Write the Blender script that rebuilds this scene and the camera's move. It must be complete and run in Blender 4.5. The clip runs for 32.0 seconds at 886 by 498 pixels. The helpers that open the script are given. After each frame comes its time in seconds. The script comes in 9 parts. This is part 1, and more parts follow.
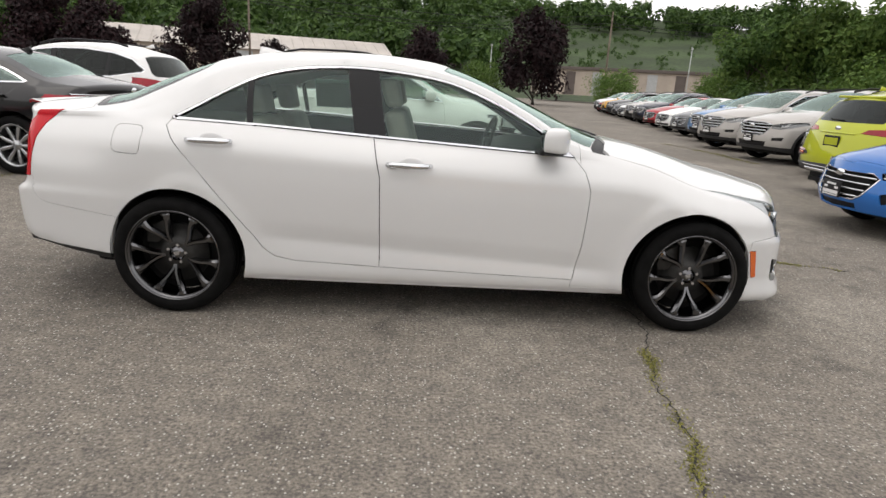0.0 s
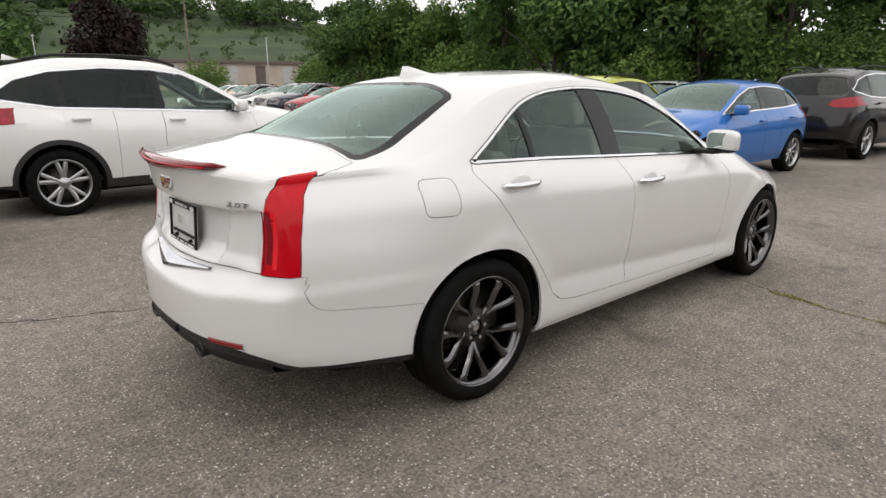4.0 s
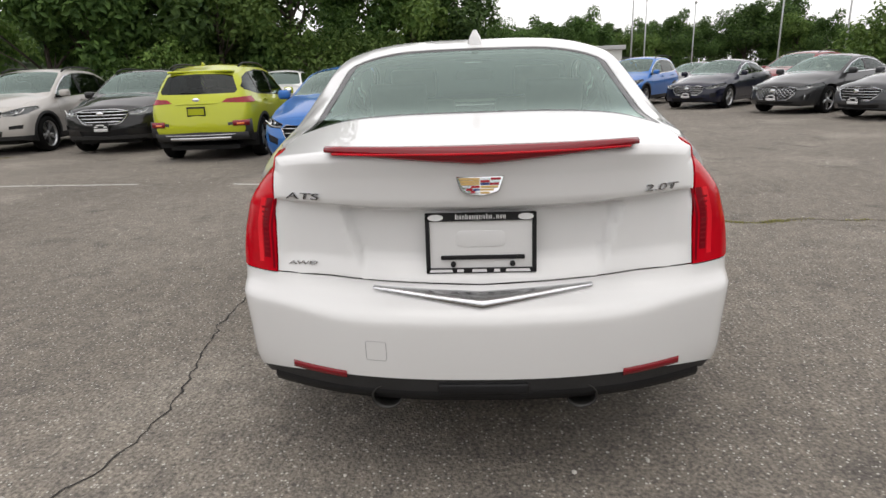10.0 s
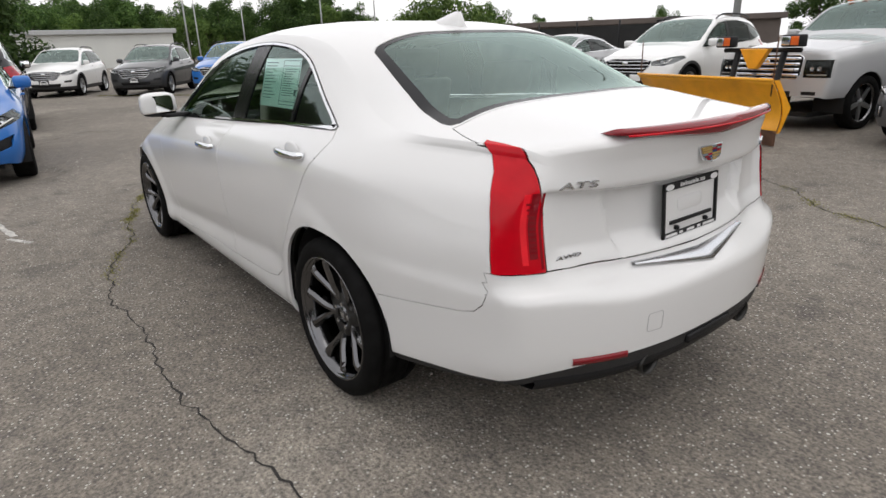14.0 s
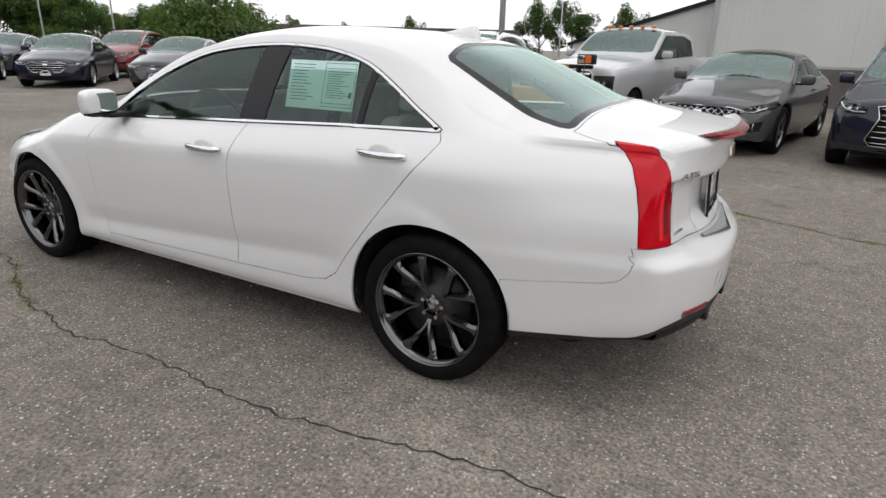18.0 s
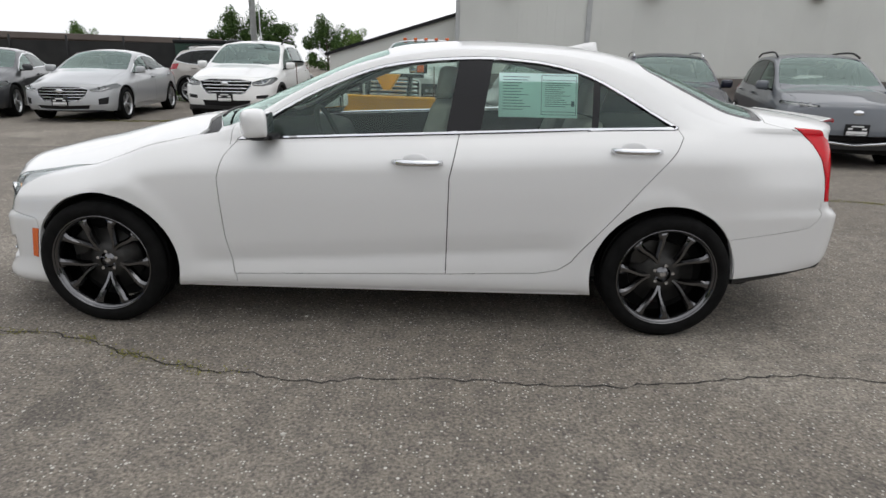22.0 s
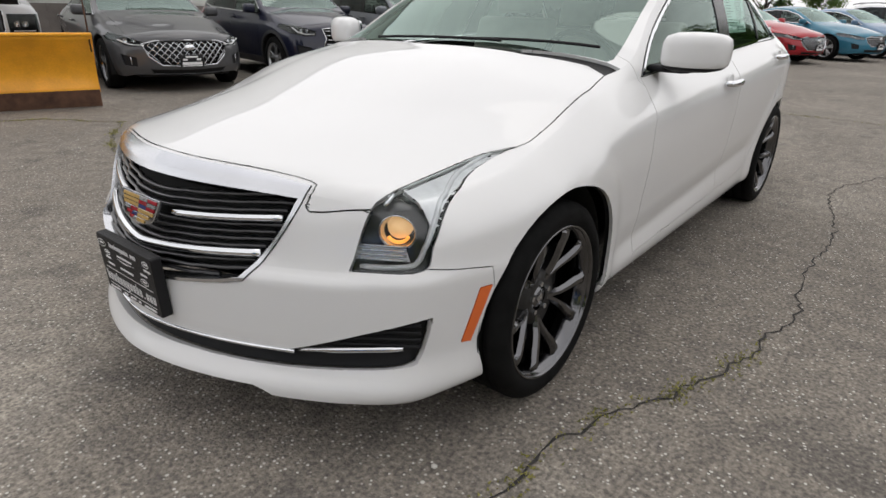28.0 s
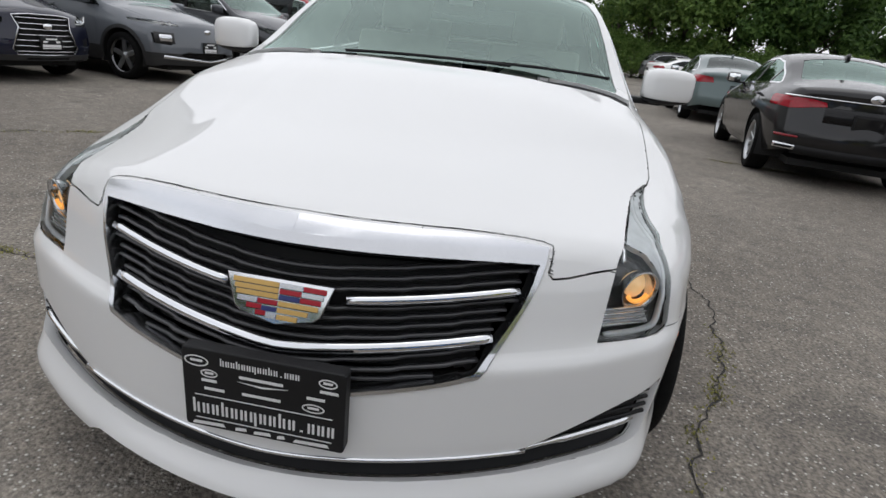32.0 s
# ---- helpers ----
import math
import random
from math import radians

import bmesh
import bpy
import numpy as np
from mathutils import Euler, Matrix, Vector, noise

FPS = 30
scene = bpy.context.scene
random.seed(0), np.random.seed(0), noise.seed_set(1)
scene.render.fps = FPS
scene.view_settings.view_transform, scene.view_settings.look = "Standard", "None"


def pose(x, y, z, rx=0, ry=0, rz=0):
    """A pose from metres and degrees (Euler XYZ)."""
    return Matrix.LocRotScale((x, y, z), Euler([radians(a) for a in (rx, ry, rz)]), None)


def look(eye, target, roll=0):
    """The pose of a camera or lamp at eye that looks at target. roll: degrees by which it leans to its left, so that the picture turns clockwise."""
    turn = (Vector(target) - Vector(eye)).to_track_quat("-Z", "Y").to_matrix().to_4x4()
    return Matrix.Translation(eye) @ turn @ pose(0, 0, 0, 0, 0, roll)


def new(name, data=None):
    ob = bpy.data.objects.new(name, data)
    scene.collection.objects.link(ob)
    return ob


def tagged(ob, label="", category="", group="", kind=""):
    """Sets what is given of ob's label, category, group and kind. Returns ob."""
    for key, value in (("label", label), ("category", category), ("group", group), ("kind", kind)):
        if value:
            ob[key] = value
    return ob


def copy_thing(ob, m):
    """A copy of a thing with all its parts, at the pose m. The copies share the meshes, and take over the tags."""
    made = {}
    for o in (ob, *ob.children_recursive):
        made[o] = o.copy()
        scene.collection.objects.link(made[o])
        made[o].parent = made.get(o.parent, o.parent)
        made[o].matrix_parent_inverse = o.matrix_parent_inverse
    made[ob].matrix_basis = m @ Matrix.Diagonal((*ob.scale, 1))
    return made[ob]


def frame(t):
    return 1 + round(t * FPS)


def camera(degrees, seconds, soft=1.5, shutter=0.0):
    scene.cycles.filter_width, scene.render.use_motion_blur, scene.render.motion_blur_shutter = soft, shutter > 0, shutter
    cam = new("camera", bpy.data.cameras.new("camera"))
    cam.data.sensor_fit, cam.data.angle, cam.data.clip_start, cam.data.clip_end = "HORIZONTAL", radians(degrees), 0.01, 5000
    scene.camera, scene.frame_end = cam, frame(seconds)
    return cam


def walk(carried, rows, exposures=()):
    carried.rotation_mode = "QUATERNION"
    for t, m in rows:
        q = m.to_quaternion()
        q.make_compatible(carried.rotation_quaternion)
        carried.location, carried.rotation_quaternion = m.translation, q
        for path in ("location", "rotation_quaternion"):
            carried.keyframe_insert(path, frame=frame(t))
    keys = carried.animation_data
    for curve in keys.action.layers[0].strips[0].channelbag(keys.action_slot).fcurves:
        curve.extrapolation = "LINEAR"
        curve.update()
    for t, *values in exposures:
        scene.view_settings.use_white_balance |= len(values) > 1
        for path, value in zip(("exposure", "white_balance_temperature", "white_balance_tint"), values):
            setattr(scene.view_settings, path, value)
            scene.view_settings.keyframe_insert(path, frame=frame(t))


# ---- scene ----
cam = camera(73.5, 32.0)
SKY, SUN = 0.15, 0.2
# seconds, eye, target, lean
PATH = [
    (0, (-0.103, -3.909, 1.245), (-0.021, -1.981, 0.720), 3.28),
    (0.5, (-0.504, -3.995, 1.255), (-0.323, -2.072, 0.736), 3.41),
    (1, (-0.993, -3.913, 1.245), (-0.672, -2.006, 0.737), 3.21),
    (1.5, (-1.503, -3.811, 1.249), (-1.007, -1.939, 0.748), 2.90),
    (2, (-1.957, -3.622, 1.248), (-1.274, -1.809, 0.754), 2.25),
    (2.5, (-2.335, -3.314, 1.267), (-1.461, -1.584, 0.774), 1.60),
    (3, (-2.659, -3.086, 1.317), (-1.636, -1.443, 0.813), 0.58),
    (3.5, (-2.901, -2.772, 1.314), (-1.741, -1.224, 0.803), 0.21),
    (4, (-3.055, -2.542, 1.309), (-1.793, -1.079, 0.790), 0.06),
    (4.5, (-3.038, -2.370, 1.258), (-1.710, -0.967, 0.739), 0.08),
    (5, (-3.028, -2.370, 1.256), (-1.669, -0.999, 0.733), 0.42),
    (5.5, (-3.017, -2.380, 1.253), (-1.641, -1.026, 0.729), 0.80),
    (6, (-3.018, -2.378, 1.250), (-1.605, -1.064, 0.723), 1.18),
    (6.5, (-3.070, -2.335, 1.252), (-1.592, -1.098, 0.717), 1.26),
    (7, (-3.382, -2.139, 1.284), (-1.815, -1.023, 0.739), 1.12),
    (7.5, (-3.669, -1.817, 1.284), (-2.005, -0.857, 0.728), 0.31),
    (8, (-3.936, -1.410, 1.286), (-2.195, -0.591, 0.740), -0.86),
    (8.5, (-4.103, -0.996, 1.283), (-2.285, -0.379, 0.722), -1.57),
    (9, (-4.087, -0.565, 1.274), (-2.215, -0.141, 0.713), -1.86),
    (9.5, (-4.073, -0.195, 1.260), (-2.171, 0.053, 0.695), -2.03),
    (10, (-3.929, 0.015, 1.232), (-2.012, 0.125, 0.673), -2.06),
    (10.5, (-3.831, 0.075, 1.220), (-1.910, 0.090, 0.663), -1.91),
    (11, (-3.798, 0.080, 1.208), (-1.881, 0.012, 0.645), -1.59),
    (11.5, (-3.790, 0.093, 1.211), (-1.883, -0.073, 0.630), -1.35),
    (12, (-3.817, 0.275, 1.220), (-1.940, -0.038, 0.606), -1.28),
    (12.5, (-3.810, 0.712, 1.259), (-1.986, 0.202, 0.618), -1.38),
    (13, (-3.611, 1.095, 1.274), (-1.870, 0.365, 0.614), -1.73),
    (13.5, (-3.466, 1.478, 1.281), (-1.835, 0.527, 0.620), -1.99),
    (14, (-3.294, 1.776, 1.288), (-1.787, 0.633, 0.638), -1.98),
    (14.5, (-3.128, 1.991, 1.305), (-1.740, 0.696, 0.676), -1.73),
    (15, (-3.034, 2.134, 1.299), (-1.730, 0.746, 0.690), -1.37),
    (15.5, (-2.984, 2.134, 1.279), (-1.728, 0.695, 0.685), -0.92),
    (16, (-3.001, 2.229, 1.276), (-1.791, 0.741, 0.710), 0.35),
    (16.5, (-2.980, 2.261, 1.277), (-1.805, 0.749, 0.702), 0.98),
    (17, (-2.930, 2.348, 1.280), (-1.806, 0.802, 0.691), 1.49),
    (17.5, (-2.774, 2.438, 1.296), (-1.726, 0.856, 0.664), 1.37),
    (18, (-2.508, 2.757, 1.324), (-1.587, 1.103, 0.679), 1.41),
    (18.5, (-2.120, 3.045, 1.347), (-1.353, 1.311, 0.709), 1.37),
    (19, (-1.694, 3.352, 1.368), (-1.095, 1.551, 0.736), 1.14),
    (19.5, (-1.250, 3.497, 1.317), (-0.802, 1.637, 0.734), 0.84),
    (20, (-0.849, 3.631, 1.312), (-0.542, 1.740, 0.738), 0.50),
    (20.5, (-0.581, 3.627, 1.297), (-0.384, 1.721, 0.723), 0.33),
    (21, (-0.413, 3.634, 1.297), (-0.292, 1.723, 0.721), 0.35),
    (21.5, (-0.350, 3.639, 1.295), (-0.279, 1.727, 0.712), 0.69),
    (22, (-0.340, 3.622, 1.293), (-0.310, 1.713, 0.695), 1.19),
    (22.5, (-0.296, 3.598, 1.280), (-0.308, 1.694, 0.666), 1.55),
    (23, (0.094, 3.659, 1.270), (0.017, 1.765, 0.632), 1.43),
    (23.5, (0.677, 3.611, 1.265), (0.543, 1.731, 0.598), 0.61),
    (24, (1.211, 3.447, 1.295), (0.823, 1.594, 0.651), 0.13),
    (24.5, (1.710, 3.273, 1.330), (0.914, 1.557, 0.680), 0.18),
    (25, (2.174, 2.945, 1.293), (1.023, 1.438, 0.657), 0.92),
    (25.5, (2.458, 2.621, 1.270), (1.140, 1.255, 0.640), 0.97),
    (26, (2.639, 2.337, 1.241), (1.233, 1.061, 0.613), 0.96),
    (26.5, (2.673, 2.219, 1.196), (1.264, 0.952, 0.556), 1.61),
    (27, (2.711, 2.185, 1.184), (1.280, 0.960, 0.512), 1.90),
    (27.5, (2.806, 2.042, 1.179), (1.361, 0.856, 0.467), 1.95),
    (28, (2.869, 1.610, 1.139), (1.414, 0.463, 0.385), 1.52),
    (28.5, (2.975, 1.118, 1.146), (1.458, 0.071, 0.369), 0.63),
    (29, (3.157, 0.678, 1.175), (1.461, -0.010, 0.369), 0.25),
    (29.5, (3.241, 0.289, 1.155), (1.424, -0.021, 0.379), 0.92),
    (30, (3.422, 0.062, 1.144), (1.546, 0.022, 0.453), 1.47),
    (30.5, (3.539, -0.003, 1.159), (1.640, 0.089, 0.538), 1.83),
    (31, (3.564, -0.019, 1.152), (1.658, 0.078, 0.553), 2.51),
    (31.5, (3.454, 0.078, 1.138), (1.553, 0.066, 0.518), 4.20),
    (32, (3.124, 0.410, 1.100), (1.253, 0.180, 0.431), 6.76),
]
walk(cam, [(t, look(eye, target, roll)) for t, eye, target, roll in PATH], ((0, 1.16, 6750, 12), (9, 1.14, 6700, 12), (13, 1.06, 6600, 12), (18, 1.08, 6500, 11), (21, 0.96, 6400, 10), (23, 0.96, 6500, 11), (27, 1.04, 6700, 12), (30, 0.80, 6300, 11), (32, 0.82, 6300, 11)))

# ---- world, sun ----
world = bpy.data.worlds.new("overcast_sky")
world.use_nodes = True
scene.world = world
wn, wl = world.node_tree.nodes, world.node_tree.links
sky = wn.new("ShaderNodeTexSky")
sky.sky_type, sky.sun_disc = "NISHITA", False
sky.sun_elevation, sky.sun_rotation = radians(76), radians(250)
sky.air_density, sky.dust_density, sky.ozone_density = 1.0, 2.0, 1.0
grey = wn.new("ShaderNodeHueSaturation")
grey.inputs["Saturation"].default_value = 0.10
wl.new(sky.outputs[0], grey.inputs["Color"])
cloud = wn.new("ShaderNodeMixRGB")
cloud.blend_type, cloud.inputs[0].default_value, cloud.inputs[2].default_value = "LIGHTEN", 1.0, (3.5, 3.52, 3.58, 1)
wl.new(grey.outputs[0], cloud.inputs[1])
veil = wn.new("ShaderNodeMixRGB")
veil.blend_type, veil.inputs[0].default_value, veil.inputs[2].default_value = "DARKEN", 1.0, (4.2, 4.22, 4.28, 1)
wl.new(cloud.outputs[0], veil.inputs[1])
wl.new(veil.outputs[0], wn["Background"].inputs["Color"])
wn["Background"].inputs["Strength"].default_value = SKY
sun = new("sun", bpy.data.lights.new("sun", "SUN"))
sun.data.energy, sun.data.angle, sun.data.color = SUN, radians(40), (1.0, 0.97, 0.92)
sun.matrix_world = look((0, 0, 30), (3.2, 0.6, 16))


# ---- materials ----
def mat(name, colour, rough=0.5, metal=0.0, coat=0.0, spread=0.0, scale=6.0, bump=0.0, bump_scale=200.0, fine=0.0, spec=0.5):
    """A node material with variation at two scales and fine relief."""
    m = bpy.data.materials.new(name)
    m.use_nodes = True
    n, l = m.node_tree.nodes, m.node_tree.links
    b = n["Principled BSDF"]
    b.inputs["Base Color"].default_value = (*colour, 1)
    b.inputs["Roughness"].default_value = rough
    b.inputs["Metallic"].default_value = metal
    b.inputs["Coat Weight"].default_value = coat
    b.inputs["Coat Roughness"].default_value = 0.03
    b.inputs["Specular IOR Level"].default_value = spec
    co = n.new("ShaderNodeTexCoord")
    if spread or fine:
        col = None
        for sc, amount in ((scale, spread), (scale * 14, fine)):
            if not amount:
                continue
            t = n.new("ShaderNodeTexNoise")
            t.inputs["Scale"].default_value, t.inputs["Detail"].default_value = sc, 5
            l.new(co.outputs["Object"], t.inputs["Vector"])
            r = n.new("ShaderNodeMapRange")
            r.inputs["From Min"].default_value, r.inputs["From Max"].default_value = 0.3, 0.7
            r.inputs["To Min"].default_value, r.inputs["To Max"].default_value = 1 - amount, 1 + amount
            l.new(t.outputs["Fac"], r.inputs["Value"])
            mul = n.new("ShaderNodeMixRGB")
            mul.blend_type, mul.inputs[0].default_value = "MULTIPLY", 1
            if col is None:
                mul.inputs[1].default_value = (*colour, 1)
            else:
                l.new(col, mul.inputs[1])
            l.new(r.outputs[0], mul.inputs[2])
            col = mul.outputs[0]
        l.new(col, b.inputs["Base Color"])
    if bump:
        t = n.new("ShaderNodeTexNoise")
        t.inputs["Scale"].default_value, t.inputs["Detail"].default_value = bump_scale, 3
        l.new(co.outputs["Object"], t.inputs["Vector"])
        bp = n.new("ShaderNodeBump")
        bp.inputs["Strength"].default_value, bp.inputs["Distance"].default_value = bump, 0.01
        l.new(t.outputs["Fac"], bp.inputs["Height"])
        l.new(bp.outputs[0], b.inputs["Normal"])
    return m


def paint_mat(name, colour=None, flake=0.25, dust=0.012):
    """Clear-coated car paint; without a colour it takes the object's own."""
    m = bpy.data.materials.new(name)
    m.use_nodes = True
    n, l = m.node_tree.nodes, m.node_tree.links
    b = n["Principled BSDF"]
    b.inputs["Metallic"].default_value, b.inputs["Roughness"].default_value = flake, 0.38
    b.inputs["Coat Weight"].default_value, b.inputs["Coat Roughness"].default_value = 0.9, 0.02
    b.inputs["Specular IOR Level"].default_value = 0.1
    co = n.new("ShaderNodeTexCoord")
    t = n.new("ShaderNodeTexNoise")
    t.inputs["Scale"].default_value, t.inputs["Detail"].default_value = 3.0, 6
    l.new(co.outputs["Object"], t.inputs["Vector"])
    r = n.new("ShaderNodeMapRange")
    r.inputs["From Min"].default_value, r.inputs["From Max"].default_value = 0.35, 0.7
    r.inputs["To Min"].default_value, r.inputs["To Max"].default_value = 0.0, dust
    l.new(t.outputs["Fac"], r.inputs["Value"])
    mix = n.new("ShaderNodeMixRGB")
    mix.inputs[2].default_value = (0.35, 0.32, 0.28, 1)
    l.new(r.outputs[0], mix.inputs[0])
    if colour:
        mix.inputs[1].default_value = (*colour, 1)
    else:
        info = n.new("ShaderNodeObjectInfo")
        l.new(info.outputs["Color"], mix.inputs[1])
    l.new(mix.outputs[0], b.inputs["Base Color"])
    v = n.new("ShaderNodeTexVoronoi")
    v.inputs["Scale"].default_value = 900
    l.new(co.outputs["Object"], v.inputs["Vector"])
    bp = n.new("ShaderNodeBump")
    bp.inputs["Strength"].default_value, bp.inputs["Distance"].default_value = 0.04, 0.001
    l.new(v.outputs["Distance"], bp.inputs["Height"])
    l.new(bp.outputs[0], b.inputs["Normal"])
    return m


def glass_mat(name, tint, gloss=1.0, ior=2.0, sheen=(0.94, 1.0, 0.98)):
    """Tinted flat glass: light passes with a tint, the gloss follows the angle."""
    m = bpy.data.materials.new(name)
    m.use_nodes = True
    n, l = m.node_tree.nodes, m.node_tree.links
    n.remove(n["Principled BSDF"])
    clear, shine, mix, fr = (n.new("ShaderNode" + k) for k in ("BsdfTransparent", "BsdfGlossy", "MixShader", "Fresnel"))
    clear.inputs[0].default_value = (*tint, 1)
    shine.inputs["Roughness"].default_value = 0.01
    shine.inputs[0].default_value = (*(gloss * c for c in sheen), 1)
    fr.inputs[0].default_value = ior
    l.new(fr.outputs[0], mix.inputs[0])
    l.new(clear.outputs[0], mix.inputs[1])
    l.new(shine.outputs[0], mix.inputs[2])
    l.new(mix.outputs[0], n["Material Output"].inputs["Surface"])
    return m


def glow_mat(name, colour, strength):
    m = mat(name, colour, 0.3)
    b = m.node_tree.nodes["Principled BSDF"]
    b.inputs["Emission Color"].default_value, b.inputs["Emission Strength"].default_value = (*colour, 1), strength
    return m


M_PAINT = paint_mat("car_paint", flake=0.12)
M_PEARL = paint_mat("pearl_white_paint", (0.72, 0.72, 0.715), 0.0, 0.02)
M_GLASS = glass_mat("green_tinted_glass", (0.60, 0.71, 0.66), 1.0, 2.2, (0.78, 0.97, 0.90))
M_SIDEGLASS = glass_mat("green_side_glass", (0.74, 0.83, 0.77), 1.0, 1.6, (0.82, 0.98, 0.92))
M_DARKGLASS = glass_mat("privacy_glass", (0.12, 0.14, 0.14), 1.0, 1.38)
M_CLEAR = glass_mat("clear_lens", (0.96, 0.97, 0.97), 0.8, 1.4)
M_BLACK = mat("black_plastic", (0.011, 0.011, 0.012), 0.5, spec=0.25, bump=0.1, bump_scale=600, spread=0.2)
M_CLAD = mat("grey_cladding", (0.022, 0.022, 0.023), 0.6, bump=0.15, bump_scale=500, spread=0.2)
M_SLAT = mat("grille_slat_black", (0.020, 0.020, 0.022), 0.28, coat=0.3)
M_GLOSSBLACK = mat("gloss_black", (0.008, 0.008, 0.009), 0.2, spec=0.3)
M_GAP = mat("dark_gap", (0.01, 0.01, 0.01), 0.9)
M_RUBBER = mat("tyre_rubber", (0.007, 0.007, 0.007), 0.75, spec=0.08, bump=0.2, bump_scale=300, spread=0.35, scale=20)
M_TAIL = mat("tail_lamp_red", (0.30, 0.006, 0.016), 0.12, coat=0.4, spec=0.3, spread=0.25, scale=12)
M_RIM = mat("dark_alloy", (0.13, 0.13, 0.135), 0.17, 1.0, coat=0.6)
M_SILVER = mat("silver_alloy", (0.45, 0.46, 0.47), 0.28, 0.9)
M_STEEL = mat("brake_steel", (0.045, 0.044, 0.042), 0.5, 0.7, spread=0.2, scale=30)
M_CHROME = mat("chrome", (0.75, 0.76, 0.78), 0.08, 1.0, spread=0.05)
M_SATIN = mat("satin_chrome", (0.62, 0.63, 0.65), 0.22, 1.0, spread=0.05)
M_REDLENS = mat("red_lens", (0.50, 0.003, 0.011), 0.12, coat=0.08, spec=0.2, spread=0.15, scale=8)
M_LAMPGREY = mat("grey_lamp_housing", (0.30, 0.30, 0.31), 0.3, 0.4)
M_RIB = mat("red_lens_rib", (0.25, 0.004, 0.011), 0.12, spec=0.3)
M_REDDARK = mat("dark_red_lens", (0.20, 0.004, 0.010), 0.10, coat=0.4, spec=0.3)
M_REDBRIGHT = mat("bright_red_lens", (0.78, 0.016, 0.028), 0.15, coat=0.4, spec=0.3, spread=0.1, scale=20)
M_AMBER = mat("amber_lens", (0.75, 0.14, 0.02), 0.15, coat=0.8)
M_REFLECT = mat("lamp_reflector", (0.7, 0.71, 0.73), 0.12, 0.95)
M_LAMPDARK = mat("lamp_housing", (0.03, 0.03, 0.032), 0.25, coat=0.6)
M_BULB = glow_mat("lit_bulb", (0.95, 0.62, 0.30), 0.22)
M_AMBERGLOW = glow_mat("amber_arc_glow", (1.0, 0.42, 0.08), 0.5)
M_LINER = mat("pale_headliner", (0.42, 0.41, 0.38), 0.9, bump=0.1)
M_RUNLIGHT = mat("clear_running_light", (0.82, 0.83, 0.85), 0.25, 0.1, coat=1.0, spread=0.1, scale=30)
M_SEAT = mat("grey_leather", (0.42, 0.40, 0.36), 0.55, bump=0.2, bump_scale=120, spread=0.15)
M_DASH = mat("dark_dashboard", (0.035, 0.035, 0.036), 0.6, bump=0.1, bump_scale=300)
M_WHITE = mat("white_print", (0.75, 0.75, 0.75), 0.5)
M_PAPER = mat("pale_teal_paper", (0.62, 0.84, 0.80), 0.7, spread=0.05)
M_INK = mat("dark_ink", (0.05, 0.10, 0.11), 0.7)
M_GOLD = mat("gold_enamel", (0.62, 0.40, 0.13), 0.25, 0.5)
M_CRIMSON = mat("red_enamel", (0.35, 0.01, 0.02), 0.2, 0.2)
M_NAVY = mat("blue_enamel", (0.03, 0.04, 0.15), 0.2, 0.2)


# ---- mesh helpers ----
def part(name, bm, material, parent=None, label="", smooth=True, kind="", colour=None):
    """Links a bmesh as one mesh object under a thing or a part."""
    me = bpy.data.meshes.new(name)
    if smooth:
        for f in bm.faces:
            f.smooth = True
    bm.to_mesh(me)
    bm.free()
    for mm in (material if isinstance(material, (list, tuple)) else (material,)):
        me.materials.append(mm)
    ob = new(name, me)
    if parent:
        ob.parent = parent
    if colour:
        ob.color = (*colour, 1)
    return tagged(ob, label, kind=kind)


def thing(name, label, category, group="", kind=""):
    return tagged(new(name), label, category, group, kind)


def curve(pts):
    """A smooth function through (x, value) points: monotone cubic."""
    pts = sorted(pts)
    xs, ys = np.array([p[0] for p in pts], float), np.array([p[1] for p in pts], float)
    h, d = np.diff(xs), np.diff(ys) / np.diff(xs)
    m = np.zeros(len(xs))
    m[0], m[-1] = d[0], d[-1]
    for i in range(1, len(xs) - 1):
        m[i] = 0 if d[i - 1] * d[i] <= 0 else 2 * d[i - 1] * d[i] / (d[i - 1] + d[i])

    def f(x):
        if x <= xs[0]:
            return ys[0]
        if x >= xs[-1]:
            return ys[-1]
        i = int(np.searchsorted(xs, x) - 1)
        s = (x - xs[i]) / h[i]
        return float(ys[i] * (1 + 2 * s) * (1 - s) ** 2 + m[i] * h[i] * s * (1 - s) ** 2 + ys[i + 1] * s * s * (3 - 2 * s) + m[i + 1] * h[i] * s * s * (s - 1))
    return f


def box(bm, x0, x1, y0, y1, z0, z1, bevel=0.0, segs=2):
    m = Matrix.Translation(((x0 + x1) / 2, (y0 + y1) / 2, (z0 + z1) / 2)) @ Matrix.Diagonal((x1 - x0, y1 - y0, z1 - z0, 1))
    vs = bmesh.ops.create_cube(bm, size=1, matrix=m)["verts"]
    if bevel:
        es = list({e for v in vs for e in v.link_edges})
        bmesh.ops.bevel(bm, geom=es, offset=bevel, segments=segs, profile=0.5, affect="EDGES", clamp_overlap=True)
    return bm


def boxed(*a, bevel=0.0, segs=2):
    return box(bmesh.new(), *a, bevel=bevel, segs=segs)


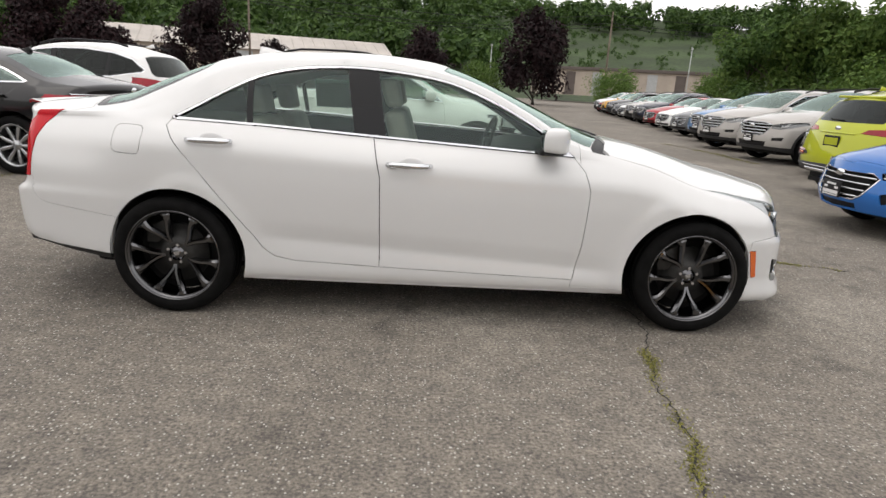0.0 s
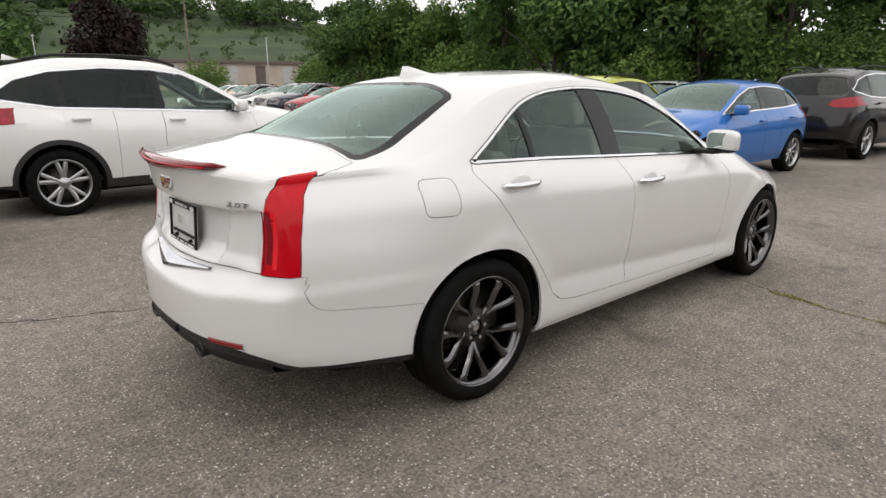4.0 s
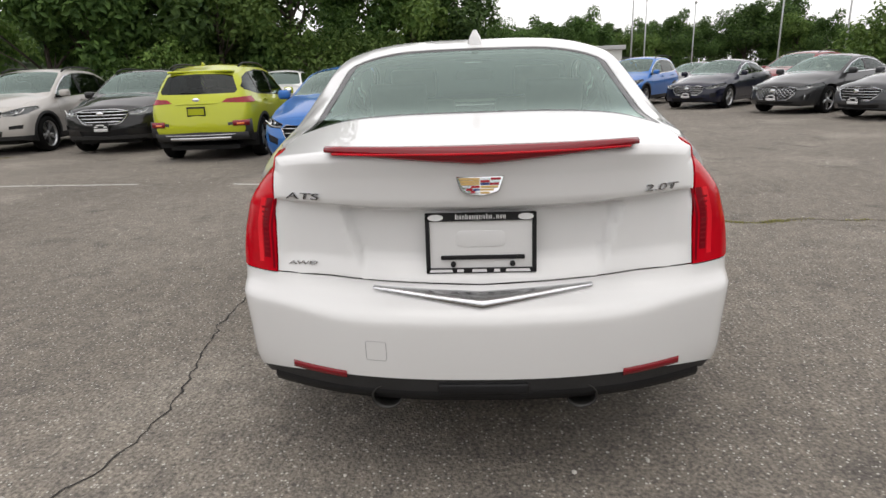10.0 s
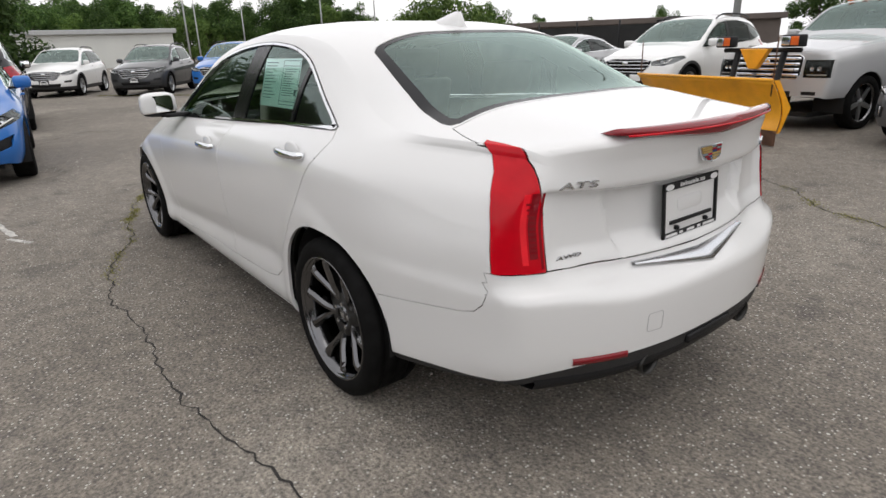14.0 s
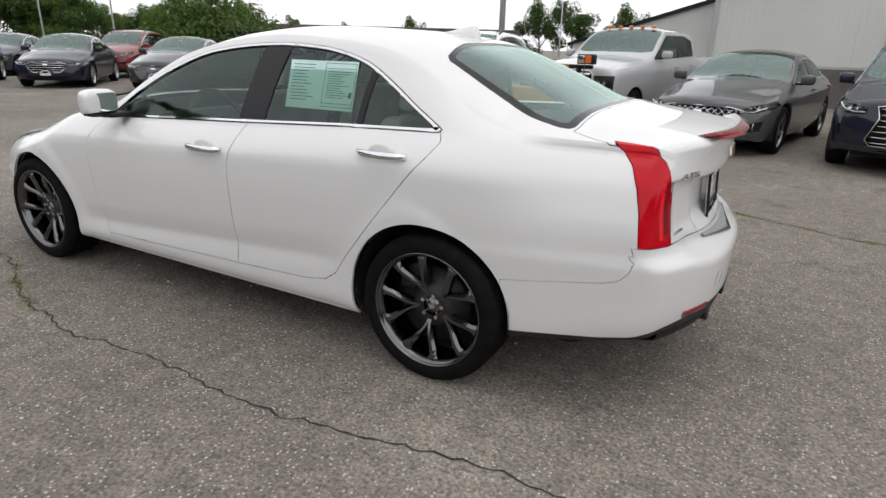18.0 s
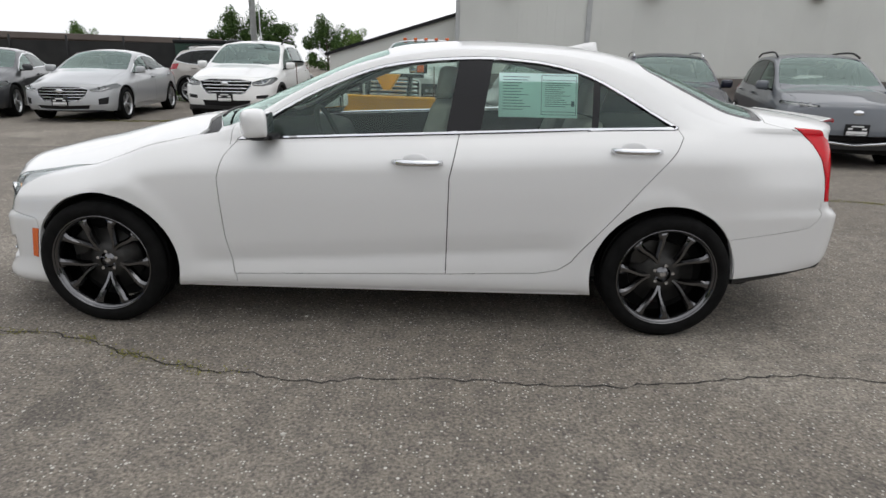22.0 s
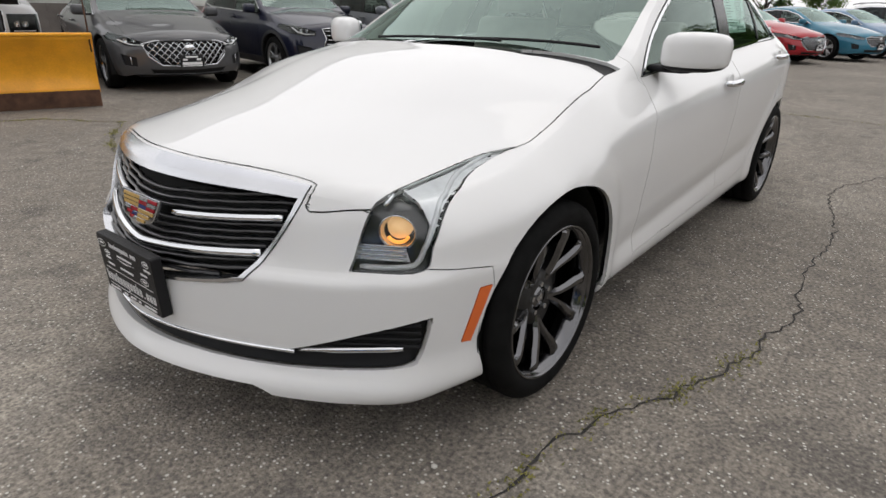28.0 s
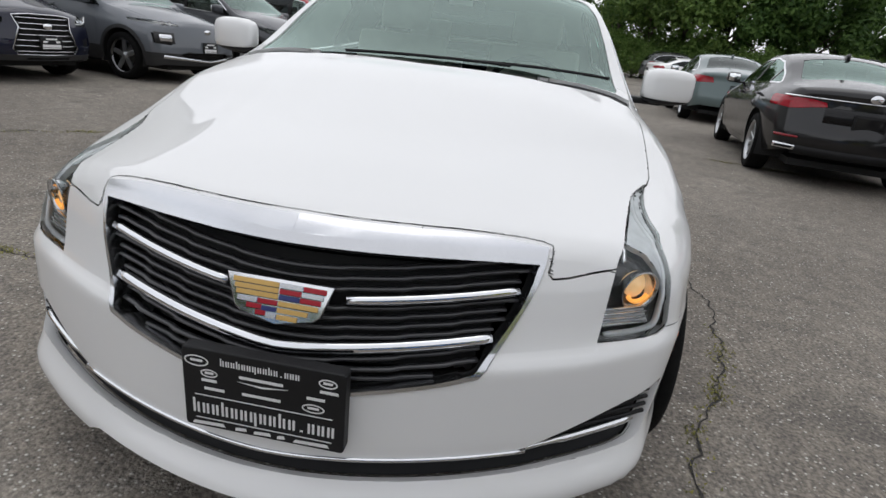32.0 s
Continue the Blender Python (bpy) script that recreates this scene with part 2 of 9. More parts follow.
def tube(bm, path, r, n=8, closed=False, flat=1.0, ends=True):
    """A tube along a path; r may be a number or one for each point."""
    path = [Vector(p) for p in path]
    rings = []
    for i, p in enumerate(path):
        a = path[i - 1] if i or closed else p
        b = path[(i + 1) % len(path)] if i + 1 < len(path) or closed else p
        d = (b - a).normalized()
        side = d.cross(Vector((0, 0, 1)))
        side = side.normalized() if side.length > 1e-3 else Vector((1, 0, 0))
        up = side.cross(d).normalized()
        rr = r[i] if isinstance(r, (list, tuple)) else r
        rings.append([bm.verts.new(p + rr * (math.cos(2 * math.pi * k / n) * side + flat * math.sin(2 * math.pi * k / n) * up)) for k in range(n)])
    for i in range(len(rings) - (0 if closed else 1)):
        a, b = rings[i], rings[(i + 1) % len(rings)]
        for k in range(n):
            bm.faces.new((a[k], a[(k + 1) % n], b[(k + 1) % n], b[k]))
    if ends and not closed:
        bm.faces.new(rings[0][::-1])
        bm.faces.new(rings[-1])
    return bm


def lathe(bm, prof, n=32, axis="y", closed=False):
    """Turns a profile of (radius, along) round an axis."""
    rings = []
    for r, a in prof:
        ring = []
        for k in range(n):
            c, s = math.cos(2 * math.pi * k / n), math.sin(2 * math.pi * k / n)
            ring.append(bm.verts.new({"y": (r * c, a, r * s), "z": (r * c, r * s, a), "x": (a, r * c, r * s)}[axis]))
        rings.append(ring)
    last = len(rings) if closed else len(rings) - 1
    for i in range(last):
        a, b = rings[i], rings[(i + 1) % len(rings)]
        for k in range(n):
            bm.faces.new((a[k], a[(k + 1) % n], b[(k + 1) % n], b[k]))
    bmesh.ops.recalc_face_normals(bm, faces=bm.faces)
    return bm


def prism(pts, axis, a0, a1, bevel=0.0, bm=None):
    """A flat outline, pushed from a0 to a1 along an axis. pts in the two other axes, in their order."""
    bm = bm or bmesh.new()
    def at(p, a):
        return {"x": (a, p[0], p[1]), "y": (p[0], a, p[1]), "z": (p[0], p[1], a)}[axis]
    lo, hi = [bm.verts.new(at(p, a0)) for p in pts], [bm.verts.new(at(p, a1)) for p in pts]
    n = len(pts)
    fs = [bm.faces.new(lo), bm.faces.new(hi[::-1])] + [bm.faces.new((lo[i], hi[i], hi[(i + 1) % n], lo[(i + 1) % n])) for i in range(n)]
    bmesh.ops.recalc_face_normals(bm, faces=fs)
    if bevel:
        bmesh.ops.bevel(bm, geom=list({e for f in fs[:2] for e in f.edges}), offset=bevel, segments=2, profile=0.5, affect="EDGES", clamp_overlap=True)
    return bm


def writing(name, text, size, m, material, parent=None, label="", depth=0.002, align="CENTER", shear=0.0, wide=1.0, bold=0.0):
    """Raised letters in the built-in font, turned into a mesh."""
    cu = bpy.data.curves.new(name, "FONT")
    cu.body, cu.size, cu.extrude, cu.align_x, cu.align_y, cu.shear = text, size, depth, align, "CENTER", shear
    cu.offset = bold
    tmp = bpy.data.objects.new(name, cu)
    me = bpy.data.meshes.new_from_object(tmp)
    bpy.data.objects.remove(tmp)
    me.name = name
    me.transform(m @ Matrix.Diagonal((wide, 1, 1, 1)))
    me.materials.clear()
    me.materials.append(material)
    ob = new(name, me)
    ob.parent = parent
    return tagged(ob, label)


def word_bars(name, m, size, width, material, parent, label):
    """A trade name set as a row of plain upright bars, one a letter."""
    bm, n = bmesh.new(), 15
    step = width / n
    for k in range(n):
        x, tall, tail = -width / 2 + k * step, k in (0, 3, 9), k == 6
        if k == 11:
            box(bm, x + step * 0.35, x + step * 0.65, -size * 0.30, -size * 0.20, -0.0004, 0.0004)
            continue
        y0, y1 = -size * (0.48 if tail else 0.30), size * (0.42 if tall else 0.22)
        for a in (0.14, 0.58):
            box(bm, x + step * a, x + step * (a + 0.24), y0 if a > 0.5 else -size * 0.30, y1 if a < 0.5 else size * 0.22, -0.0004, 0.0004)
    bm.transform(m)
    return part(name, bm, material, parent, label, smooth=False)


def inside(p, poly):
    c = False
    x, y = p
    for i in range(len(poly)):
        (x0, y0), (x1, y1) = poly[i - 1], poly[i]
        if (y0 > y) != (y1 > y) and x < (x1 - x0) * (y - y0) / (y1 - y0) + x0:
            c = not c
    return c


def shrink(poly, d):
    """The outline moved inwards by d."""
    n, out = len(poly), []
    area = sum(poly[i - 1][0] * poly[i][1] - poly[i][0] * poly[i - 1][1] for i in range(n))
    s = 1 if area > 0 else -1
    for i in range(n):
        p, a, b = Vector(poly[i]), Vector(poly[i - 1]), Vector(poly[(i + 1) % n])
        e, f = (p - a).normalized(), (b - p).normalized()
        ne, nf = Vector((-e.y, e.x)) * s, Vector((-f.y, f.x)) * s
        k = (ne + nf).normalized()
        out.append(tuple(p + k * d / max(0.35, k.dot(ne))))
    return out


def ring(cx, cz, r, n=40):
    return [(cx + r * math.cos(2 * math.pi * k / n), cz + r * math.sin(2 * math.pi * k / n)) for k in range(n)]


def rounded(pts, r, n=4):
    """An outline with its corners rounded."""
    out = []
    for i in range(len(pts)):
        p, a, b = Vector(pts[i]), Vector(pts[i - 1]), Vector(pts[(i + 1) % len(pts)])
        q0 = p + (a - p).normalized() * min(r, (a - p).length * 0.45)
        q1 = p + (b - p).normalized() * min(r, (b - p).length * 0.45)
        for k in range(n + 1):
            s = k / n
            out.append(tuple(q0 * (1 - s) ** 2 + p * 2 * s * (1 - s) + q1 * s * s))
    return out


def flowing(pts, n=4):
    """An open line drawn smoothly through its points."""
    out = []
    for i in range(len(pts) - 1):
        p0, p1, p2, p3 = (Vector(pts[max(0, min(len(pts) - 1, i + k))]) for k in (-1, 0, 1, 2))
        for j in range(n):
            u = j / n
            out.append(tuple(0.5 * (2 * p1 + (p2 - p0) * u + (2 * p0 - 5 * p1 + 4 * p2 - p3) * u * u + (3 * p1 - p0 - 3 * p2 + p3) * u ** 3)))
    return out + [pts[-1]]


def sweep(outline, ys, at, lift=0.006, back=0.02):
    """A strip along the nose or tail: its outline heights swept over the half widths."""
    bm = bmesh.new()
    rows = []
    for y in ys:
        lo, hi = outline(y)
        s = 1 if at(0, lo) > 0 else -1
        rows.append([bm.verts.new(p) for p in ((at(y, hi) - s * back, y, hi), (at(y, hi) + s * lift, y, hi - 0.006), (at(y, lo) + s * lift, y, lo + 0.006), (at(y, lo) - s * back, y, lo))])
    for a, b in zip(rows, rows[1:]):
        for k in range(3):
            bm.faces.new((a[k], a[k + 1], b[k + 1], b[k]))
    bmesh.ops.recalc_face_normals(bm, faces=bm.faces)
    return bm


# ---- car bodies: a lofted shell, cut along its shut lines into panels ----
from mathutils.bvhtree import BVHTree

VIEW = {"side": (0, 2, 1), "end": (1, 2, 0), "top": (1, 0, 2)}


def smooth01(a, b, x):
    s = min(1.0, max(0.0, (x - a) / (b - a)))
    return s * s * (3 - 2 * s)


class Shape:
    """The body's lines: heights and half widths along its length, and how its ends bow and lean."""

    def __init__(self, xr, xf, zb, zs, zr, zt, wb, wr, flank, bow_f, bow_r, lean_f, lean_r, bend=(0.9, -1.0), rc=0.10, crown=2.4):
        self.xr, self.xf, self.bend, self.rc, self.crown = xr, xf, bend, rc, crown
        self.zb, self.zs, self.zr, self.zt, self.wb, self.wr = (curve(c) for c in (zb, zs, zr, zt, wb, wr))
        self.flank, self.lean_f, self.lean_r = curve(flank), curve(lean_f), curve(lean_r)
        self.bow_f, self.bow_r = bow_f, bow_r

    def bent(self, x, y, z):
        if x > 0:
            k = smooth01(self.bend[0], self.xf, x)
            return (x - k * (self.bow_f[0] * (abs(y) / 0.9) ** self.bow_f[1] + self.lean_f(z)), y, z)
        k = smooth01(-self.bend[1], -self.xr, -x)
        return (x + k * (self.bow_r[0] * (abs(y) / 0.9) ** self.bow_r[1] + self.lean_r(z)), y, z)

    def front(self, y, z):
        return self.bent(self.xf, y, z)[0]

    def back(self, y, z):
        return self.bent(self.xr, y, z)[0]

    def section(self, x, n1, n2, n3):
        u = max((x - (self.xf - self.rc)) / self.rc, ((self.xr + self.rc) - x) / self.rc, 0.0)
        k = self.rc * (1 - math.sqrt(max(0.0, 1 - min(1.0, u) ** 2)))
        wb, wr = self.wb(x) - k, self.wr(x) - 0.8 * k
        zb, zs, zt = self.zb(x) + 0.3 * k, self.zs(x) - 0.5 * k, self.zt(x) - 0.6 * k
        zr = max(self.zr(x) - 0.5 * k, zs + 0.004)
        zt = max(zt, zr + 0.004)
        out = []
        for i in range(n1 + 1):
            s = i / n1
            s = s + 0.06 * math.sin(2 * math.pi * s)
            out.append((wb * self.flank(s), zb + s * (zs - zb)))
        y0 = wb * self.flank(1.0)
        wr = min(wr, y0 - 0.004)
        for i in range(1, n2 + 1):
            s = i / n2
            swell = 0.018 * math.sin(math.pi * s) * min(1.0, (zr - zs) / 0.25)
            out.append((y0 + (wr - y0) * s + swell, zs + (zr - zs) * s))
        for i in range(1, n3 + 1):
            a = 0.5 * math.pi * i / n3
            y = wr * math.cos(a)
            out.append((y if i < n3 else 0.0, zr + (zt - zr) * (1 - (y / wr) ** self.crown)))
        return out

    def half(self, nx, n1, n2, n3, nc):
        bm = bmesh.new()
        L = self.xf - self.xr
        xs = sorted({round(self.xr + L * i / nx, 4) for i in range(nx + 1)} | {round(e + d * self.rc * (1 - math.cos(a)), 4) for e, d in ((self.xf, -1), (self.xr, 1)) for a in (0.0, 0.35, 0.7, 1.05, 1.4)})
        rows = []
        for x in xs:
            rows.append([bm.verts.new(self.bent(x, y, z)) for y, z in self.section(x, n1, n2, n3)])
        n = len(rows[0])
        for a, b in zip(rows, rows[1:]):
            for i in range(n - 1):
                bm.faces.new((a[i], a[i + 1], b[i + 1], b[i]))
        for x, row, flip in ((self.xf, rows[-1], False), (self.xr, rows[0], True)):
            sec = self.section(x, n1, n2, n3)
            grid = []
            for i in range(n):
                line = [row[i]]
                if sec[i][0] > 1e-4:
                    line += [bm.verts.new(self.bent(x, sec[i][0] * (1 - j / nc), sec[i][1])) for j in range(1, nc + 1)]
                else:
                    line += [row[i]] * nc
                grid.append(line)
            for i in range(n - 1):
                for j in range(nc):
                    q = [grid[i][j], grid[i + 1][j], grid[i + 1][j + 1], grid[i][j + 1]]
                    q = [v for k, v in enumerate(q) if v not in q[:k]]
                    if len(q) > 2:
                        bm.faces.new(q[::-1] if flip else q)
        bmesh.ops.recalc_face_normals(bm, faces=bm.faces)
        bm.normal_update()
        if sum(f.normal.y * f.calc_area() for f in bm.faces) < 0:
            bmesh.ops.reverse_faces(bm, faces=bm.faces)
        return bm


def score(bm, poly, view, where=None, closed=True):
    """Cuts the shell along an outline seen from the side, the end or the top."""
    a, b, c = VIEW[view]
    xs, zs = [p[0] for p in poly], [p[1] for p in poly]
    lo, hi = (min(xs) - 0.01, min(zs) - 0.01), (max(xs) + 0.01, max(zs) + 0.01)
    cand = []
    for f in bm.faces:
        us, vs = [v.co[a] for v in f.verts], [v.co[b] for v in f.verts]
        if max(us) > lo[0] and min(us) < hi[0] and max(vs) > lo[1] and min(vs) < hi[1] and (where is None or where(f.calc_center_median())):
            cand.append(f)
    for i in range(0 if closed else 1, len(poly)):
        p, q = poly[i - 1], poly[i]
        if math.hypot(p[0] - q[0], p[1] - q[1]) < 1e-5:
            continue
        e = 0.002
        l0, l1, h0, h1 = min(p[0], q[0]) - e, min(p[1], q[1]) - e, max(p[0], q[0]) + e, max(p[1], q[1]) + e
        near, rest = [], []
        for f in cand:
            us, vs = [v.co[a] for v in f.verts], [v.co[b] for v in f.verts]
            (near if max(us) > l0 and min(us) < h0 and max(vs) > l1 and min(vs) < h1 else rest).append(f)
        if not near:
            continue
        co, no = [0.0] * 3, [0.0] * 3
        co[a], co[b] = p
        no[a], no[b] = q[1] - p[1], p[0] - q[0]
        geom = set(near)
        for f in near:
            geom.update(f.edges)
            geom.update(f.verts)
        got = bmesh.ops.bisect_plane(bm, geom=list(geom), dist=1e-5, plane_co=co, plane_no=no)
        cand = list({g for g in got["geom"] if isinstance(g, bmesh.types.BMFace)} | {f for f in rest if f.is_valid} | {f for f in near if f.is_valid})


def emit(bm, faces, name, material, parent, mode="mid", gap=0.0015, depth=0.012, label="", sink=0.0, colour=None):
    """One panel from faces of the shell: drawn back from its neighbours by the gap, with turned-in edges.
    mode: mid (both halves welded), left, right or both (two objects)."""
    if not faces:
        return []
    index, V, N, F = {}, [], [], []
    for f in faces:
        loop = []
        for v in f.verts:
            if v not in index:
                index[v] = len(V)
                V.append(v.co.copy())
                N.append(v.normal.copy())
            loop.append(index[v])
        F.append(loop)
    count = {}
    for f in F:
        for i in range(len(f)):
            count.setdefault(frozenset((f[i - 1], f[i])), []).append((f[i - 1], f[i]))
    def seam(i):
        return V[i].y < 1e-4
    rim = [e[0] for e in count.values() if len(e) == 1 and not (seam(e[0][0]) and seam(e[0][1]))]
    push = {}
    for i, j in rim:
        d = V[j] - V[i]
        inward = N[i].cross(d)
        if inward.length > 1e-9:
            inward.normalize()
            for k in (i, j):
                push[k] = push.get(k, Vector()) + inward
    for i, p in push.items():
        if p.length > 1e-6:
            p.normalize()
            if seam(i):
                p.y = 0
            V[i] = V[i] + p * gap
    if sink:
        V = [v - n * sink for v, n in zip(V, N)]
    back = {}
    for i, p in list(push.items()):
        back[i] = len(V)
        V += [V[i].copy(), V[i] - N[i] * depth]
        n = -p if p.length > 1e-6 else N[i]
        N += [n, n]
    if depth:
        for i, j in rim:
            F.append([back[j], back[i], back[i] + 1, back[j] + 1])
    sets = []
    def flipped(vs):
        return [Vector((v.x, -v.y, v.z)) for v in vs]
    if mode == "mid":
        n = len(V)
        same = {i: i for i in range(n) if seam(i)}
        V2, N2 = V + flipped(V), N + flipped(N)
        F2 = F + [[same.get(i, i + n) for i in f][::-1] for f in F]
        sets.append((V2, N2, F2))
    if mode in ("left", "both"):
        sets.append((V, N, F))
    if mode in ("right", "both"):
        sets.append((flipped(V), flipped(N), [f[::-1] for f in F]))
    made = []
    for v, n, f in sets:
        me = bpy.data.meshes.new(name)
        me.from_pydata([tuple(p) for p in v], [], f)
        me.shade_smooth()
        me.normals_split_custom_set_from_vertices([tuple(p) for p in n])
        me.materials.append(material)
        ob = new(name, me)
        ob.parent = parent
        if colour:
            ob.color = (*colour, 1)
        made.append(tagged(ob, label))
    return made


def carve(shape, res, cuts, region, creases=()):
    """The half shell, scored along all cuts, its faces sorted by region name."""
    bm = shape.half(*res)
    for line in creases:
        score(bm, line, "end", lambda c: c.x < -1.9 and c.z < 1.0, False)
    if creases:
        for v in bm.verts:
            if v.co.x < -1.95:
                v.co.x += shape.relief(v.co.y, v.co.z)
    for view, poly, where, closed in cuts:
        score(bm, poly, view, where, closed)
    bm.normal_update()
    groups = {}
    for f in bm.faces:
        c = f.calc_center_median()
        groups.setdefault(region(c.x, c.y, c.z, f.normal), []).append(f)
    return bm, groups


def under_shell(bm, groups, names, parent, depth=0.02):
    """A dark inner skin behind the panels, so that gaps read dark."""
    faces = [f for n in names for f in groups.get(n, [])]
    return emit(bm, faces, "inner_skin", M_GAP, parent, "mid", 0.0, 0.0, "dark inner skin behind the panels", sink=depth)


def wheel(parent, x, y, z, R, rim, width, style, side, spin=0.0, tyre_n=48):
    """tyre, rim, spokes, hub, nuts and brake disc, at the hub."""
    w = new("wheel")
    w.parent = parent
    w.matrix_local = pose(x, y, z, 0, spin * 1.0, 0) if side > 0 else pose(x, y, z, 0, spin, 180)
    h = width / 2
    prof = [(rim, -h * 0.86), (rim + 0.012, -h * 0.98), (rim + 0.4 * (R - rim), -h * 1.04), (R - 0.022, -h * 0.98), (R - 0.006, -h * 0.86)]
    for k in (-0.5, 0.0, 0.5):
        prof += [(R, h * (k - 0.22)), (R, h * (k - 0.05)), (R - 0.008, h * (k - 0.04)), (R - 0.008, h * (k + 0.04)), (R, h * (k + 0.05)), (R, h * (k + 0.22))] if style["tread"] else [(R, h * k)]
    prof += [(R - 0.006, h * 0.86), (R - 0.022, h * 0.98), (rim + 0.4 * (R - rim), h * 1.04), (rim + 0.012, h * 0.98), (rim, h * 0.86)]
    part("tyre", lathe(bmesh.new(), prof, tyre_n), M_RUBBER, w)
    part("rim", lathe(bmesh.new(), [(rim, -h * 0.86), (rim * 0.985, -h * 0.8), (rim * 0.93, -h * 0.3), (rim * 0.93, h * 0.5), (rim * 0.955, h * 0.82), (rim, h * 0.9), (rim + 0.008, h * 0.95), (rim + 0.008, h * 0.86)], tyre_n), style["rim"], w)
    part("brake_disc", lathe(bmesh.new(), [(0.04, 0.0), (rim * 0.68, 0.0), (rim * 0.68, 0.02), (rim * 0.4, 0.022), (rim * 0.36, 0.05), (0.04, 0.05)], 28), M_STEEL, w)
    part("wheel_back", lathe(bmesh.new(), [(0.02, -h * 0.3), (rim * 0.925, -h * 0.3), (rim * 0.925, -h * 0.34), (0.02, -h * 0.34)], 28), M_GAP, w)
    face, dish = h * 0.78, style["dish"]
    n = style["n"]
    if style["tread"]:
        lip = lathe(bmesh.new(), [(rim + 0.0095, h * 0.93), (rim + 0.0085, h * 0.975), (rim + 0.005, h * 0.985), (rim + 0.002, h * 0.965), (rim - 0.001, h * 0.90)], 64)
        part("rim_lip", lip, style["rim"], w)
        caliper = prism([((rim * r) * math.cos(q), (rim * r) * math.sin(q)) for r, q in ((0.72, 0.45), (0.80, 0.7), (0.82, 1.0), (0.80, 1.3), (0.72, 1.55), (0.48, 1.4), (0.46, 1.0), (0.48, 0.6))], "y", -0.01, 0.035, 0.006)
        part("brake_caliper", caliper, M_STEEL, w)
    for i in range(n):
        a = 2 * math.pi * i / n
        for b in style["fork"]:
            bm = bmesh.new()
            rows = []
            sharp = style["tread"]
            for s in np.linspace(0, 1, 12 if sharp else 7):
                r = 0.045 + s * (rim * (0.99 if sharp else 0.95) - 0.045)
                ang = a + b * (style["in"] + (1 - style["in"]) * s ** 0.8)
                wdt = style["w0"] * (1 - s) + style["w1"] * s + style["belly"] * math.sin(math.pi * s)
                y0 = face - dish * (1 - s) ** 2 - 0.012 * s
                t = 0.028
                if sharp:
                    ang = a + b * (0.16 + 0.84 * smooth01(0.02, 0.80, s))
                    wdt = 0.013 + 0.004 * smooth01(0.3, 0.75, s) + 0.011 * smooth01(0.78, 1.0, s)
                    y0 = face + 0.012 * s - dish * (1 - s) ** 1.6 - 0.010 * smooth01(0.86, 1.0, s)
                    edge = 0.013 - 0.006 * smooth01(0.7, 1.0, s)
                    rows.append([(-wdt, y0 - 0.036), (-wdt, y0 - edge), (-wdt * 0.42, y0), (wdt * 0.42, y0), (wdt, y0 - edge), (wdt, y0 - 0.036)])
                else:
                    rows.append([(-wdt, y0 - t), (-wdt, y0 - 0.007), (-wdt * 0.35, y0), (wdt * 0.35, y0), (wdt, y0 - 0.007), (wdt, y0 - t)])
                c, d = math.cos(ang), math.sin(ang)
                rows[-1] = [bm.verts.new((r * c - o * d, yy, r * d + o * c)) for o, yy in rows[-1]]
            for p, q in zip(rows, rows[1:]):
                for k in range(5):
                    bm.faces.new((p[k], p[k + 1], q[k + 1], q[k]))
            bmesh.ops.recalc_face_normals(bm, faces=bm.faces)
            part("spoke", bm, style["spoke"], w, smooth=False)
    hub = style.get("hub", 0.062)
    fy = face - dish
    part("hub", lathe(bmesh.new(), [(hub, fy - 0.04), (hub, fy - 0.004), (hub - 0.008, fy + 0.003), (0.033, fy + 0.003), (0.031, fy + 0.008), (0.0005, fy + 0.010)], 24), style["spoke"], w)
    if style["tread"]:
        for i in range(5):
            a = 2 * math.pi * (i + 0.5) / 5
            bm = bmesh.new()
            bmesh.ops.create_cone(bm, cap_ends=True, segments=6, radius1=0.011, radius2=0.009, depth=0.02, matrix=Matrix.Translation((0.048 * math.cos(a), fy + 0.006, 0.048 * math.sin(a))) @ pose(0, 0, 0, -90))
            part("lug_nut", bm, M_SATIN, w, smooth=False)
        part("hub_emblem", prism(rounded([(-0.012, -0.009), (0.012, -0.009), (0.016, 0.010), (-0.016, 0.010)], 0.004), "y", fy + 0.0095, fy + 0.0115), M_SATIN, w, "small bright hub emblem", smooth=False)
    return w


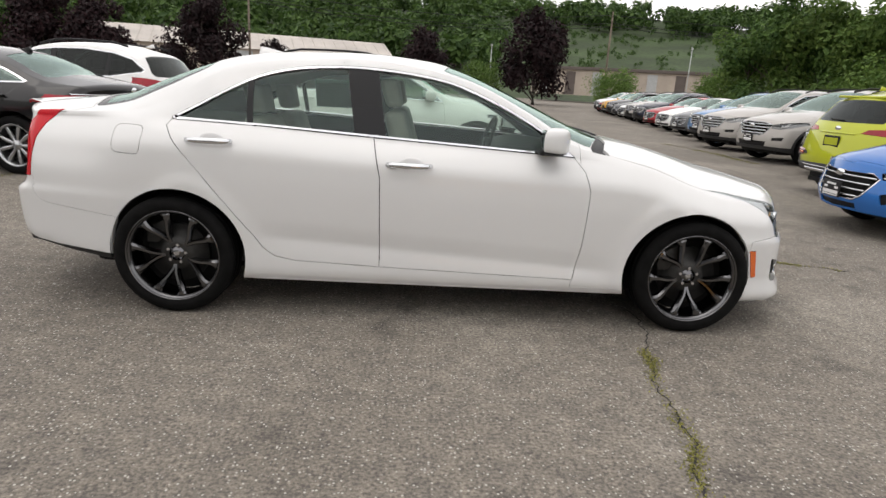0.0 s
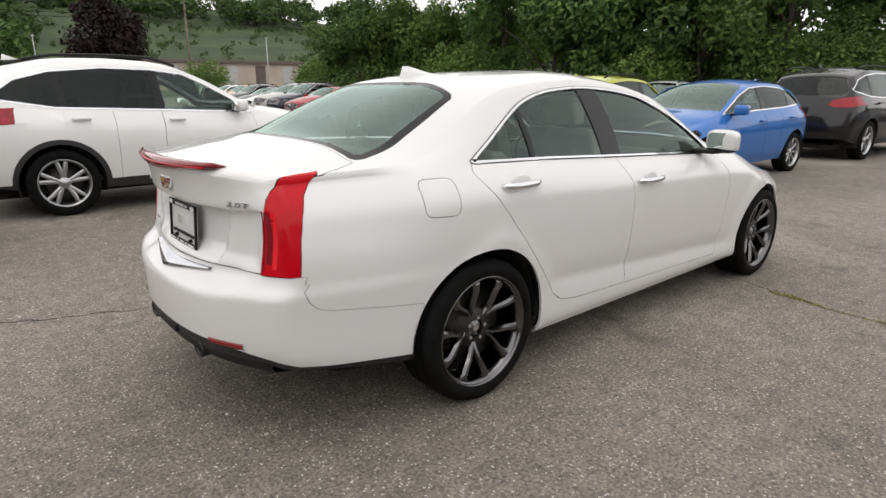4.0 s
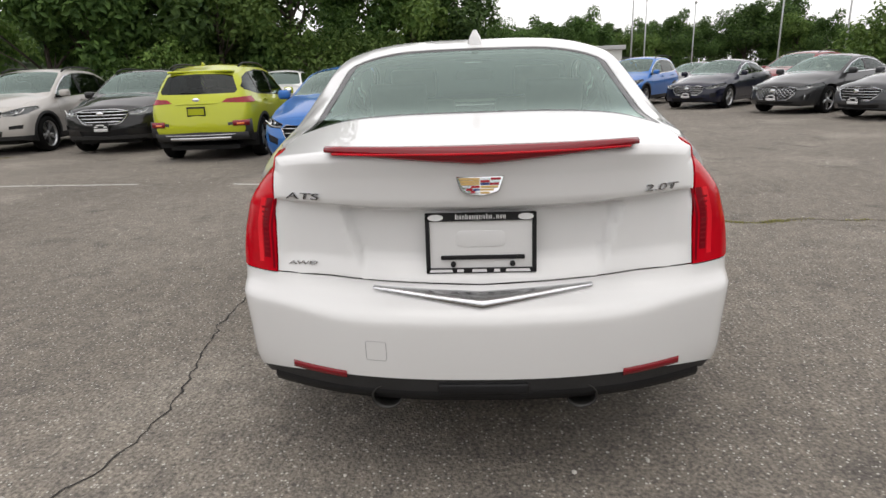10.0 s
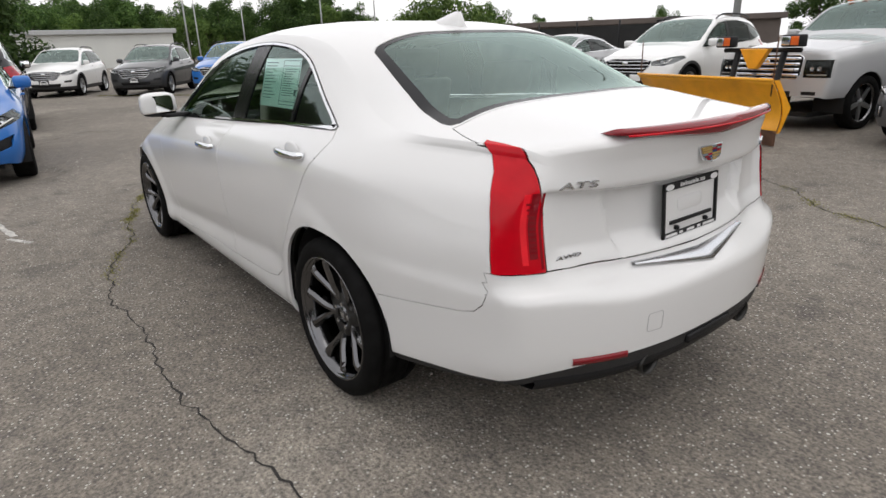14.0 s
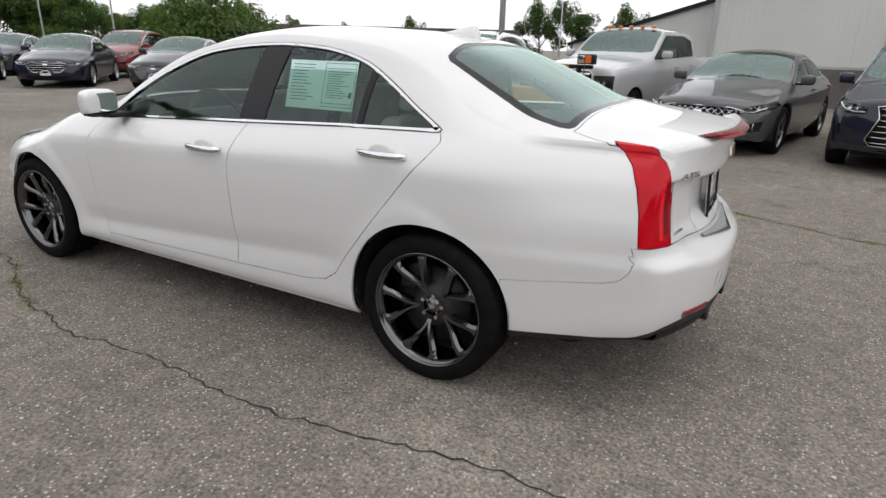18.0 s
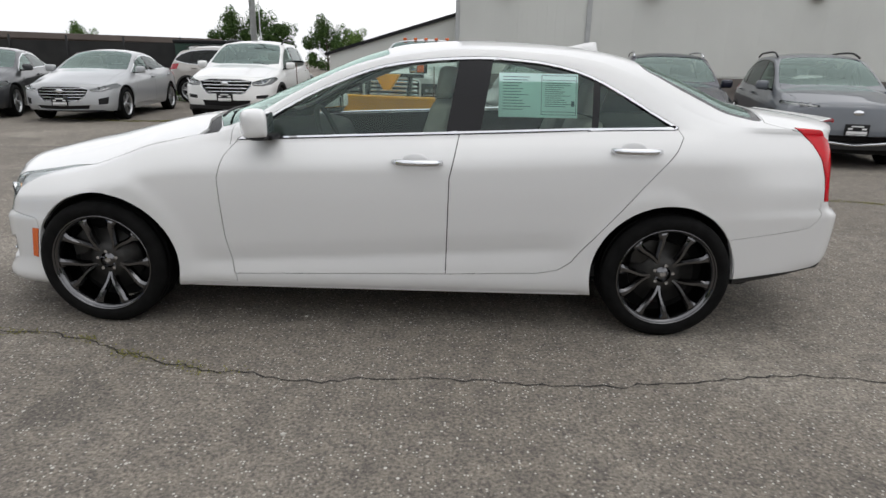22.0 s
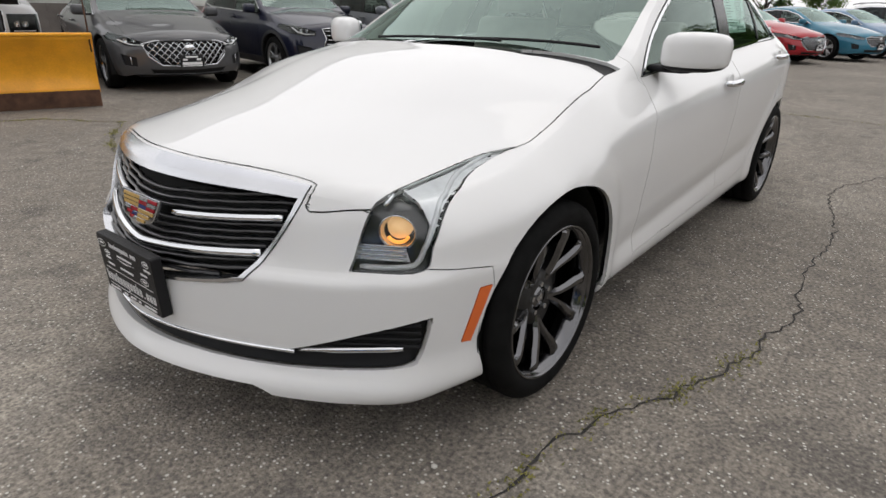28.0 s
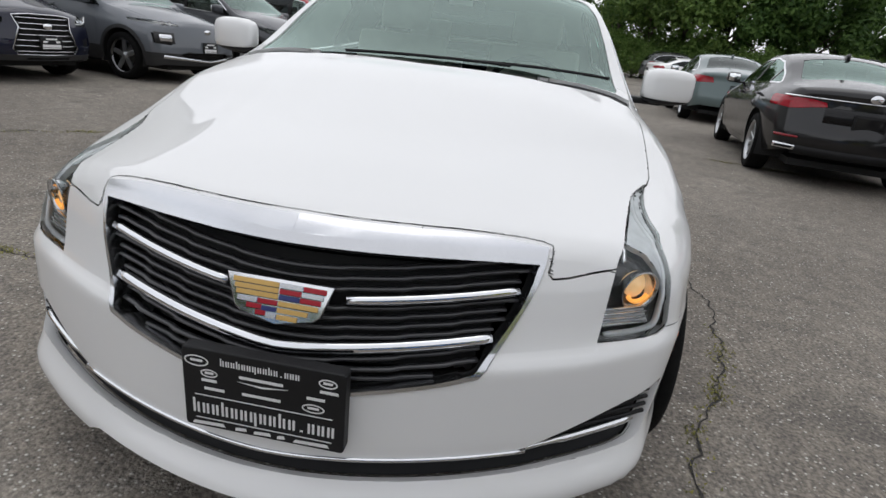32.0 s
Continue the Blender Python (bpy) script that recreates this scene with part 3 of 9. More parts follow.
# ---- the white sedan in the middle ----
class SedanShape(Shape):
    """The sedan's shell: crisp tail corners, flared arches, a valley along the doors, a flat rear window."""

    def section(self, x, n1, n2, n3):
        rc = 0.05 if x > 0 else 0.035
        u = max((x - (self.xf - rc)) / rc, ((self.xr + rc) - x) / rc, 0.0)
        k = rc * (1 - math.sqrt(max(0.0, 1 - min(1.0, u) ** 2)))
        wb, wr = self.wb(x) - k, self.wr(x) - 0.8 * k
        zb, zs, zt = self.zb(x) + 0.3 * k, self.zs(x) - 0.5 * k, self.zt(x) - 0.6 * k
        zr = max(self.zr(x) - 0.5 * k, zs + 0.004)
        zt = max(zt, zr + 0.004)
        valley = 0.385 - 0.06 * x
        along = smooth01(-1.0, -0.8, x) * (1 - smooth01(0.8, 1.0, x))
        out = []
        for i in range(n1 + 1):
            s = i / n1
            z = zb + s * (zs - zb)
            y = wb * self.flank(s) * (1 - 0.065 * smooth01(1.75, 2.25, -x) * smooth01(0.55, 0.95, s))
            y -= 0.013 * along * max(0.0, 1 - abs(z - valley) / (0.10 if z > valley else 0.075)) ** 1.3
            for cx in (1.36, -1.37):
                r = math.hypot(x - cx, z - 0.318)
                y += 0.012 * (1 - smooth01(0.375, 0.455, r))
            out.append((y, z))
        y0 = out[-1][0]
        wr = min(wr, y0 - 0.004)
        for i in range(1, n2 + 1):
            s = i / n2
            swell = 0.018 * math.sin(math.pi * s) * min(1.0, (zr - zs) / 0.25)
            out.append((y0 + (wr - y0) * s + swell, zs + (zr - zs) * s))
        p = self.crown(x)
        for i in range(1, n3 + 1):
            a = 0.5 * math.pi * i / n3
            y = wr * math.cos(a) ** 0.8
            out.append((y if i < n3 else 0.0, zr + (zt - zr) * (1 - (y / wr) ** p)))
        return out

    def bent(self, x, y, z):
        a = abs(y)
        if x > 0.9 and z > self.zr(x) - 0.03:
            # raised middle of the bonnet, with a soft edge on either side
            z += 0.006 * (1 - smooth01(0.39, 0.46, a)) * smooth01(0.9, 1.15, x) * (1 - smooth01(1.95, 2.2, x))
        if x > 0:
            if z < 0.25 and x > 1.9:
                z += 0.030 * (1 - smooth01(0.42, 0.47, a)) * (0.25 - z) / 0.08
            k = smooth01(self.bend[0], self.xf, x)
            zz = z - 0.018 * smooth01(0.55, 0.8, a)
            return (x - k * (self.bow_f[0] * (a / 0.9) ** self.bow_f[1] + self.lean_f(zz)), y, z)
        k = smooth01(-self.bend[1], -self.xr, -x)
        zz = z - (0.045 * smooth01(0.35, 0.74, a) if z < 0.66 else 0.045 * smooth01(0.35, 0.74, a) * (1 - smooth01(0.66, 0.75, z)))
        c = smooth01(0.42, 0.66, a) * smooth01(0.60, 0.65, z)
        dx = self.bow_r[0] * (a / 0.9) ** self.bow_r[1] + (1 - c) * self.lean_r(zz) + c * self.corner(z)
        return (x + k * dx, y, z)

    def relief(self, y, z):
        """How far the lower half of the boot lid stands back, with the plate recess in it."""
        a = abs(y)
        crease = 0.882 + 0.022 * (a / 0.6) ** 2
        foot = 0.662 + 0.036 * a
        if not foot < z < crease or a > 0.622:
            return 0.0
        fall = min(1.0, (crease - z) / 0.010) * min(1.0, (z - foot) / 0.05)
        half = 0.345 + 0.064 * (z - 0.643) / 0.223
        dent = min(1.0, max(0.0, (half - a) / 0.022)) * min(1.0, max(0.0, (crease - 0.010 - z) / 0.012))
        return 0.020 * fall * (1 - smooth01(0.56, 0.62, a)) + 0.034 * dent * min(1.0, (z - foot) / 0.06)

    def back(self, y, z):
        return self.bent(self.xr, y, z)[0] + self.relief(y, z)


HERO = SedanShape(crown=0,
    xr=-2.42, xf=2.23,
    zb=[(-2.42, 0.33), (-2.2, 0.285), (-1.8, 0.245), (-1.0, 0.20), (0.9, 0.20), (1.8, 0.185), (2.23, 0.168)],
    zs=[(-2.42, 0.985), (-2.0, 1.0), (-1.37, 1.015), (-0.35, 0.965), (0.69, 0.92), (1.0, 0.90), (1.4, 0.835), (1.8, 0.765), (2.23, 0.70)],
    zr=[(-2.42, 1.012), (-2.0, 1.028), (-1.85, 1.036), (-1.7, 1.064), (-1.55, 1.108), (-1.42, 1.165), (-1.2, 1.262), (-1.0, 1.318), (-0.78, 1.345), (-0.43, 1.362), (-0.16, 1.338), (0.135, 1.275), (0.43, 1.14), (0.70, 0.985), (0.85, 0.945), (1.2, 0.895), (1.8, 0.79), (2.23, 0.725)],
    zt=[(-2.42, 1.045), (-2.2, 1.075), (-2.0, 1.102), (-1.87, 1.125), (-1.7, 1.188), (-1.5, 1.262), (-1.3, 1.326), (-1.1, 1.370), (-0.82, 1.402), (-0.45, 1.415), (-0.1, 1.392), (0.06, 1.358), (0.5, 1.19), (0.95, 1.012), (1.27, 0.958), (1.72, 0.868), (2.05, 0.80), (2.23, 0.755)],
    wb=[(-2.42, 0.750), (-2.2, 0.806), (-1.9, 0.860), (-1.4, 0.893), (-0.5, 0.893), (0.5, 0.893), (1.4, 0.896), (1.8, 0.897), (2.0, 0.876), (2.23, 0.798)],
    wr=[(-2.42, 0.66), (-2.0, 0.70), (-1.85, 0.705), (-1.7, 0.698), (-1.42, 0.658), (-1.2, 0.628), (-1.0, 0.608), (-0.45, 0.595), (0.0, 0.62), (0.43, 0.685), (0.75, 0.745), (1.2, 0.74), (1.8, 0.68), (2.23, 0.60)],
    flank=[(0, 0.930), (0.03, 0.956), (0.10, 0.968), (0.2, 0.969), (0.35, 0.978), (0.5, 0.99), (0.68, 1.0), (0.80, 0.998), (0.85, 0.990), (0.89, 0.970), (0.94, 0.934), (1.0, 0.88)],
    bow_f=(0.42, 1.75), bow_r=(0.30, 2.4),
    lean_f=[(0.16, 0.0), (0.185, -0.026), (0.205, -0.028), (0.262, 0.0), (0.30, 0.012), (0.34, 0.010), (0.49, 0.012), (0.505, 0.016), (0.53, 0.038), (0.65, 0.078), (0.75, 0.13), (0.85, 0.2)],
    lean_r=[(0.30, 0.035), (0.36, 0.014), (0.42, 0.006), (0.57, 0.0), (0.580, 0.003), (0.592, 0.012), (0.632, 0.078), (0.645, 0.092), (0.66, 0.096), (0.870, 0.106), (0.878, 0.104), (0.892, 0.090), (0.90, 0.088), (0.96, 0.082), (1.02, 0.070), (1.05, 0.070), (1.1, 0.10)])
HERO.corner = curve([(0.60, 0.02), (0.645, 0.045), (0.70, 0.060), (0.90, 0.090), (1.013, 0.132), (1.1, 0.17)])
HERO.crown = curve([(-2.42, 3.0), (-1.9, 4.5), (-1.2, 4.5), (-0.6, 3.2), (0.3, 2.8), (0.9, 2.6), (2.23, 2.4)])

DLO = [(0.70, 0.925), (0.56, 1.03), (0.431, 1.108), (0.25, 1.195), (0.033, 1.274), (-0.2, 1.312), (-0.448, 1.327), (-0.63, 1.321), (-0.80, 1.302), (-0.975, 1.255), (-1.146, 1.168), (-1.26, 1.10), (-1.39, 1.027), (-1.38, 1.015), (-0.9, 1.0), (-0.355, 0.973), (0.2, 0.948)]
DLO = flowing(DLO[:13], 3) + DLO[13:]
DLO_IN = shrink(DLO, 0.016)
DOOR_F = [(0.695, 0.926), (0.745, 0.86), (0.775, 0.76), (0.765, 0.48), (0.735, 0.275), (-0.31, 0.30), (-0.318, 0.78), (-0.365, 0.99), (-0.445, 1.30)]
DOOR_R = [(-0.31, 0.30), (-0.318, 0.78), (-0.365, 0.99), (-0.445, 1.30), (-1.28, 1.05), (-1.385, 1.02), (-1.405, 0.985), (-1.37, 0.93), (-1.25, 0.79), (-0.965, 0.44), (-0.92, 0.375), (-0.86, 0.335), (-0.75, 0.315)]
FUEL = rounded([(-1.515, 0.978), (-1.672, 0.978), (-1.677, 0.842), (-1.525, 0.835)], 0.035, 3)
LAMP_R = [(-2.7, 0.652), (-2.152, 0.683), (-2.138, 0.80), (-2.118, 0.88), (-2.085, 0.95), (-2.042, 0.996), (-1.992, 1.034), (-2.161, 1.014), (-2.7, 1.004)]
LAMP_R_TOP = [(0.50, 1.0), (0.60, 1.010), (0.625, 1.022), (0.655, 1.06), (0.90, 1.10)]
LAMP_R_IN = [(0.618, 0.60), (0.618, 0.66), (0.614, 0.85), (0.618, 1.0), (0.622, 1.08)]
LAMP_F = [(2.3, 0.53), (1.99, 0.537), (1.871, 0.549), (1.84, 0.61), (1.785, 0.678), (1.66, 0.735), (1.41, 0.791)]
LAMP_BLADE = [(1.845, 0.60), (1.80, 0.95)]
LAMP_F_IN = [(0.606, 2.3), (0.612, 1.985), (0.632, 1.915), (0.648, 1.86), (0.662, 1.75), (0.684, 1.60), (0.704, 1.53), (0.765, 1.40)]
BUMP_R = [(-1.66, 0.05), (-1.69, 0.505), (-2.05, 0.545), (-2.10, 0.558), (-2.13, 0.585), (-2.146, 0.62), (-2.152, 0.683), (-2.8, 0.652), (-2.8, 0.05)]
VALANCE = [(-1.60, 0.0), (-1.64, 0.288), (-2.06, 0.322), (-2.16, 0.338), (-2.25, 0.372), (-2.33, 0.392), (-2.36, 0.398), (-2.8, 0.402), (-2.8, 0.0)]
LID_LINE = [(0.0, 0.655), (0.30, 0.665), (0.70, 0.685)]
GRILLE = [(0.0, 0.752), (0.30, 0.745), (0.46, 0.728), (0.482, 0.712), (0.458, 0.625), (0.395, 0.505), (0.365, 0.487), (0.28, 0.47), (0.0, 0.43), (-0.1, 0.6)]
GRILLE_IN = [(0.0, 0.706), (0.30, 0.703), (0.45, 0.696), (0.463, 0.686), (0.441, 0.612), (0.382, 0.512), (0.356, 0.497), (0.27, 0.479), (0.0, 0.440), (-0.1, 0.6)]
INTAKE = [(0.0, 0.303), (0.25, 0.304), (0.45, 0.308), (0.53, 0.325), (0.775, 0.42), (0.787, 0.405), (0.768, 0.31), (0.74, 0.288), (0.55, 0.268), (0.33, 0.264), (0.0, 0.268), (-0.1, 0.28)]
HOOD_LINE = [(0.0, 0.757), (0.30, 0.75), (0.47, 0.733), (0.492, 0.712), (0.50, 0.668), (0.65, 0.685), (1.0, 0.70)]
HOOD = [(-0.1, 2.4), (0.606, 2.4), (0.612, 1.985), (0.632, 1.915), (0.648, 1.86), (0.662, 1.75), (0.684, 1.60), (0.704, 1.53), (0.757, 1.40), (0.757, 1.05), (0.735, 0.90), (0.66, 0.88), (0.45, 0.945), (0.0, 0.985), (-0.1, 0.985)]
COWL = [(0.735, 0.90), (0.66, 0.88), (0.45, 0.945), (0.0, 0.985), (-0.1, 0.985), (-0.1, 0.945), (0.0, 0.945), (0.4, 0.91), (0.70, 0.80), (0.745, 0.80)]
SCREEN = [(-0.1, 0.945), (0.0, 0.945), (0.4, 0.91), (0.69, 0.795), (0.698, 0.76), (0.655, 0.46), (0.615, 0.20), (0.575, 0.02), (0.555, -0.01), (0.3, 0.03), (0.0, 0.045), (-0.1, 0.045)]
REARSCREEN = [(-0.1, -1.215), (0.0, -1.215), (0.30, -1.225), (0.52, -1.265), (0.545, -1.288), (0.628, -1.80), (0.622, -1.835), (0.60, -1.850), (0.3, -1.872), (0.0, -1.880), (-0.1, -1.880)]
REAR_IN = [(-0.1, -1.245), (0.0, -1.245), (0.30, -1.252), (0.495, -1.285), (0.512, -1.305), (0.588, -1.79), (0.578, -1.815), (0.3, -1.838), (0.0, -1.846), (-0.1, -1.846)]
LID = [(-0.1, -1.892), (0.0, -1.892), (0.3, -1.884), (0.60, -1.862), (0.632, -1.852), (0.645, -1.93), (0.652, -1.992), (0.632, -2.10), (0.622, -2.16), (0.622, -2.6), (-0.1, -2.6)]
LAMP_F, HOOD_LINE = flowing(LAMP_F), flowing(HOOD_LINE, 3)
GRILLE, GRILLE_IN, INTAKE = (flowing(p[:-1], 3) + p[-1:] for p in (GRILLE, GRILLE_IN, INTAKE))
HOOD = HOOD[:2] + flowing(HOOD[2:10], 3) + HOOD[10:]
MARKER = [(1.695, 0.478), (1.733, 0.478), (1.772, 0.325), (1.742, 0.32)]
ARCH_F, ARCH_R = ring(1.36, 0.318, 0.356, 48), ring(-1.37, 0.318, 0.356, 48)
BUMP_F = [(2.5, 0.0), (1.60, 0.0), (1.70, 0.53), (1.868, 0.553), (1.96, 0.535), (2.5, 0.52)]
PIL_A, PIL_B = [(-0.285, 0.9), (-0.365, 1.36)], [(-0.445, 0.9), (-0.525, 1.36)]
BAR_A, BAR_B = [(-0.975, 0.9), (-1.005, 1.36)], [(-1.005, 0.9), (-1.035, 1.36)]


def crease_at(drop):
    return [(y, 0.882 + 0.022 * (y / 0.6) ** 2 - drop) for y in np.linspace(0.0, 0.625, 9)]


LID_CREASES = [crease_at(0.0), crease_at(0.010), crease_at(0.022)] + [[(0.345 + 0.064 * (z - 0.643) / 0.223 - d, z) for z in (0.655, 0.76, 0.885)] for d in (0.0, 0.022)]


def lerp_line(line, v):
    """The first coordinate on an open line at the second."""
    for (a, b), (c, d) in zip(line, line[1:]):
        if min(b, d) <= v <= max(b, d):
            return a + (c - a) * (v - b) / (d - b if d != b else 1)
    return line[0][0] if abs(v - line[0][1]) < abs(v - line[-1][1]) else line[-1][0]


def lerp_at(line, u):
    return lerp_line([(b, a) for a, b in line], u)


def hero_region(x, y, z, n):
    s, e, t = (x, z), (y, z), (y, x)
    if y > 0.45 and (inside(s, ARCH_F) or inside(s, ARCH_R)):
        return "arch"
    if y > 0.4 and inside(s, DLO) and x < 0.72:
        if not inside(s, DLO_IN):
            return "chrome"
        if x > lerp_line(PIL_A, z):
            return "glass_f"
        if x > lerp_line(PIL_B, z):
            return "pillar"
        if x > lerp_line(BAR_A, z):
            return "glass_r"
        return "bar" if x > lerp_line(BAR_B, z) else "glass_q"
    if x < -1.85 and y > lerp_line(LAMP_R_IN, z) and inside(s, LAMP_R) and z < lerp_at(LAMP_R_TOP, y):
        return "lamp_r"
    if x > 1.40 and y > lerp_line(LAMP_F_IN, x) and z > lerp_at(LAMP_F, x):
        return "lamp_f" if x > lerp_line(LAMP_BLADE, z) else "lamp_blade"
    if x > 1.7:
        if inside(e, GRILLE):
            return "grille" if inside(e, GRILLE_IN) else "surround"
        if inside(e, INTAKE) and x > 1.86:
            return "intake"
    if y > 0.6 and inside(s, MARKER):
        return "marker"
    if inside(t, COWL) and n.z > 0.3 and z > 0.85:
        return "cowl"
    if x > 0.8 and inside(t, HOOD) and z > lerp_at(HOOD_LINE, y):
        return "hood"
    if inside(t, SCREEN) and n.z > 0.2 and z > 0.9:
        return "screen"
    if inside(t, REARSCREEN) and n.z > 0.2 and z > 1.05:
        return "rearscreen" if inside(t, REAR_IN) else "frit"
    if x < -1.6 and z > lerp_at(LID_LINE, y) and inside(t, LID):
        return "lid"
    if y > 0.5:
        if inside(s, DOOR_F):
            return "door_f"
        if inside(s, DOOR_R):
            return "door_r"
        if inside(s, FUEL):
            return "fuel"
    if inside(s, BUMP_R) or (x < -2.14 and z < 0.68):
        return "valance" if inside(s, VALANCE) else "bumper_r"
    if x > 1.6 and (inside(s, BUMP_F) or (z < 0.75 and x > 1.92)):
        return "bumper_f"
    if x > 0.72 and y > 0.45 and z > 0.23:
        return "fender"
    return "body"


def hero_cuts():
    def flank(c): return c.y > 0.45
    def nose(c): return c.x > 1.35
    def tail(c): return c.x < -1.75
    def above(c): return c.z > 0.72
    cuts = [("side", p, flank, True) for p in (ARCH_F, ARCH_R, DLO, DLO_IN, DOOR_F, DOOR_R, FUEL, MARKER)]
    cuts += [("side", p, flank, False) for p in (PIL_A, PIL_B, BAR_A, BAR_B)]
    cuts += [("side", LAMP_R, lambda c: c.x < -1.85 and c.y > 0.55, True), ("end", LAMP_R_IN, lambda c: c.x < -1.95, False), ("end", LAMP_R_TOP, lambda c: c.x < -1.95, False)]
    cuts += [("side", LAMP_F, lambda c: c.x > 1.38 and c.y > 0.6, False), ("side", LAMP_BLADE, lambda c: c.x > 1.38 and c.y > 0.6, False), ("top", LAMP_F_IN, lambda c: c.x > 1.38 and c.z > 0.5, False)]
    cuts += [("side", BUMP_R, lambda c: c.x < -1.6, True), ("side", VALANCE, lambda c: c.x < -1.6, True), ("side", BUMP_F, lambda c: c.x > 1.55, True)]
    cuts += [("end", p, lambda c: c.x > 1.7, True) for p in (GRILLE, GRILLE_IN, INTAKE)]
    cuts += [("end", HOOD_LINE, nose, False), ("end", LID_LINE, tail, False)]
    cuts += [("top", HOOD, lambda c: c.x > 0.8 and c.z > 0.72, True), ("top", COWL, above, True), ("top", SCREEN, above, True), ("top", REARSCREEN, lambda c: c.z > 1.0, True), ("top", REAR_IN, lambda c: c.z > 1.0, True), ("top", LID, lambda c: c.x < -1.6 and c.z > 0.6, True)]
    return cuts


WHEEL_BLACK = dict(n=5, fork=(-0.30, 0.30), w0=0.015, w1=0.025, belly=0.001, dish=0.045, rim=M_RIM, spoke=M_RIM, tread=True, hub=0.058)
WHEEL_BLACK["in"] = 0.30


def hero_car():
    car = thing("white_sedan", "pearl white four-door sedan with black alloy wheels parked on asphalt", "car")
    bm, g = carve(HERO, (130, 44, 10, 20, 30), hero_cuts(), hero_region, LID_CREASES)
    white = dict(material=M_PEARL, parent=car)
    emit(bm, g["body"], "body", mode="mid", gap=0.0012, **white)
    hood = emit(bm, g["hood"], "hood", mode="mid", gap=0.003, depth=0.02, **white)[0]
    lid = emit(bm, g["lid"], "boot_lid", mode="mid", gap=0.003, depth=0.02, **white)[0]
    emit(bm, g["fender"], "fender", mode="both", gap=0.0015, **white)
    bump_f = emit(bm, g["bumper_f"], "front_bumper", mode="mid", gap=0.0015, depth=0.03, **white)[0]
    bump_r = emit(bm, g["bumper_r"], "rear_bumper", mode="mid", gap=0.0015, depth=0.03, **white)[0]
    valance = emit(bm, g["valance"], "rear_valance", M_CLAD, car, "mid", 0.001, 0.02, "textured black plastic valance", sink=0.006)[0]
    doors = {}
    for key, name, win in (("door_f", "front_door", "glass_f"), ("door_r", "rear_door", "glass_r")):
        doors[key] = emit(bm, g[key], name, M_PEARL, car, "both", 0.0024, 0.015)
        for d, side in zip(doors[key], ("left", "right")):
            emit(bm, g[win], "window", M_SIDEGLASS, d, side, 0.0, 0.0, "tinted side window", sink=0.006)
    for d, side in zip(doors["door_r"], ("left", "right")):
        emit(bm, g["glass_q"], "quarter_window", M_SIDEGLASS, d, side, 0.0, 0.0, "tinted quarter window", sink=0.006)
        emit(bm, g["bar"], "window_bar", M_GLOSSBLACK, d, side, 0.0, 0.01, sink=0.002)
    emit(bm, g["pillar"], "pillar_cover", M_GLOSSBLACK, car, "both", 0.0, 0.01, "gloss black pillar cover", sink=0.002)
    emit(bm, g["chrome"], "window_trim", M_CHROME, car, "both", 0.0035, 0.02, "chrome window surround", sink=-0.003)
    emit(bm, g["fuel"], "fuel_door", M_PEARL, car, "right", 0.002, 0.012)
    emit(bm, g["fuel"], "body_side_patch", M_PEARL, car, "left", -0.004, 0.0, sink=-0.0004)
    emit(bm, g["screen"], "windscreen", M_GLASS, car, "mid", 0.0, 0.0, "green-tinted windscreen", sink=0.004)
    emit(bm, g["rearscreen"], "rear_window", M_GLASS, car, "mid", 0.0, 0.0, "tinted rear window", sink=0.004)
    emit(bm, g["frit"], "rear_window_border", M_GLOSSBLACK, car, "mid", 0.0, 0.0, "black border of the rear window", sink=0.003)
    emit(bm, g["cowl"], "cowl", M_BLACK, car, "mid", 0.0, 0.02, "black plastic cowl", sink=0.012)
    emit(bm, g["marker"], "side_marker", M_AMBER, car, "both", 0.001, 0.01, "orange side marker", sink=-0.002)
    emit(bm, g["surround"], "grille_surround", M_SATIN, car, "mid", 0.001, 0.04, "satin chrome grille surround", sink=-0.004)
    emit(bm, g["intake"], "lower_intake", M_BLACK, bump_f, "mid", 0.0, 0.0, "black lower intake", sink=0.035)
    under_shell(bm, g, ["body", "hood", "lid", "fender", "bumper_f", "bumper_r", "valance", "door_f", "door_r", "fuel", "lamp_r", "marker", "surround"], car, 0.025)
    under_shell(bm, g, ["grille"], car, 0.07)
    emit(bm, [f for f in g["body"] if f.calc_center_median().z > 1.17], "headliner", M_LINER, car, "mid", 0.0, 0.0, "pale fabric headliner", sink=0.034)
    # tail lamps
    for lamp, side in zip(emit(bm, g["lamp_r"], "tail_lamp", M_REDLENS, car, "both", 0.002, 0.03, "tall red tail lamp", sink=-0.003), (1, -1)):
        def lens_strip(name, ys, z0, z1, material, lab, lift):
            bm2 = bmesh.new()
            grid = []
            for z in np.linspace(z0, z1, 16):
                sway = 0.030 * smooth01(0.80, 0.95, z)
                grid.append([bm2.verts.new((HERO.back(y - sway, z) - lift, side * (y - sway), z)) for y in ys])
            for p, q in zip(grid, grid[1:]):
                for k in range(len(ys) - 1):
                    bm2.faces.new((p[k], p[k + 1], q[k + 1], q[k]))
            bmesh.ops.recalc_face_normals(bm2, faces=bm2.faces)
            part(name, bm2, material, lamp, lab)
        lens_strip("light_guide", np.linspace(0.664, 0.680, 3), 0.705, 0.90, M_REDBRIGHT, "bright red upright light strip", 0.0035)
        lens_strip("lens_border", np.linspace(0.624, 0.632, 3), 0.69, 0.90, M_REDDARK, "dark red inner border", 0.0035)
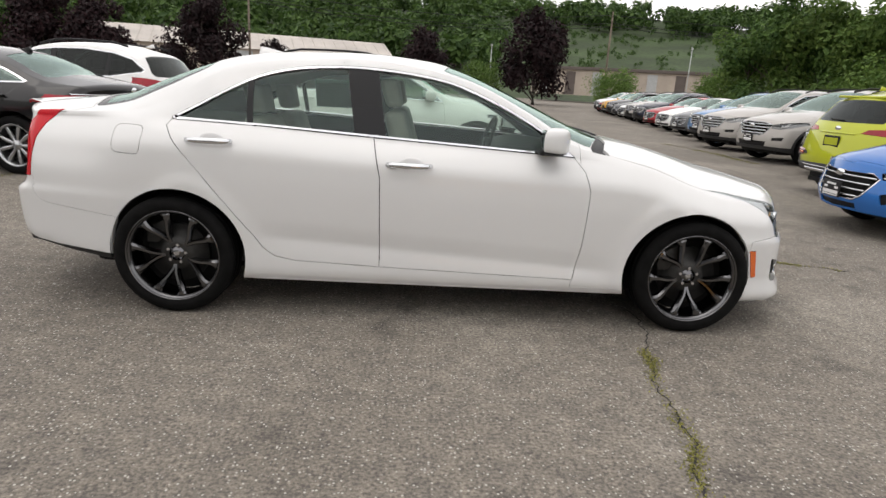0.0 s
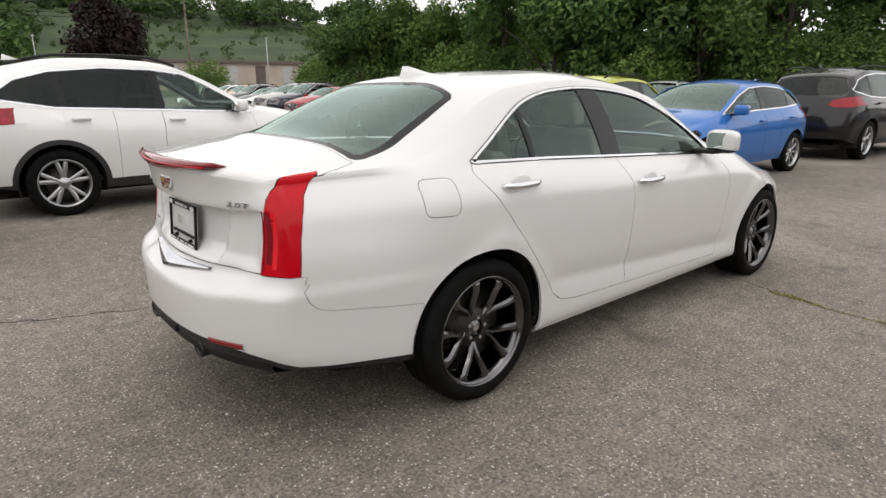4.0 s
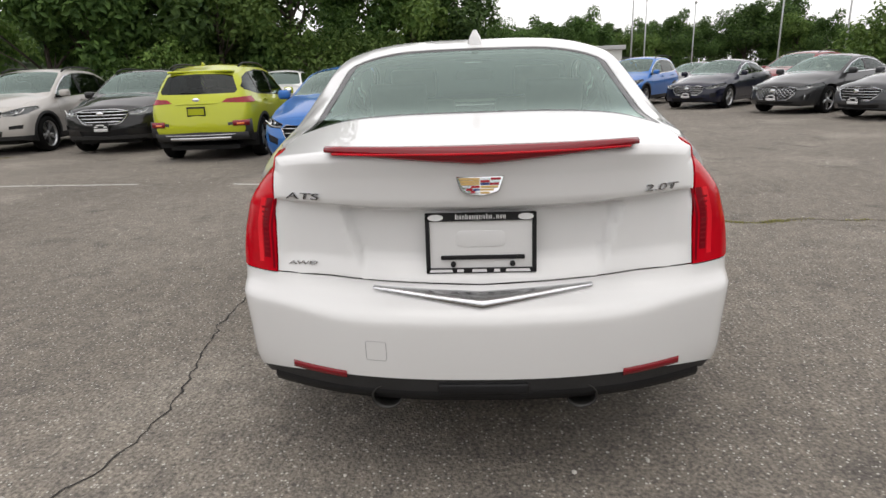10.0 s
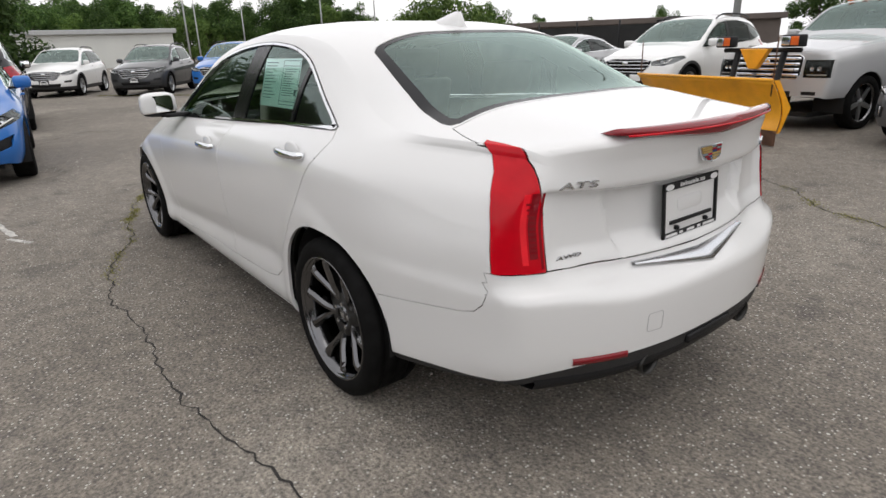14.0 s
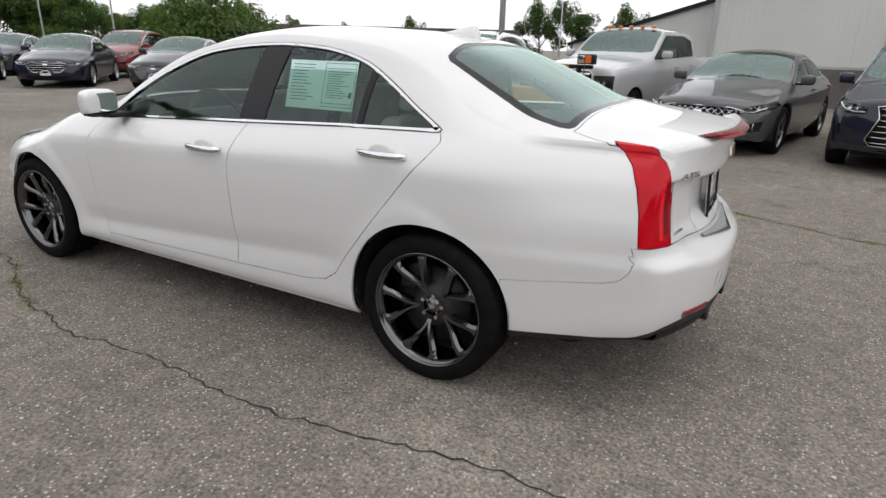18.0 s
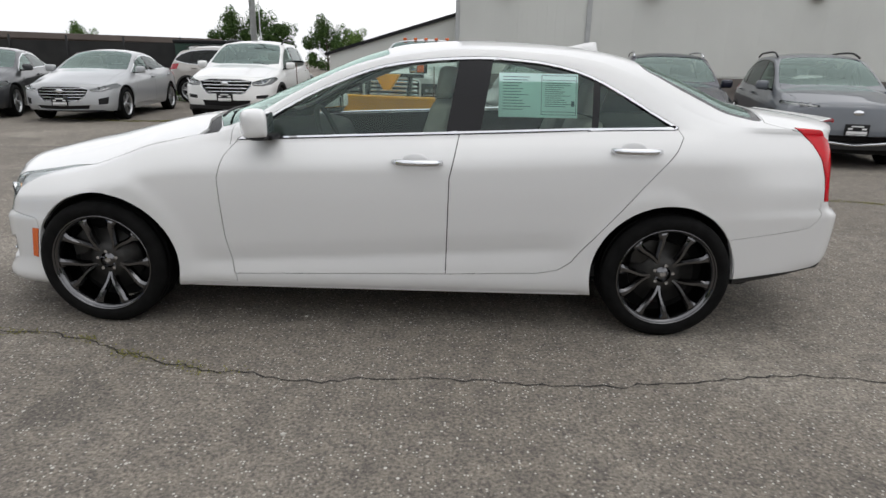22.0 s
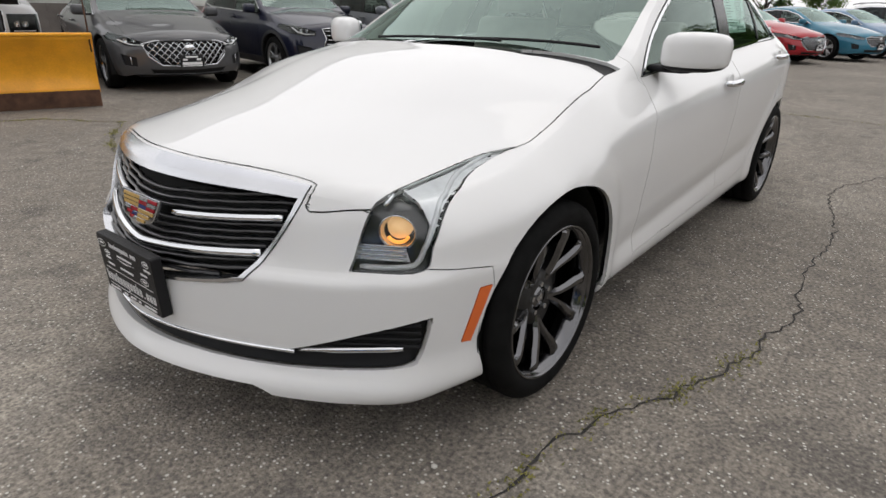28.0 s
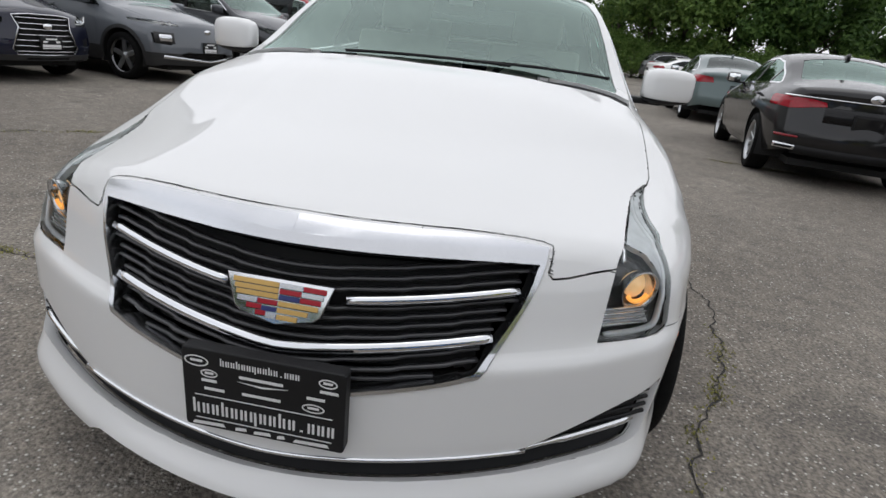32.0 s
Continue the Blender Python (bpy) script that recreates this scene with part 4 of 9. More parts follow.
        lens_strip("lens_centre", np.linspace(0.638, 0.660, 4), 0.72, 0.90, M_REDDARK, "dark red centre band", 0.0035)
        for i in range(10):
            z = 0.735 + 0.0150 * i
            rib = sweep(lambda y: (z, z + 0.006), [side * y for y in np.linspace(0.640, 0.658, 4)], HERO.back, 0.0055, 0.0)
            part("lens_rib", rib, M_RIB, lamp, smooth=False)
    # head lamps: dark housing, projector, lit bulb, chrome light pipe, clear lens
    tree_of = BVHTree.FromBMesh(bm)

    def skin(x, z, side, inset):
        """A point under the shell, found from the side."""
        p, n = tree_of.ray_cast(Vector((x, 2.0, z)), Vector((0, -1, 0)))[:2]
        p = p - n * inset
        return Vector((p.x, side * p.y, p.z))
    for side in (1, -1):
        key = "left" if side > 0 else "right"
        whole = g["lamp_f"] + g["lamp_blade"]
        head = emit(bm, whole, "headlamp", M_LAMPDARK, car, key, -0.004, 0.0, "lit headlamp with dark housing", sink=0.030)[0]
        emit(bm, whole, "lens", M_CLEAR, head, key, 0.002, 0.004, "clear lens", sink=0.0)
        emit(bm, g["lamp_blade"], "running_light", M_RUNLIGHT, head, key, 0.008, 0.012, "pale tapering running light", sink=0.010)
        pipe = [skin(x, z, side, 0.012) for x, z in flowing([(1.50, 0.781), (1.60, 0.759), (1.68, 0.739), (1.765, 0.706), (1.82, 0.660), (1.853, 0.61), (1.876, 0.567), (1.908, 0.553), (1.958, 0.551)], 4)]
        part("light_pipe", tube(bmesh.new(), pipe, [0.004] + [0.0075] * (len(pipe) - 2) + [0.005], 8), M_RUNLIGHT, head, "bright L-shaped light pipe")
        brow = [skin(x, z, side, 0.010) for x, z in flowing([(1.80, 0.742), (1.845, 0.722), (1.89, 0.695)], 4)]
        part("brow", tube(bmesh.new(), brow, [0.006] * (len(brow) - 1) + [0.003], 8), M_CHROME, head, "chrome edge over the projector")
        c = skin(1.888, 0.645, side, 0.024)
        m = Matrix.Translation(c) @ pose(0, 0, 0, 0, 6, side * 30)
        bowl = lathe(bmesh.new(), [(0.047, 0.020), (0.045, 0.022), (0.041, 0.012), (0.036, -0.008), (0.030, -0.012)], 28, "x")
        bmesh.ops.transform(bowl, matrix=m, verts=bowl.verts)
        part("reflector_ring", bowl, M_REFLECT, head, "chrome ring round the bulb")
        eye = lathe(bmesh.new(), [(0.0005, 0.012), (0.014, 0.010), (0.026, 0.0), (0.034, -0.012)], 24, "x")
        bmesh.ops.transform(eye, matrix=m, verts=eye.verts)
        part("bulb", eye, M_BULB, head, "warm lit bulb")
        # added glowing arc stands in for amber light within the projector ring
        arc = tube(bmesh.new(), [m @ Vector((0.014, 0.028 * math.cos(q), 0.028 * math.sin(q))) for q in np.linspace(-2.6, -0.4, 10)], 0.005, 6)
        part("amber_arc", arc, M_AMBERGLOW, head, "amber glow inside the lamp")
        block = bmesh.new()
        grid = [[block.verts.new(skin(x, z, side, 0.016)) for x in np.linspace(1.888, 1.962, 6)] for z in np.linspace(0.566, 0.603, 4)]
        for p, q in zip(grid, grid[1:]):
            for k in range(5):
                block.faces.new((p[k], p[k + 1], q[k + 1], q[k]))
        part("turn_lens", block, M_RUNLIGHT, head, "pale turn-signal lens")
        for i in range(4):
            bar = [skin(x, 0.569 + 0.0105 * i, side, 0.012) for x in np.linspace(1.892 - 0.002 * i, 1.960 - 0.004 * i, 8)]
            part("turn_rib", tube(bmesh.new(), bar, 0.0035, 6), M_REFLECT, head)
    return car, dict(hood=hood, lid=lid, bump_f=bump_f, bump_r=bump_r, valance=valance, doors=doors)


CAR, HP = hero_car()
for wx in (1.388, -1.388):
    for side in (1, -1):
        wheel(CAR, wx, side * 0.775, 0.314, 0.314, 0.236, 0.225, WHEEL_BLACK, side, spin=20 if wx > 0 else 8)


def hero_details():
    """Trim, badges, plates, mirrors, interior and underside of the white sedan."""
    fx, rx = HERO.front, HERO.back
    # wheel wells, floor
    for x in (1.36, -1.37):
        for side in (1, -1):
            well = bmesh.new()
            rows = []
            for y in (0.52, 0.835):
                rows.append([well.verts.new((x + 0.362 * math.cos(a), side * y, 0.318 + 0.362 * math.sin(a))) for a in np.linspace(-0.12, math.pi + 0.12, 28)])
            for i in range(27):
                well.faces.new((rows[0][i], rows[0][i + 1], rows[1][i + 1], rows[1][i]))
            well.faces.new(rows[0])
            part("wheel_arch_liner", well, M_GAP, CAR, "black wheel arch liner")
    part("underbody", prism(rounded([(-1.95, -0.60), (1.6, -0.60), (1.75, 0.0), (1.6, 0.60), (-1.95, 0.60), (-2.05, 0.0)], 0.1), "z", 0.19, 0.26), M_GAP, CAR, "dark underbody", smooth=False)
    # sill line and lower door crease
    for side in (1, -1):
        sill = bmesh.new()
        box(sill, -0.99, 0.965, side * 0.826 - 0.015, side * 0.826 + 0.015, 0.196, 0.240, 0.010, 3)
        part("sill", sill, M_PEARL, CAR)
        for (x0, x1, z) in ((-0.285, -0.055, 0.852), (-1.29, -1.062, 0.924)):
            door = HP["doors"]["door_f" if x0 > -0.5 else "door_r"][0 if side > 0 else 1]
            xs = np.linspace(x0, x1, 9)
            y0 = 0.888 if x0 > -0.5 else 0.874
            h = tube(bmesh.new(), [(x, side * (y0 + 0.032 * math.sin(math.pi * (i / 8)) ** 0.5), z + 0.004 * (x - x0)) for i, x in enumerate(xs)], [0.010, 0.0125, 0.0135, 0.0135, 0.0135, 0.0135, 0.0135, 0.0125, 0.010], 10, flat=1.15)
            part("handle", h, M_CHROME, door, "chrome door handle")
            cup = lathe(bmesh.new(), [(0.0005, 0.0), (0.04, 0.001), (0.052, 0.004), (0.055, 0.008)], 20, "y")
            bmesh.ops.transform(cup, matrix=Matrix.Translation(((x0 + x1) / 2 + 0.01, side * (y0 - 0.004), z + 0.008)) @ Matrix.Diagonal((1.1, -side, 0.62, 1)), verts=cup.verts)
            part("handle_cup", cup, M_PEARL, door)
    # mirrors
    for side in (1, -1):
        mirror = new("wing_mirror")
        mirror.parent = HP["doors"]["door_f"][0 if side > 0 else 1]
        head = bmesh.new()
        prev = None
        for y, w, h, dx in ((0.815, 0.040, 0.040, 0.030), (0.828, 0.062, 0.058, 0.026), (0.86, 0.076, 0.068, 0.018), (0.92, 0.078, 0.070, 0.004), (0.97, 0.072, 0.067, -0.014), (1.002, 0.062, 0.060, -0.028), (1.018, 0.048, 0.048, -0.040), (1.024, 0.026, 0.028, -0.046)):
            loop = []
            for q in np.linspace(0, 2 * math.pi, 32, endpoint=False):
                c, d = math.cos(q), math.sin(q)
                loop.append(head.verts.new((0.550 + dx + w * math.copysign(abs(c) ** 0.6, c) * (1.0 if c > 0 else 0.62), side * y, 1.012 + 0.012 * (y - 0.9) + h * math.copysign(abs(d) ** 0.55, d))))
            if prev:
                for k in range(32):
                    head.faces.new((prev[k], prev[(k + 1) % 32], loop[(k + 1) % 32], loop[k]))
            else:
                head.faces.new(loop)
            prev = loop
        head.faces.new(prev[::-1])
        bmesh.ops.recalc_face_normals(head, faces=head.faces)
        shell = head.copy()
        for piece, keep in ((head, False), (shell, True)):
            bmesh.ops.bisect_plane(piece, geom=piece.verts[:] + piece.edges[:] + piece.faces[:], plane_co=(0.55, side * 0.9, 0.966 if keep else 0.970), plane_no=(0.10, side * 0.06, 1), clear_outer=keep, clear_inner=not keep)
            bmesh.ops.holes_fill(piece, edges=piece.edges[:])
        part("mirror_cap", head, M_PEARL, mirror)
        part("mirror_shell", shell, M_BLACK, mirror, "black lower mirror shell")
        face = prism(rounded([(side * 0.848, 0.972), (side * 0.985, 0.976), (side * 0.978, 1.062), (side * 0.848, 1.066)], 0.025), "x", 0.512, 0.500)
        part("mirror_glass", face, mat("mirror_silver", (0.85, 0.87, 0.88), 0.01, 1.0) if "mirror_silver" not in bpy.data.materials else bpy.data.materials["mirror_silver"], mirror, "reflecting mirror glass", smooth=False)
        arm = bmesh.new()
        box(arm, 0.49, 0.60, min(side * 0.76, side * 0.90), max(side * 0.76, side * 0.90), 0.938, 0.962, 0.008)
        box(arm, 0.51, 0.60, min(side * 0.82, side * 0.92), max(side * 0.82, side * 0.92), 0.940, 0.962, 0.008)
        part("mirror_foot", arm, M_BLACK, mirror, "black mirror foot")
    # antenna fin
    fin = bmesh.new()
    sec = []
    for x, h, w in ((-0.94, 0.004, 0.012), (-1.0, 0.022, 0.03), (-1.06, 0.045, 0.036), (-1.11, 0.063, 0.034), (-1.135, 0.066, 0.028), (-1.145, 0.03, 0.03), (-1.15, 0.0, 0.03)):
        z = HERO.zt(x) - 0.004
        sec.append([fin.verts.new((x, w * c, z + h * s)) for c, s in ((1, 0), (0.75, 0.45), (0.22, 0.97), (-0.22, 0.97), (-0.75, 0.45), (-1, 0))])
    for a, b in zip(sec, sec[1:]):
        for k in range(5):
            fin.faces.new((a[k], a[k + 1], b[k + 1], b[k]))
    bmesh.ops.recalc_face_normals(fin, faces=fin.faces)
    part("antenna_fin", fin, M_PEARL, CAR, "white shark-fin antenna")
    # red spoiler lamp on the boot edge
    sp = bmesh.new()
    rows = []
    for y in np.linspace(-0.425, 0.425, 25):
        k = 1 - (abs(y) / 0.425) ** 1.1
        h = 0.012 + 0.034 * k
        zt = 1.050 + 0.003 * (abs(y) / 0.425) ** 2
        x = rx(y, 1.03)
        rows.append([sp.verts.new(p) for p in ((x + 0.05, y, zt - 0.010), (x + 0.0, y, zt + 0.006), (x - 0.014 - 0.02 * k, y, zt), (x - 0.016 - 0.02 * k, y, zt - h * 0.75), (x - 0.008, y, zt - h), (x + 0.03, y, zt - h))])
    for a, b in zip(rows, rows[1:]):
        for k in range(5):
            f = sp.faces.new((a[k], a[k + 1], b[k + 1], b[k]))
            f.material_index = 1 if k < 1 else 0
    sp.faces.new(rows[0])
    sp.faces.new(rows[-1][::-1])
    bmesh.ops.recalc_face_normals(sp, faces=sp.faces)
    part("spoiler_lamp", sp, [M_REDDARK, M_PEARL], HP["lid"], "dark red brake lamp strip in the spoiler")
    glowing = tube(bmesh.new(), [(rx(y, 1.03) - 0.018 - 0.02 * (1 - (abs(y) / 0.425) ** 1.1), y, 1.042 + 0.003 * (abs(y) / 0.425) ** 2 - 0.006) for y in np.linspace(-0.40, 0.40, 21)], 0.0035, 6)
    part("lamp_line", glowing, M_REDLENS, HP["lid"], "thin red lens line")
    # chrome bar over the bumper
    bar = bmesh.new()
    rows = []
    for y in np.linspace(-0.315, 0.315, 21):
        v = 1 - abs(y) / 0.315
        hi, lo = 0.654 - 0.014 * v, 0.643 - 0.034 * v
        zc, h = (hi + lo) / 2, (hi - lo) / 2
        x = rx(y, zc)
        rows.append([bar.verts.new(p) for p in ((rx(y, hi) + 0.01, y, hi), (rx(y, hi) - 0.012, y, hi - 0.002), (rx(y, zc) - 0.018, y, zc), (rx(y, lo) - 0.012, y, lo + 0.002), (rx(y, lo) + 0.012, y, lo))])
    for a, b in zip(rows, rows[1:]):
        for k in range(4):
            bar.faces.new((a[k], a[k + 1], b[k + 1], b[k]))
    bmesh.ops.recalc_face_normals(bar, faces=bar.faces)
    part("chrome_bar", bar, M_SATIN, HP["bump_r"], "chrome bar under the number plate")
    # square cover over the towing eye
    cover = bmesh.new()
    loop = rounded([(0.275, 0.455), (0.335, 0.455), (0.335, 0.515), (0.275, 0.515)], 0.008, 2)
    tube(cover, [(rx(y, z) - 0.0005, y, z) for y, z in loop], 0.0007, 5, closed=True)
    part("tow_cover_seam", cover, M_LAMPGREY, HP["bump_r"], "thin seam of the towing eye cover")
    # badges at the back
    def rear_text(text, y, z, size, lab, wide=1.3):
        x = rx(y, z)
        slope = math.degrees(math.atan2(rx(y + 0.02, z) - rx(y - 0.02, z), 0.04))
        writing("badge", text, size, Matrix.Translation((x - 0.004, y, z)) @ pose(0, 0, 0, 90, 0, -90 - slope), M_SATIN, HP["lid"], lab, 0.003, shear=0.15, wide=wide)
    rear_text("ATS", 0.515, 0.912, 0.027, "chrome letter badge", 2.5)
    rear_text("2.0T", -0.505, 0.914, 0.026, "chrome engine badge", 2.3)
    rear_text("AWD", 0.535, 0.708, 0.015, "small chrome badge", 2.5)

    def crest(parent, m, s, lab):
        """A chrome crest with rows of coloured enamel blocks."""
        shield = [(-0.5, 0.28), (0.5, 0.28), (0.40, -0.12), (0.34, -0.19), (0.0, -0.30), (-0.34, -0.19), (-0.40, -0.12)]
        e = new("crest")
        e.parent = parent
        e.matrix_local = m @ Matrix.Diagonal((1.05, 0.74, 1, 1))
        tagged(e, lab)
        part("crest_frame", prism([(a * s, b * s) for a, b in shield], "z", -0.006, 0.004, 0.002), M_CHROME, e, smooth=False)
        halves = [(-1, 1, (M_GOLD,), (M_GOLD,), (M_GOLD,)), (1, 1, (M_SATIN, M_CRIMSON), (M_CRIMSON, M_SATIN), (M_NAVY, M_CRIMSON)),
                  (-1, 0, (M_CRIMSON, M_SATIN), (M_NAVY, M_CRIMSON), (M_SATIN, M_CRIMSON)), (1, 0, (M_GOLD,), (M_GOLD,), (M_GOLD,))]
        for sx, upper, *lines in halves:
            for r, line in enumerate(lines):
                top = (0.235 if upper else 0.005) - 0.074 * r
                half = 0.43 - 0.25 * (0.235 - top) - (0.07 * r if not upper else 0)
                for c, tone in enumerate(line):
                    w = half / len(line)
                    x0 = 0.006 + w * c
                    drop = 0 if upper or c else 0.012 * r
                    lo, hi = sorted((sx * x0 * s, sx * (x0 + w - 0.008) * s))
                    part("enamel_block", boxed(lo, hi, (top - 0.060 - drop) * s, (top - drop) * s, 0.0035, 0.0062), tone, e, smooth=False)
                part("enamel_line", boxed(*sorted((sx * 0.006 * s, sx * half * s)), (top - 0.070) * s, (top - 0.062) * s, 0.0035, 0.0060), M_GLOSSBLACK, e, smooth=False)
    crest(HP["lid"], Matrix.Translation((rx(0, 0.945) - 0.008, 0, 0.945)) @ pose(0, 0, 0, 90, 0, -90) @ pose(0, 0, 0, -8), 0.125, "chrome crest badge with coloured blocks")
    # rear number plate frame: blank white panel, black frame, lettering
    px = rx(0, 0.70) - 0.010
    plate = new("plate_holder")
    plate.parent = CAR
    plate.matrix_local = Matrix.Translation((px, 0, 0.772)) @ pose(0, 0, 0, 90, 0, -90) @ pose(0, 0, 0, -4)
    tagged(plate, "empty plate holder with a black dealer frame")
    W, H = 0.158, 0.088
    part("plate_back", boxed(-W + 0.01, W - 0.01, -H + 0.01, H - 0.01, -0.008, -0.002), M_PEARL, plate, smooth=False)
    fr = bmesh.new()
    for x0, x1, y0, y1 in ((-W, W, H - 0.024, H), (-W, W, -H, -H + 0.015), (-W, -W + 0.012, -H, H), (W - 0.012, W, -H, H)):
        box(fr, x0, x1, y0, y1, -0.003, 0.007, 0.002, 1)
    part("plate_frame", fr, M_BLACK, plate, "black plate frame", smooth=False)
    part("plate_bar", boxed(-0.115, 0.125, -0.048, -0.036, -0.002, 0.006, bevel=0.002), M_BLACK, plate, smooth=False)
    part("plate_stamp", prism(rounded([(-0.07, -0.012), (0.07, -0.012), (0.07, 0.035), (-0.07, 0.035)], 0.018), "z", -0.002, 0.0, 0.0012), M_PEARL, plate)
    word_bars("frame_lettering", Matrix.Translation((0, H - 0.012, 0.0075)), 0.021, 0.145, M_WHITE, plate, "small white lettering")
    marks = bmesh.new()
    for cx in (-0.128, 0.128):
        cy = H - 0.013
        prism([(cx + 0.022 * math.cos(a), cy + 0.0095 * math.sin(a)) for a in np.linspace(0, 2 * math.pi, 20, endpoint=False)], "z", 0.007, 0.0082, bm=marks)
    for i, (cx, w) in enumerate(((-0.115, 0.034), (-0.06, 0.010), (-0.005, 0.022), (0.045, 0.009), (0.105, 0.036))):
        prism([(cx - w, -H + 0.004), (cx + w, -H + 0.004), (cx + w * 0.9, -H + 0.012), (cx - w * 0.9, -H + 0.012)], "z", 0.007, 0.0082, bm=marks)
    part("frame_print", marks, M_WHITE, plate, "small white maker marks", smooth=False)
    for sx in (-0.085, 0.085):
        bolt = lathe(bmesh.new(), [(0.0005, 0.012), (0.006, 0.011), (0.008, 0.006), (0.008, -0.002)], 12, "z")
        bmesh.ops.transform(bolt, matrix=Matrix.Translation((sx + 0.005, -0.062, 0)), verts=bolt.verts)
        part("bolt", bolt, M_BLACK, plate)
    # reflectors, exhausts, diffuser
    for side in (1, -1):
        refl = bmesh.new()
        rows = []
        for y in np.linspace(0.40, 0.575, 8):
            z = 0.400 + 0.008 * (y - 0.40) / 0.175
            x = rx(y, z)
            rows.append([refl.verts.new(p) for p in ((x + 0.01, side * y, z + 0.013), (x - 0.005, side * y, z + 0.010), (x - 0.005, side * y, z - 0.010), (x + 0.01, side * y, z - 0.012))])
        for a, b in zip(rows, rows[1:]):
            for k in range(3):
                refl.faces.new((a[k], a[k + 1], b[k + 1], b[k]))
        bmesh.ops.recalc_face_normals(refl, faces=refl.faces)
        part("reflector", refl, M_REDDARK, HP["bump_r"], "red bumper reflector")
        pipe = lathe(bmesh.new(), [(0.030, 0.22), (0.040, 0.0), (0.041, -0.012), (0.037, -0.014), (0.035, 0.0), (0.033, 0.2)], 28, "x")
        bmesh.ops.transform(pipe, matrix=Matrix.Translation((-2.366, side * 0.285, 0.328)) @ Matrix.Diagonal((1, 1.12, 0.95, 1)), verts=pipe.verts)
        part("exhaust_tip", pipe, M_STEEL, CAR, "dark steel exhaust tip")
        # dark disc inside the pipe stands in for the shade of its opening
        inner = lathe(bmesh.new(), [(0.0005, 0.10), (0.034, 0.10)], 20, "x")
        bmesh.ops.transform(inner, matrix=Matrix.Translation((-2.366, side * 0.285, 0.328)), verts=inner.verts)
        part("exhaust_hole", inner, M_GAP, CAR)
    diff = bmesh.new()
    rows = []
    for y in np.linspace(-0.66, 0.66, 27):
        x, k = rx(y, 0.36), 0.05 * (abs(y) / 0.66) ** 3
        rows.append([diff.verts.new(p) for p in ((x + 0.02, y, 0.372), (x + 0.006, y, 0.352 - 0.3 * k), (x + 0.016, y, 0.322 - 0.1 * k), (x + 0.08, y, 0.305), (x + 0.3, y, 0.29))])
    for a, b in zip(rows, rows[1:]):
        for k in range(4):
            diff.faces.new((a[k], a[k + 1], b[k + 1], b[k]))
    box(diff, -2.412, -2.33, -0.13, 0.13, 0.352, 0.384, 0.006)
    part("diffuser", diff, M_BLACK, HP["valance"], "black lower diffuser")
    # grille: dark slats in three bands, chrome bars, crest
    gr = new("grille")
    gr.parent = CAR
    tagged(gr, "black slatted grille with chrome bars")
    def gx(y, z): return fx(y, z) - 0.030
    def edge(z):
        return lerp_line([(0.458, 0.70), (0.463, 0.686), (0.441, 0.612), (0.382, 0.512), (0.356, 0.497), (0.27, 0.479), (0.0, 0.440)], z) - 0.004
    def dip(y): return -0.034 * (1 - min(1, abs(y) / 0.42) ** 1.3)
    def slat(z0, r, material, name, lo=0.0, push=0.0, flat=0.8):
        ys = [y for y in np.linspace(-0.455, 0.455, 47) if abs(y) >= lo and abs(y) < edge(z0 + dip(y))]
        for run in ([y for y in ys if y < 0], [y for y in ys if y > 0]) if lo else (ys,):
            if len(run) > 2:
                part(name, tube(bmesh.new(), [(gx(y, z0 + dip(y)) + push + (0.007 * ((abs(y) * 9) % 1) if material is M_SLAT else 0.0), y, z0 + dip(y)) for y in run], r, 6, flat=flat), material, gr)
    for z0 in (0.697, 0.678, 0.659, 0.624, 0.606, 0.588, 0.570, 0.536, 0.518, 0.500, 0.482):
        slat(z0, 0.0085, M_SLAT, "grille_slat", flat=0.55)
    slat(0.643, 0.0115, M_CHROME, "chrome_bar", lo=0.11, push=0.016, flat=0.9)
    slat(0.556, 0.013, M_CHROME, "chrome_bar", push=0.016, flat=1.0)
    crest(gr, Matrix.Translation((fx(0, 0.60) + 0.006, 0, 0.608)) @ pose(0, 0, 0, 90, 0, 90) @ pose(0, 0, 0, -16), 0.20, "large chrome crest with coloured blocks")
    # chrome line over the lower intake, and fog blades
    line = tube(bmesh.new(), [(fx(y, 0.306) + 0.001, y, 0.306 + 0.004 * abs(y)) for y in np.linspace(-0.5, 0.5, 31)], 0.0055, 6)
    part("chrome_line", line, M_CHROME, HP["bump_f"], "thin chrome line over the intake")
    for side in (1, -1):
        bl = tube(bmesh.new(), [(fx(y, 0.32) - 0.012, side * y, 0.309 + 0.12 * max(0, y - 0.5)) for y in np.linspace(0.50, 0.735, 10)], [0.006] * 3 + [0.009] * 6 + [0.006], 8)
        part("chrome_blade", bl, M_CHROME, HP["bump_f"], "chrome blade in the fog pocket")
        for k in range(4):
            rib = tube(bmesh.new(), [(fx(y, 0.33 + 0.02 * k) - 0.026, side * y, 0.335 + 0.02 * k + 0.03 * (y - 0.6)) for y in np.linspace(0.575 + 0.035 * k, 0.765, 8)], 0.005, 6)
            part("fog_rib", rib, M_BLACK, HP["bump_f"])
    # dealer plate in front
    front = new("plate_holder")
    front.parent = CAR
    front.matrix_local = Matrix.Translation((fx(0, 0.43) + 0.018, 0, 0.432)) @ pose(0, 0, 0, 90, 0, 90) @ pose(0, 0, 0, 3)
    tagged(front, "black dealer plate with white lettering")
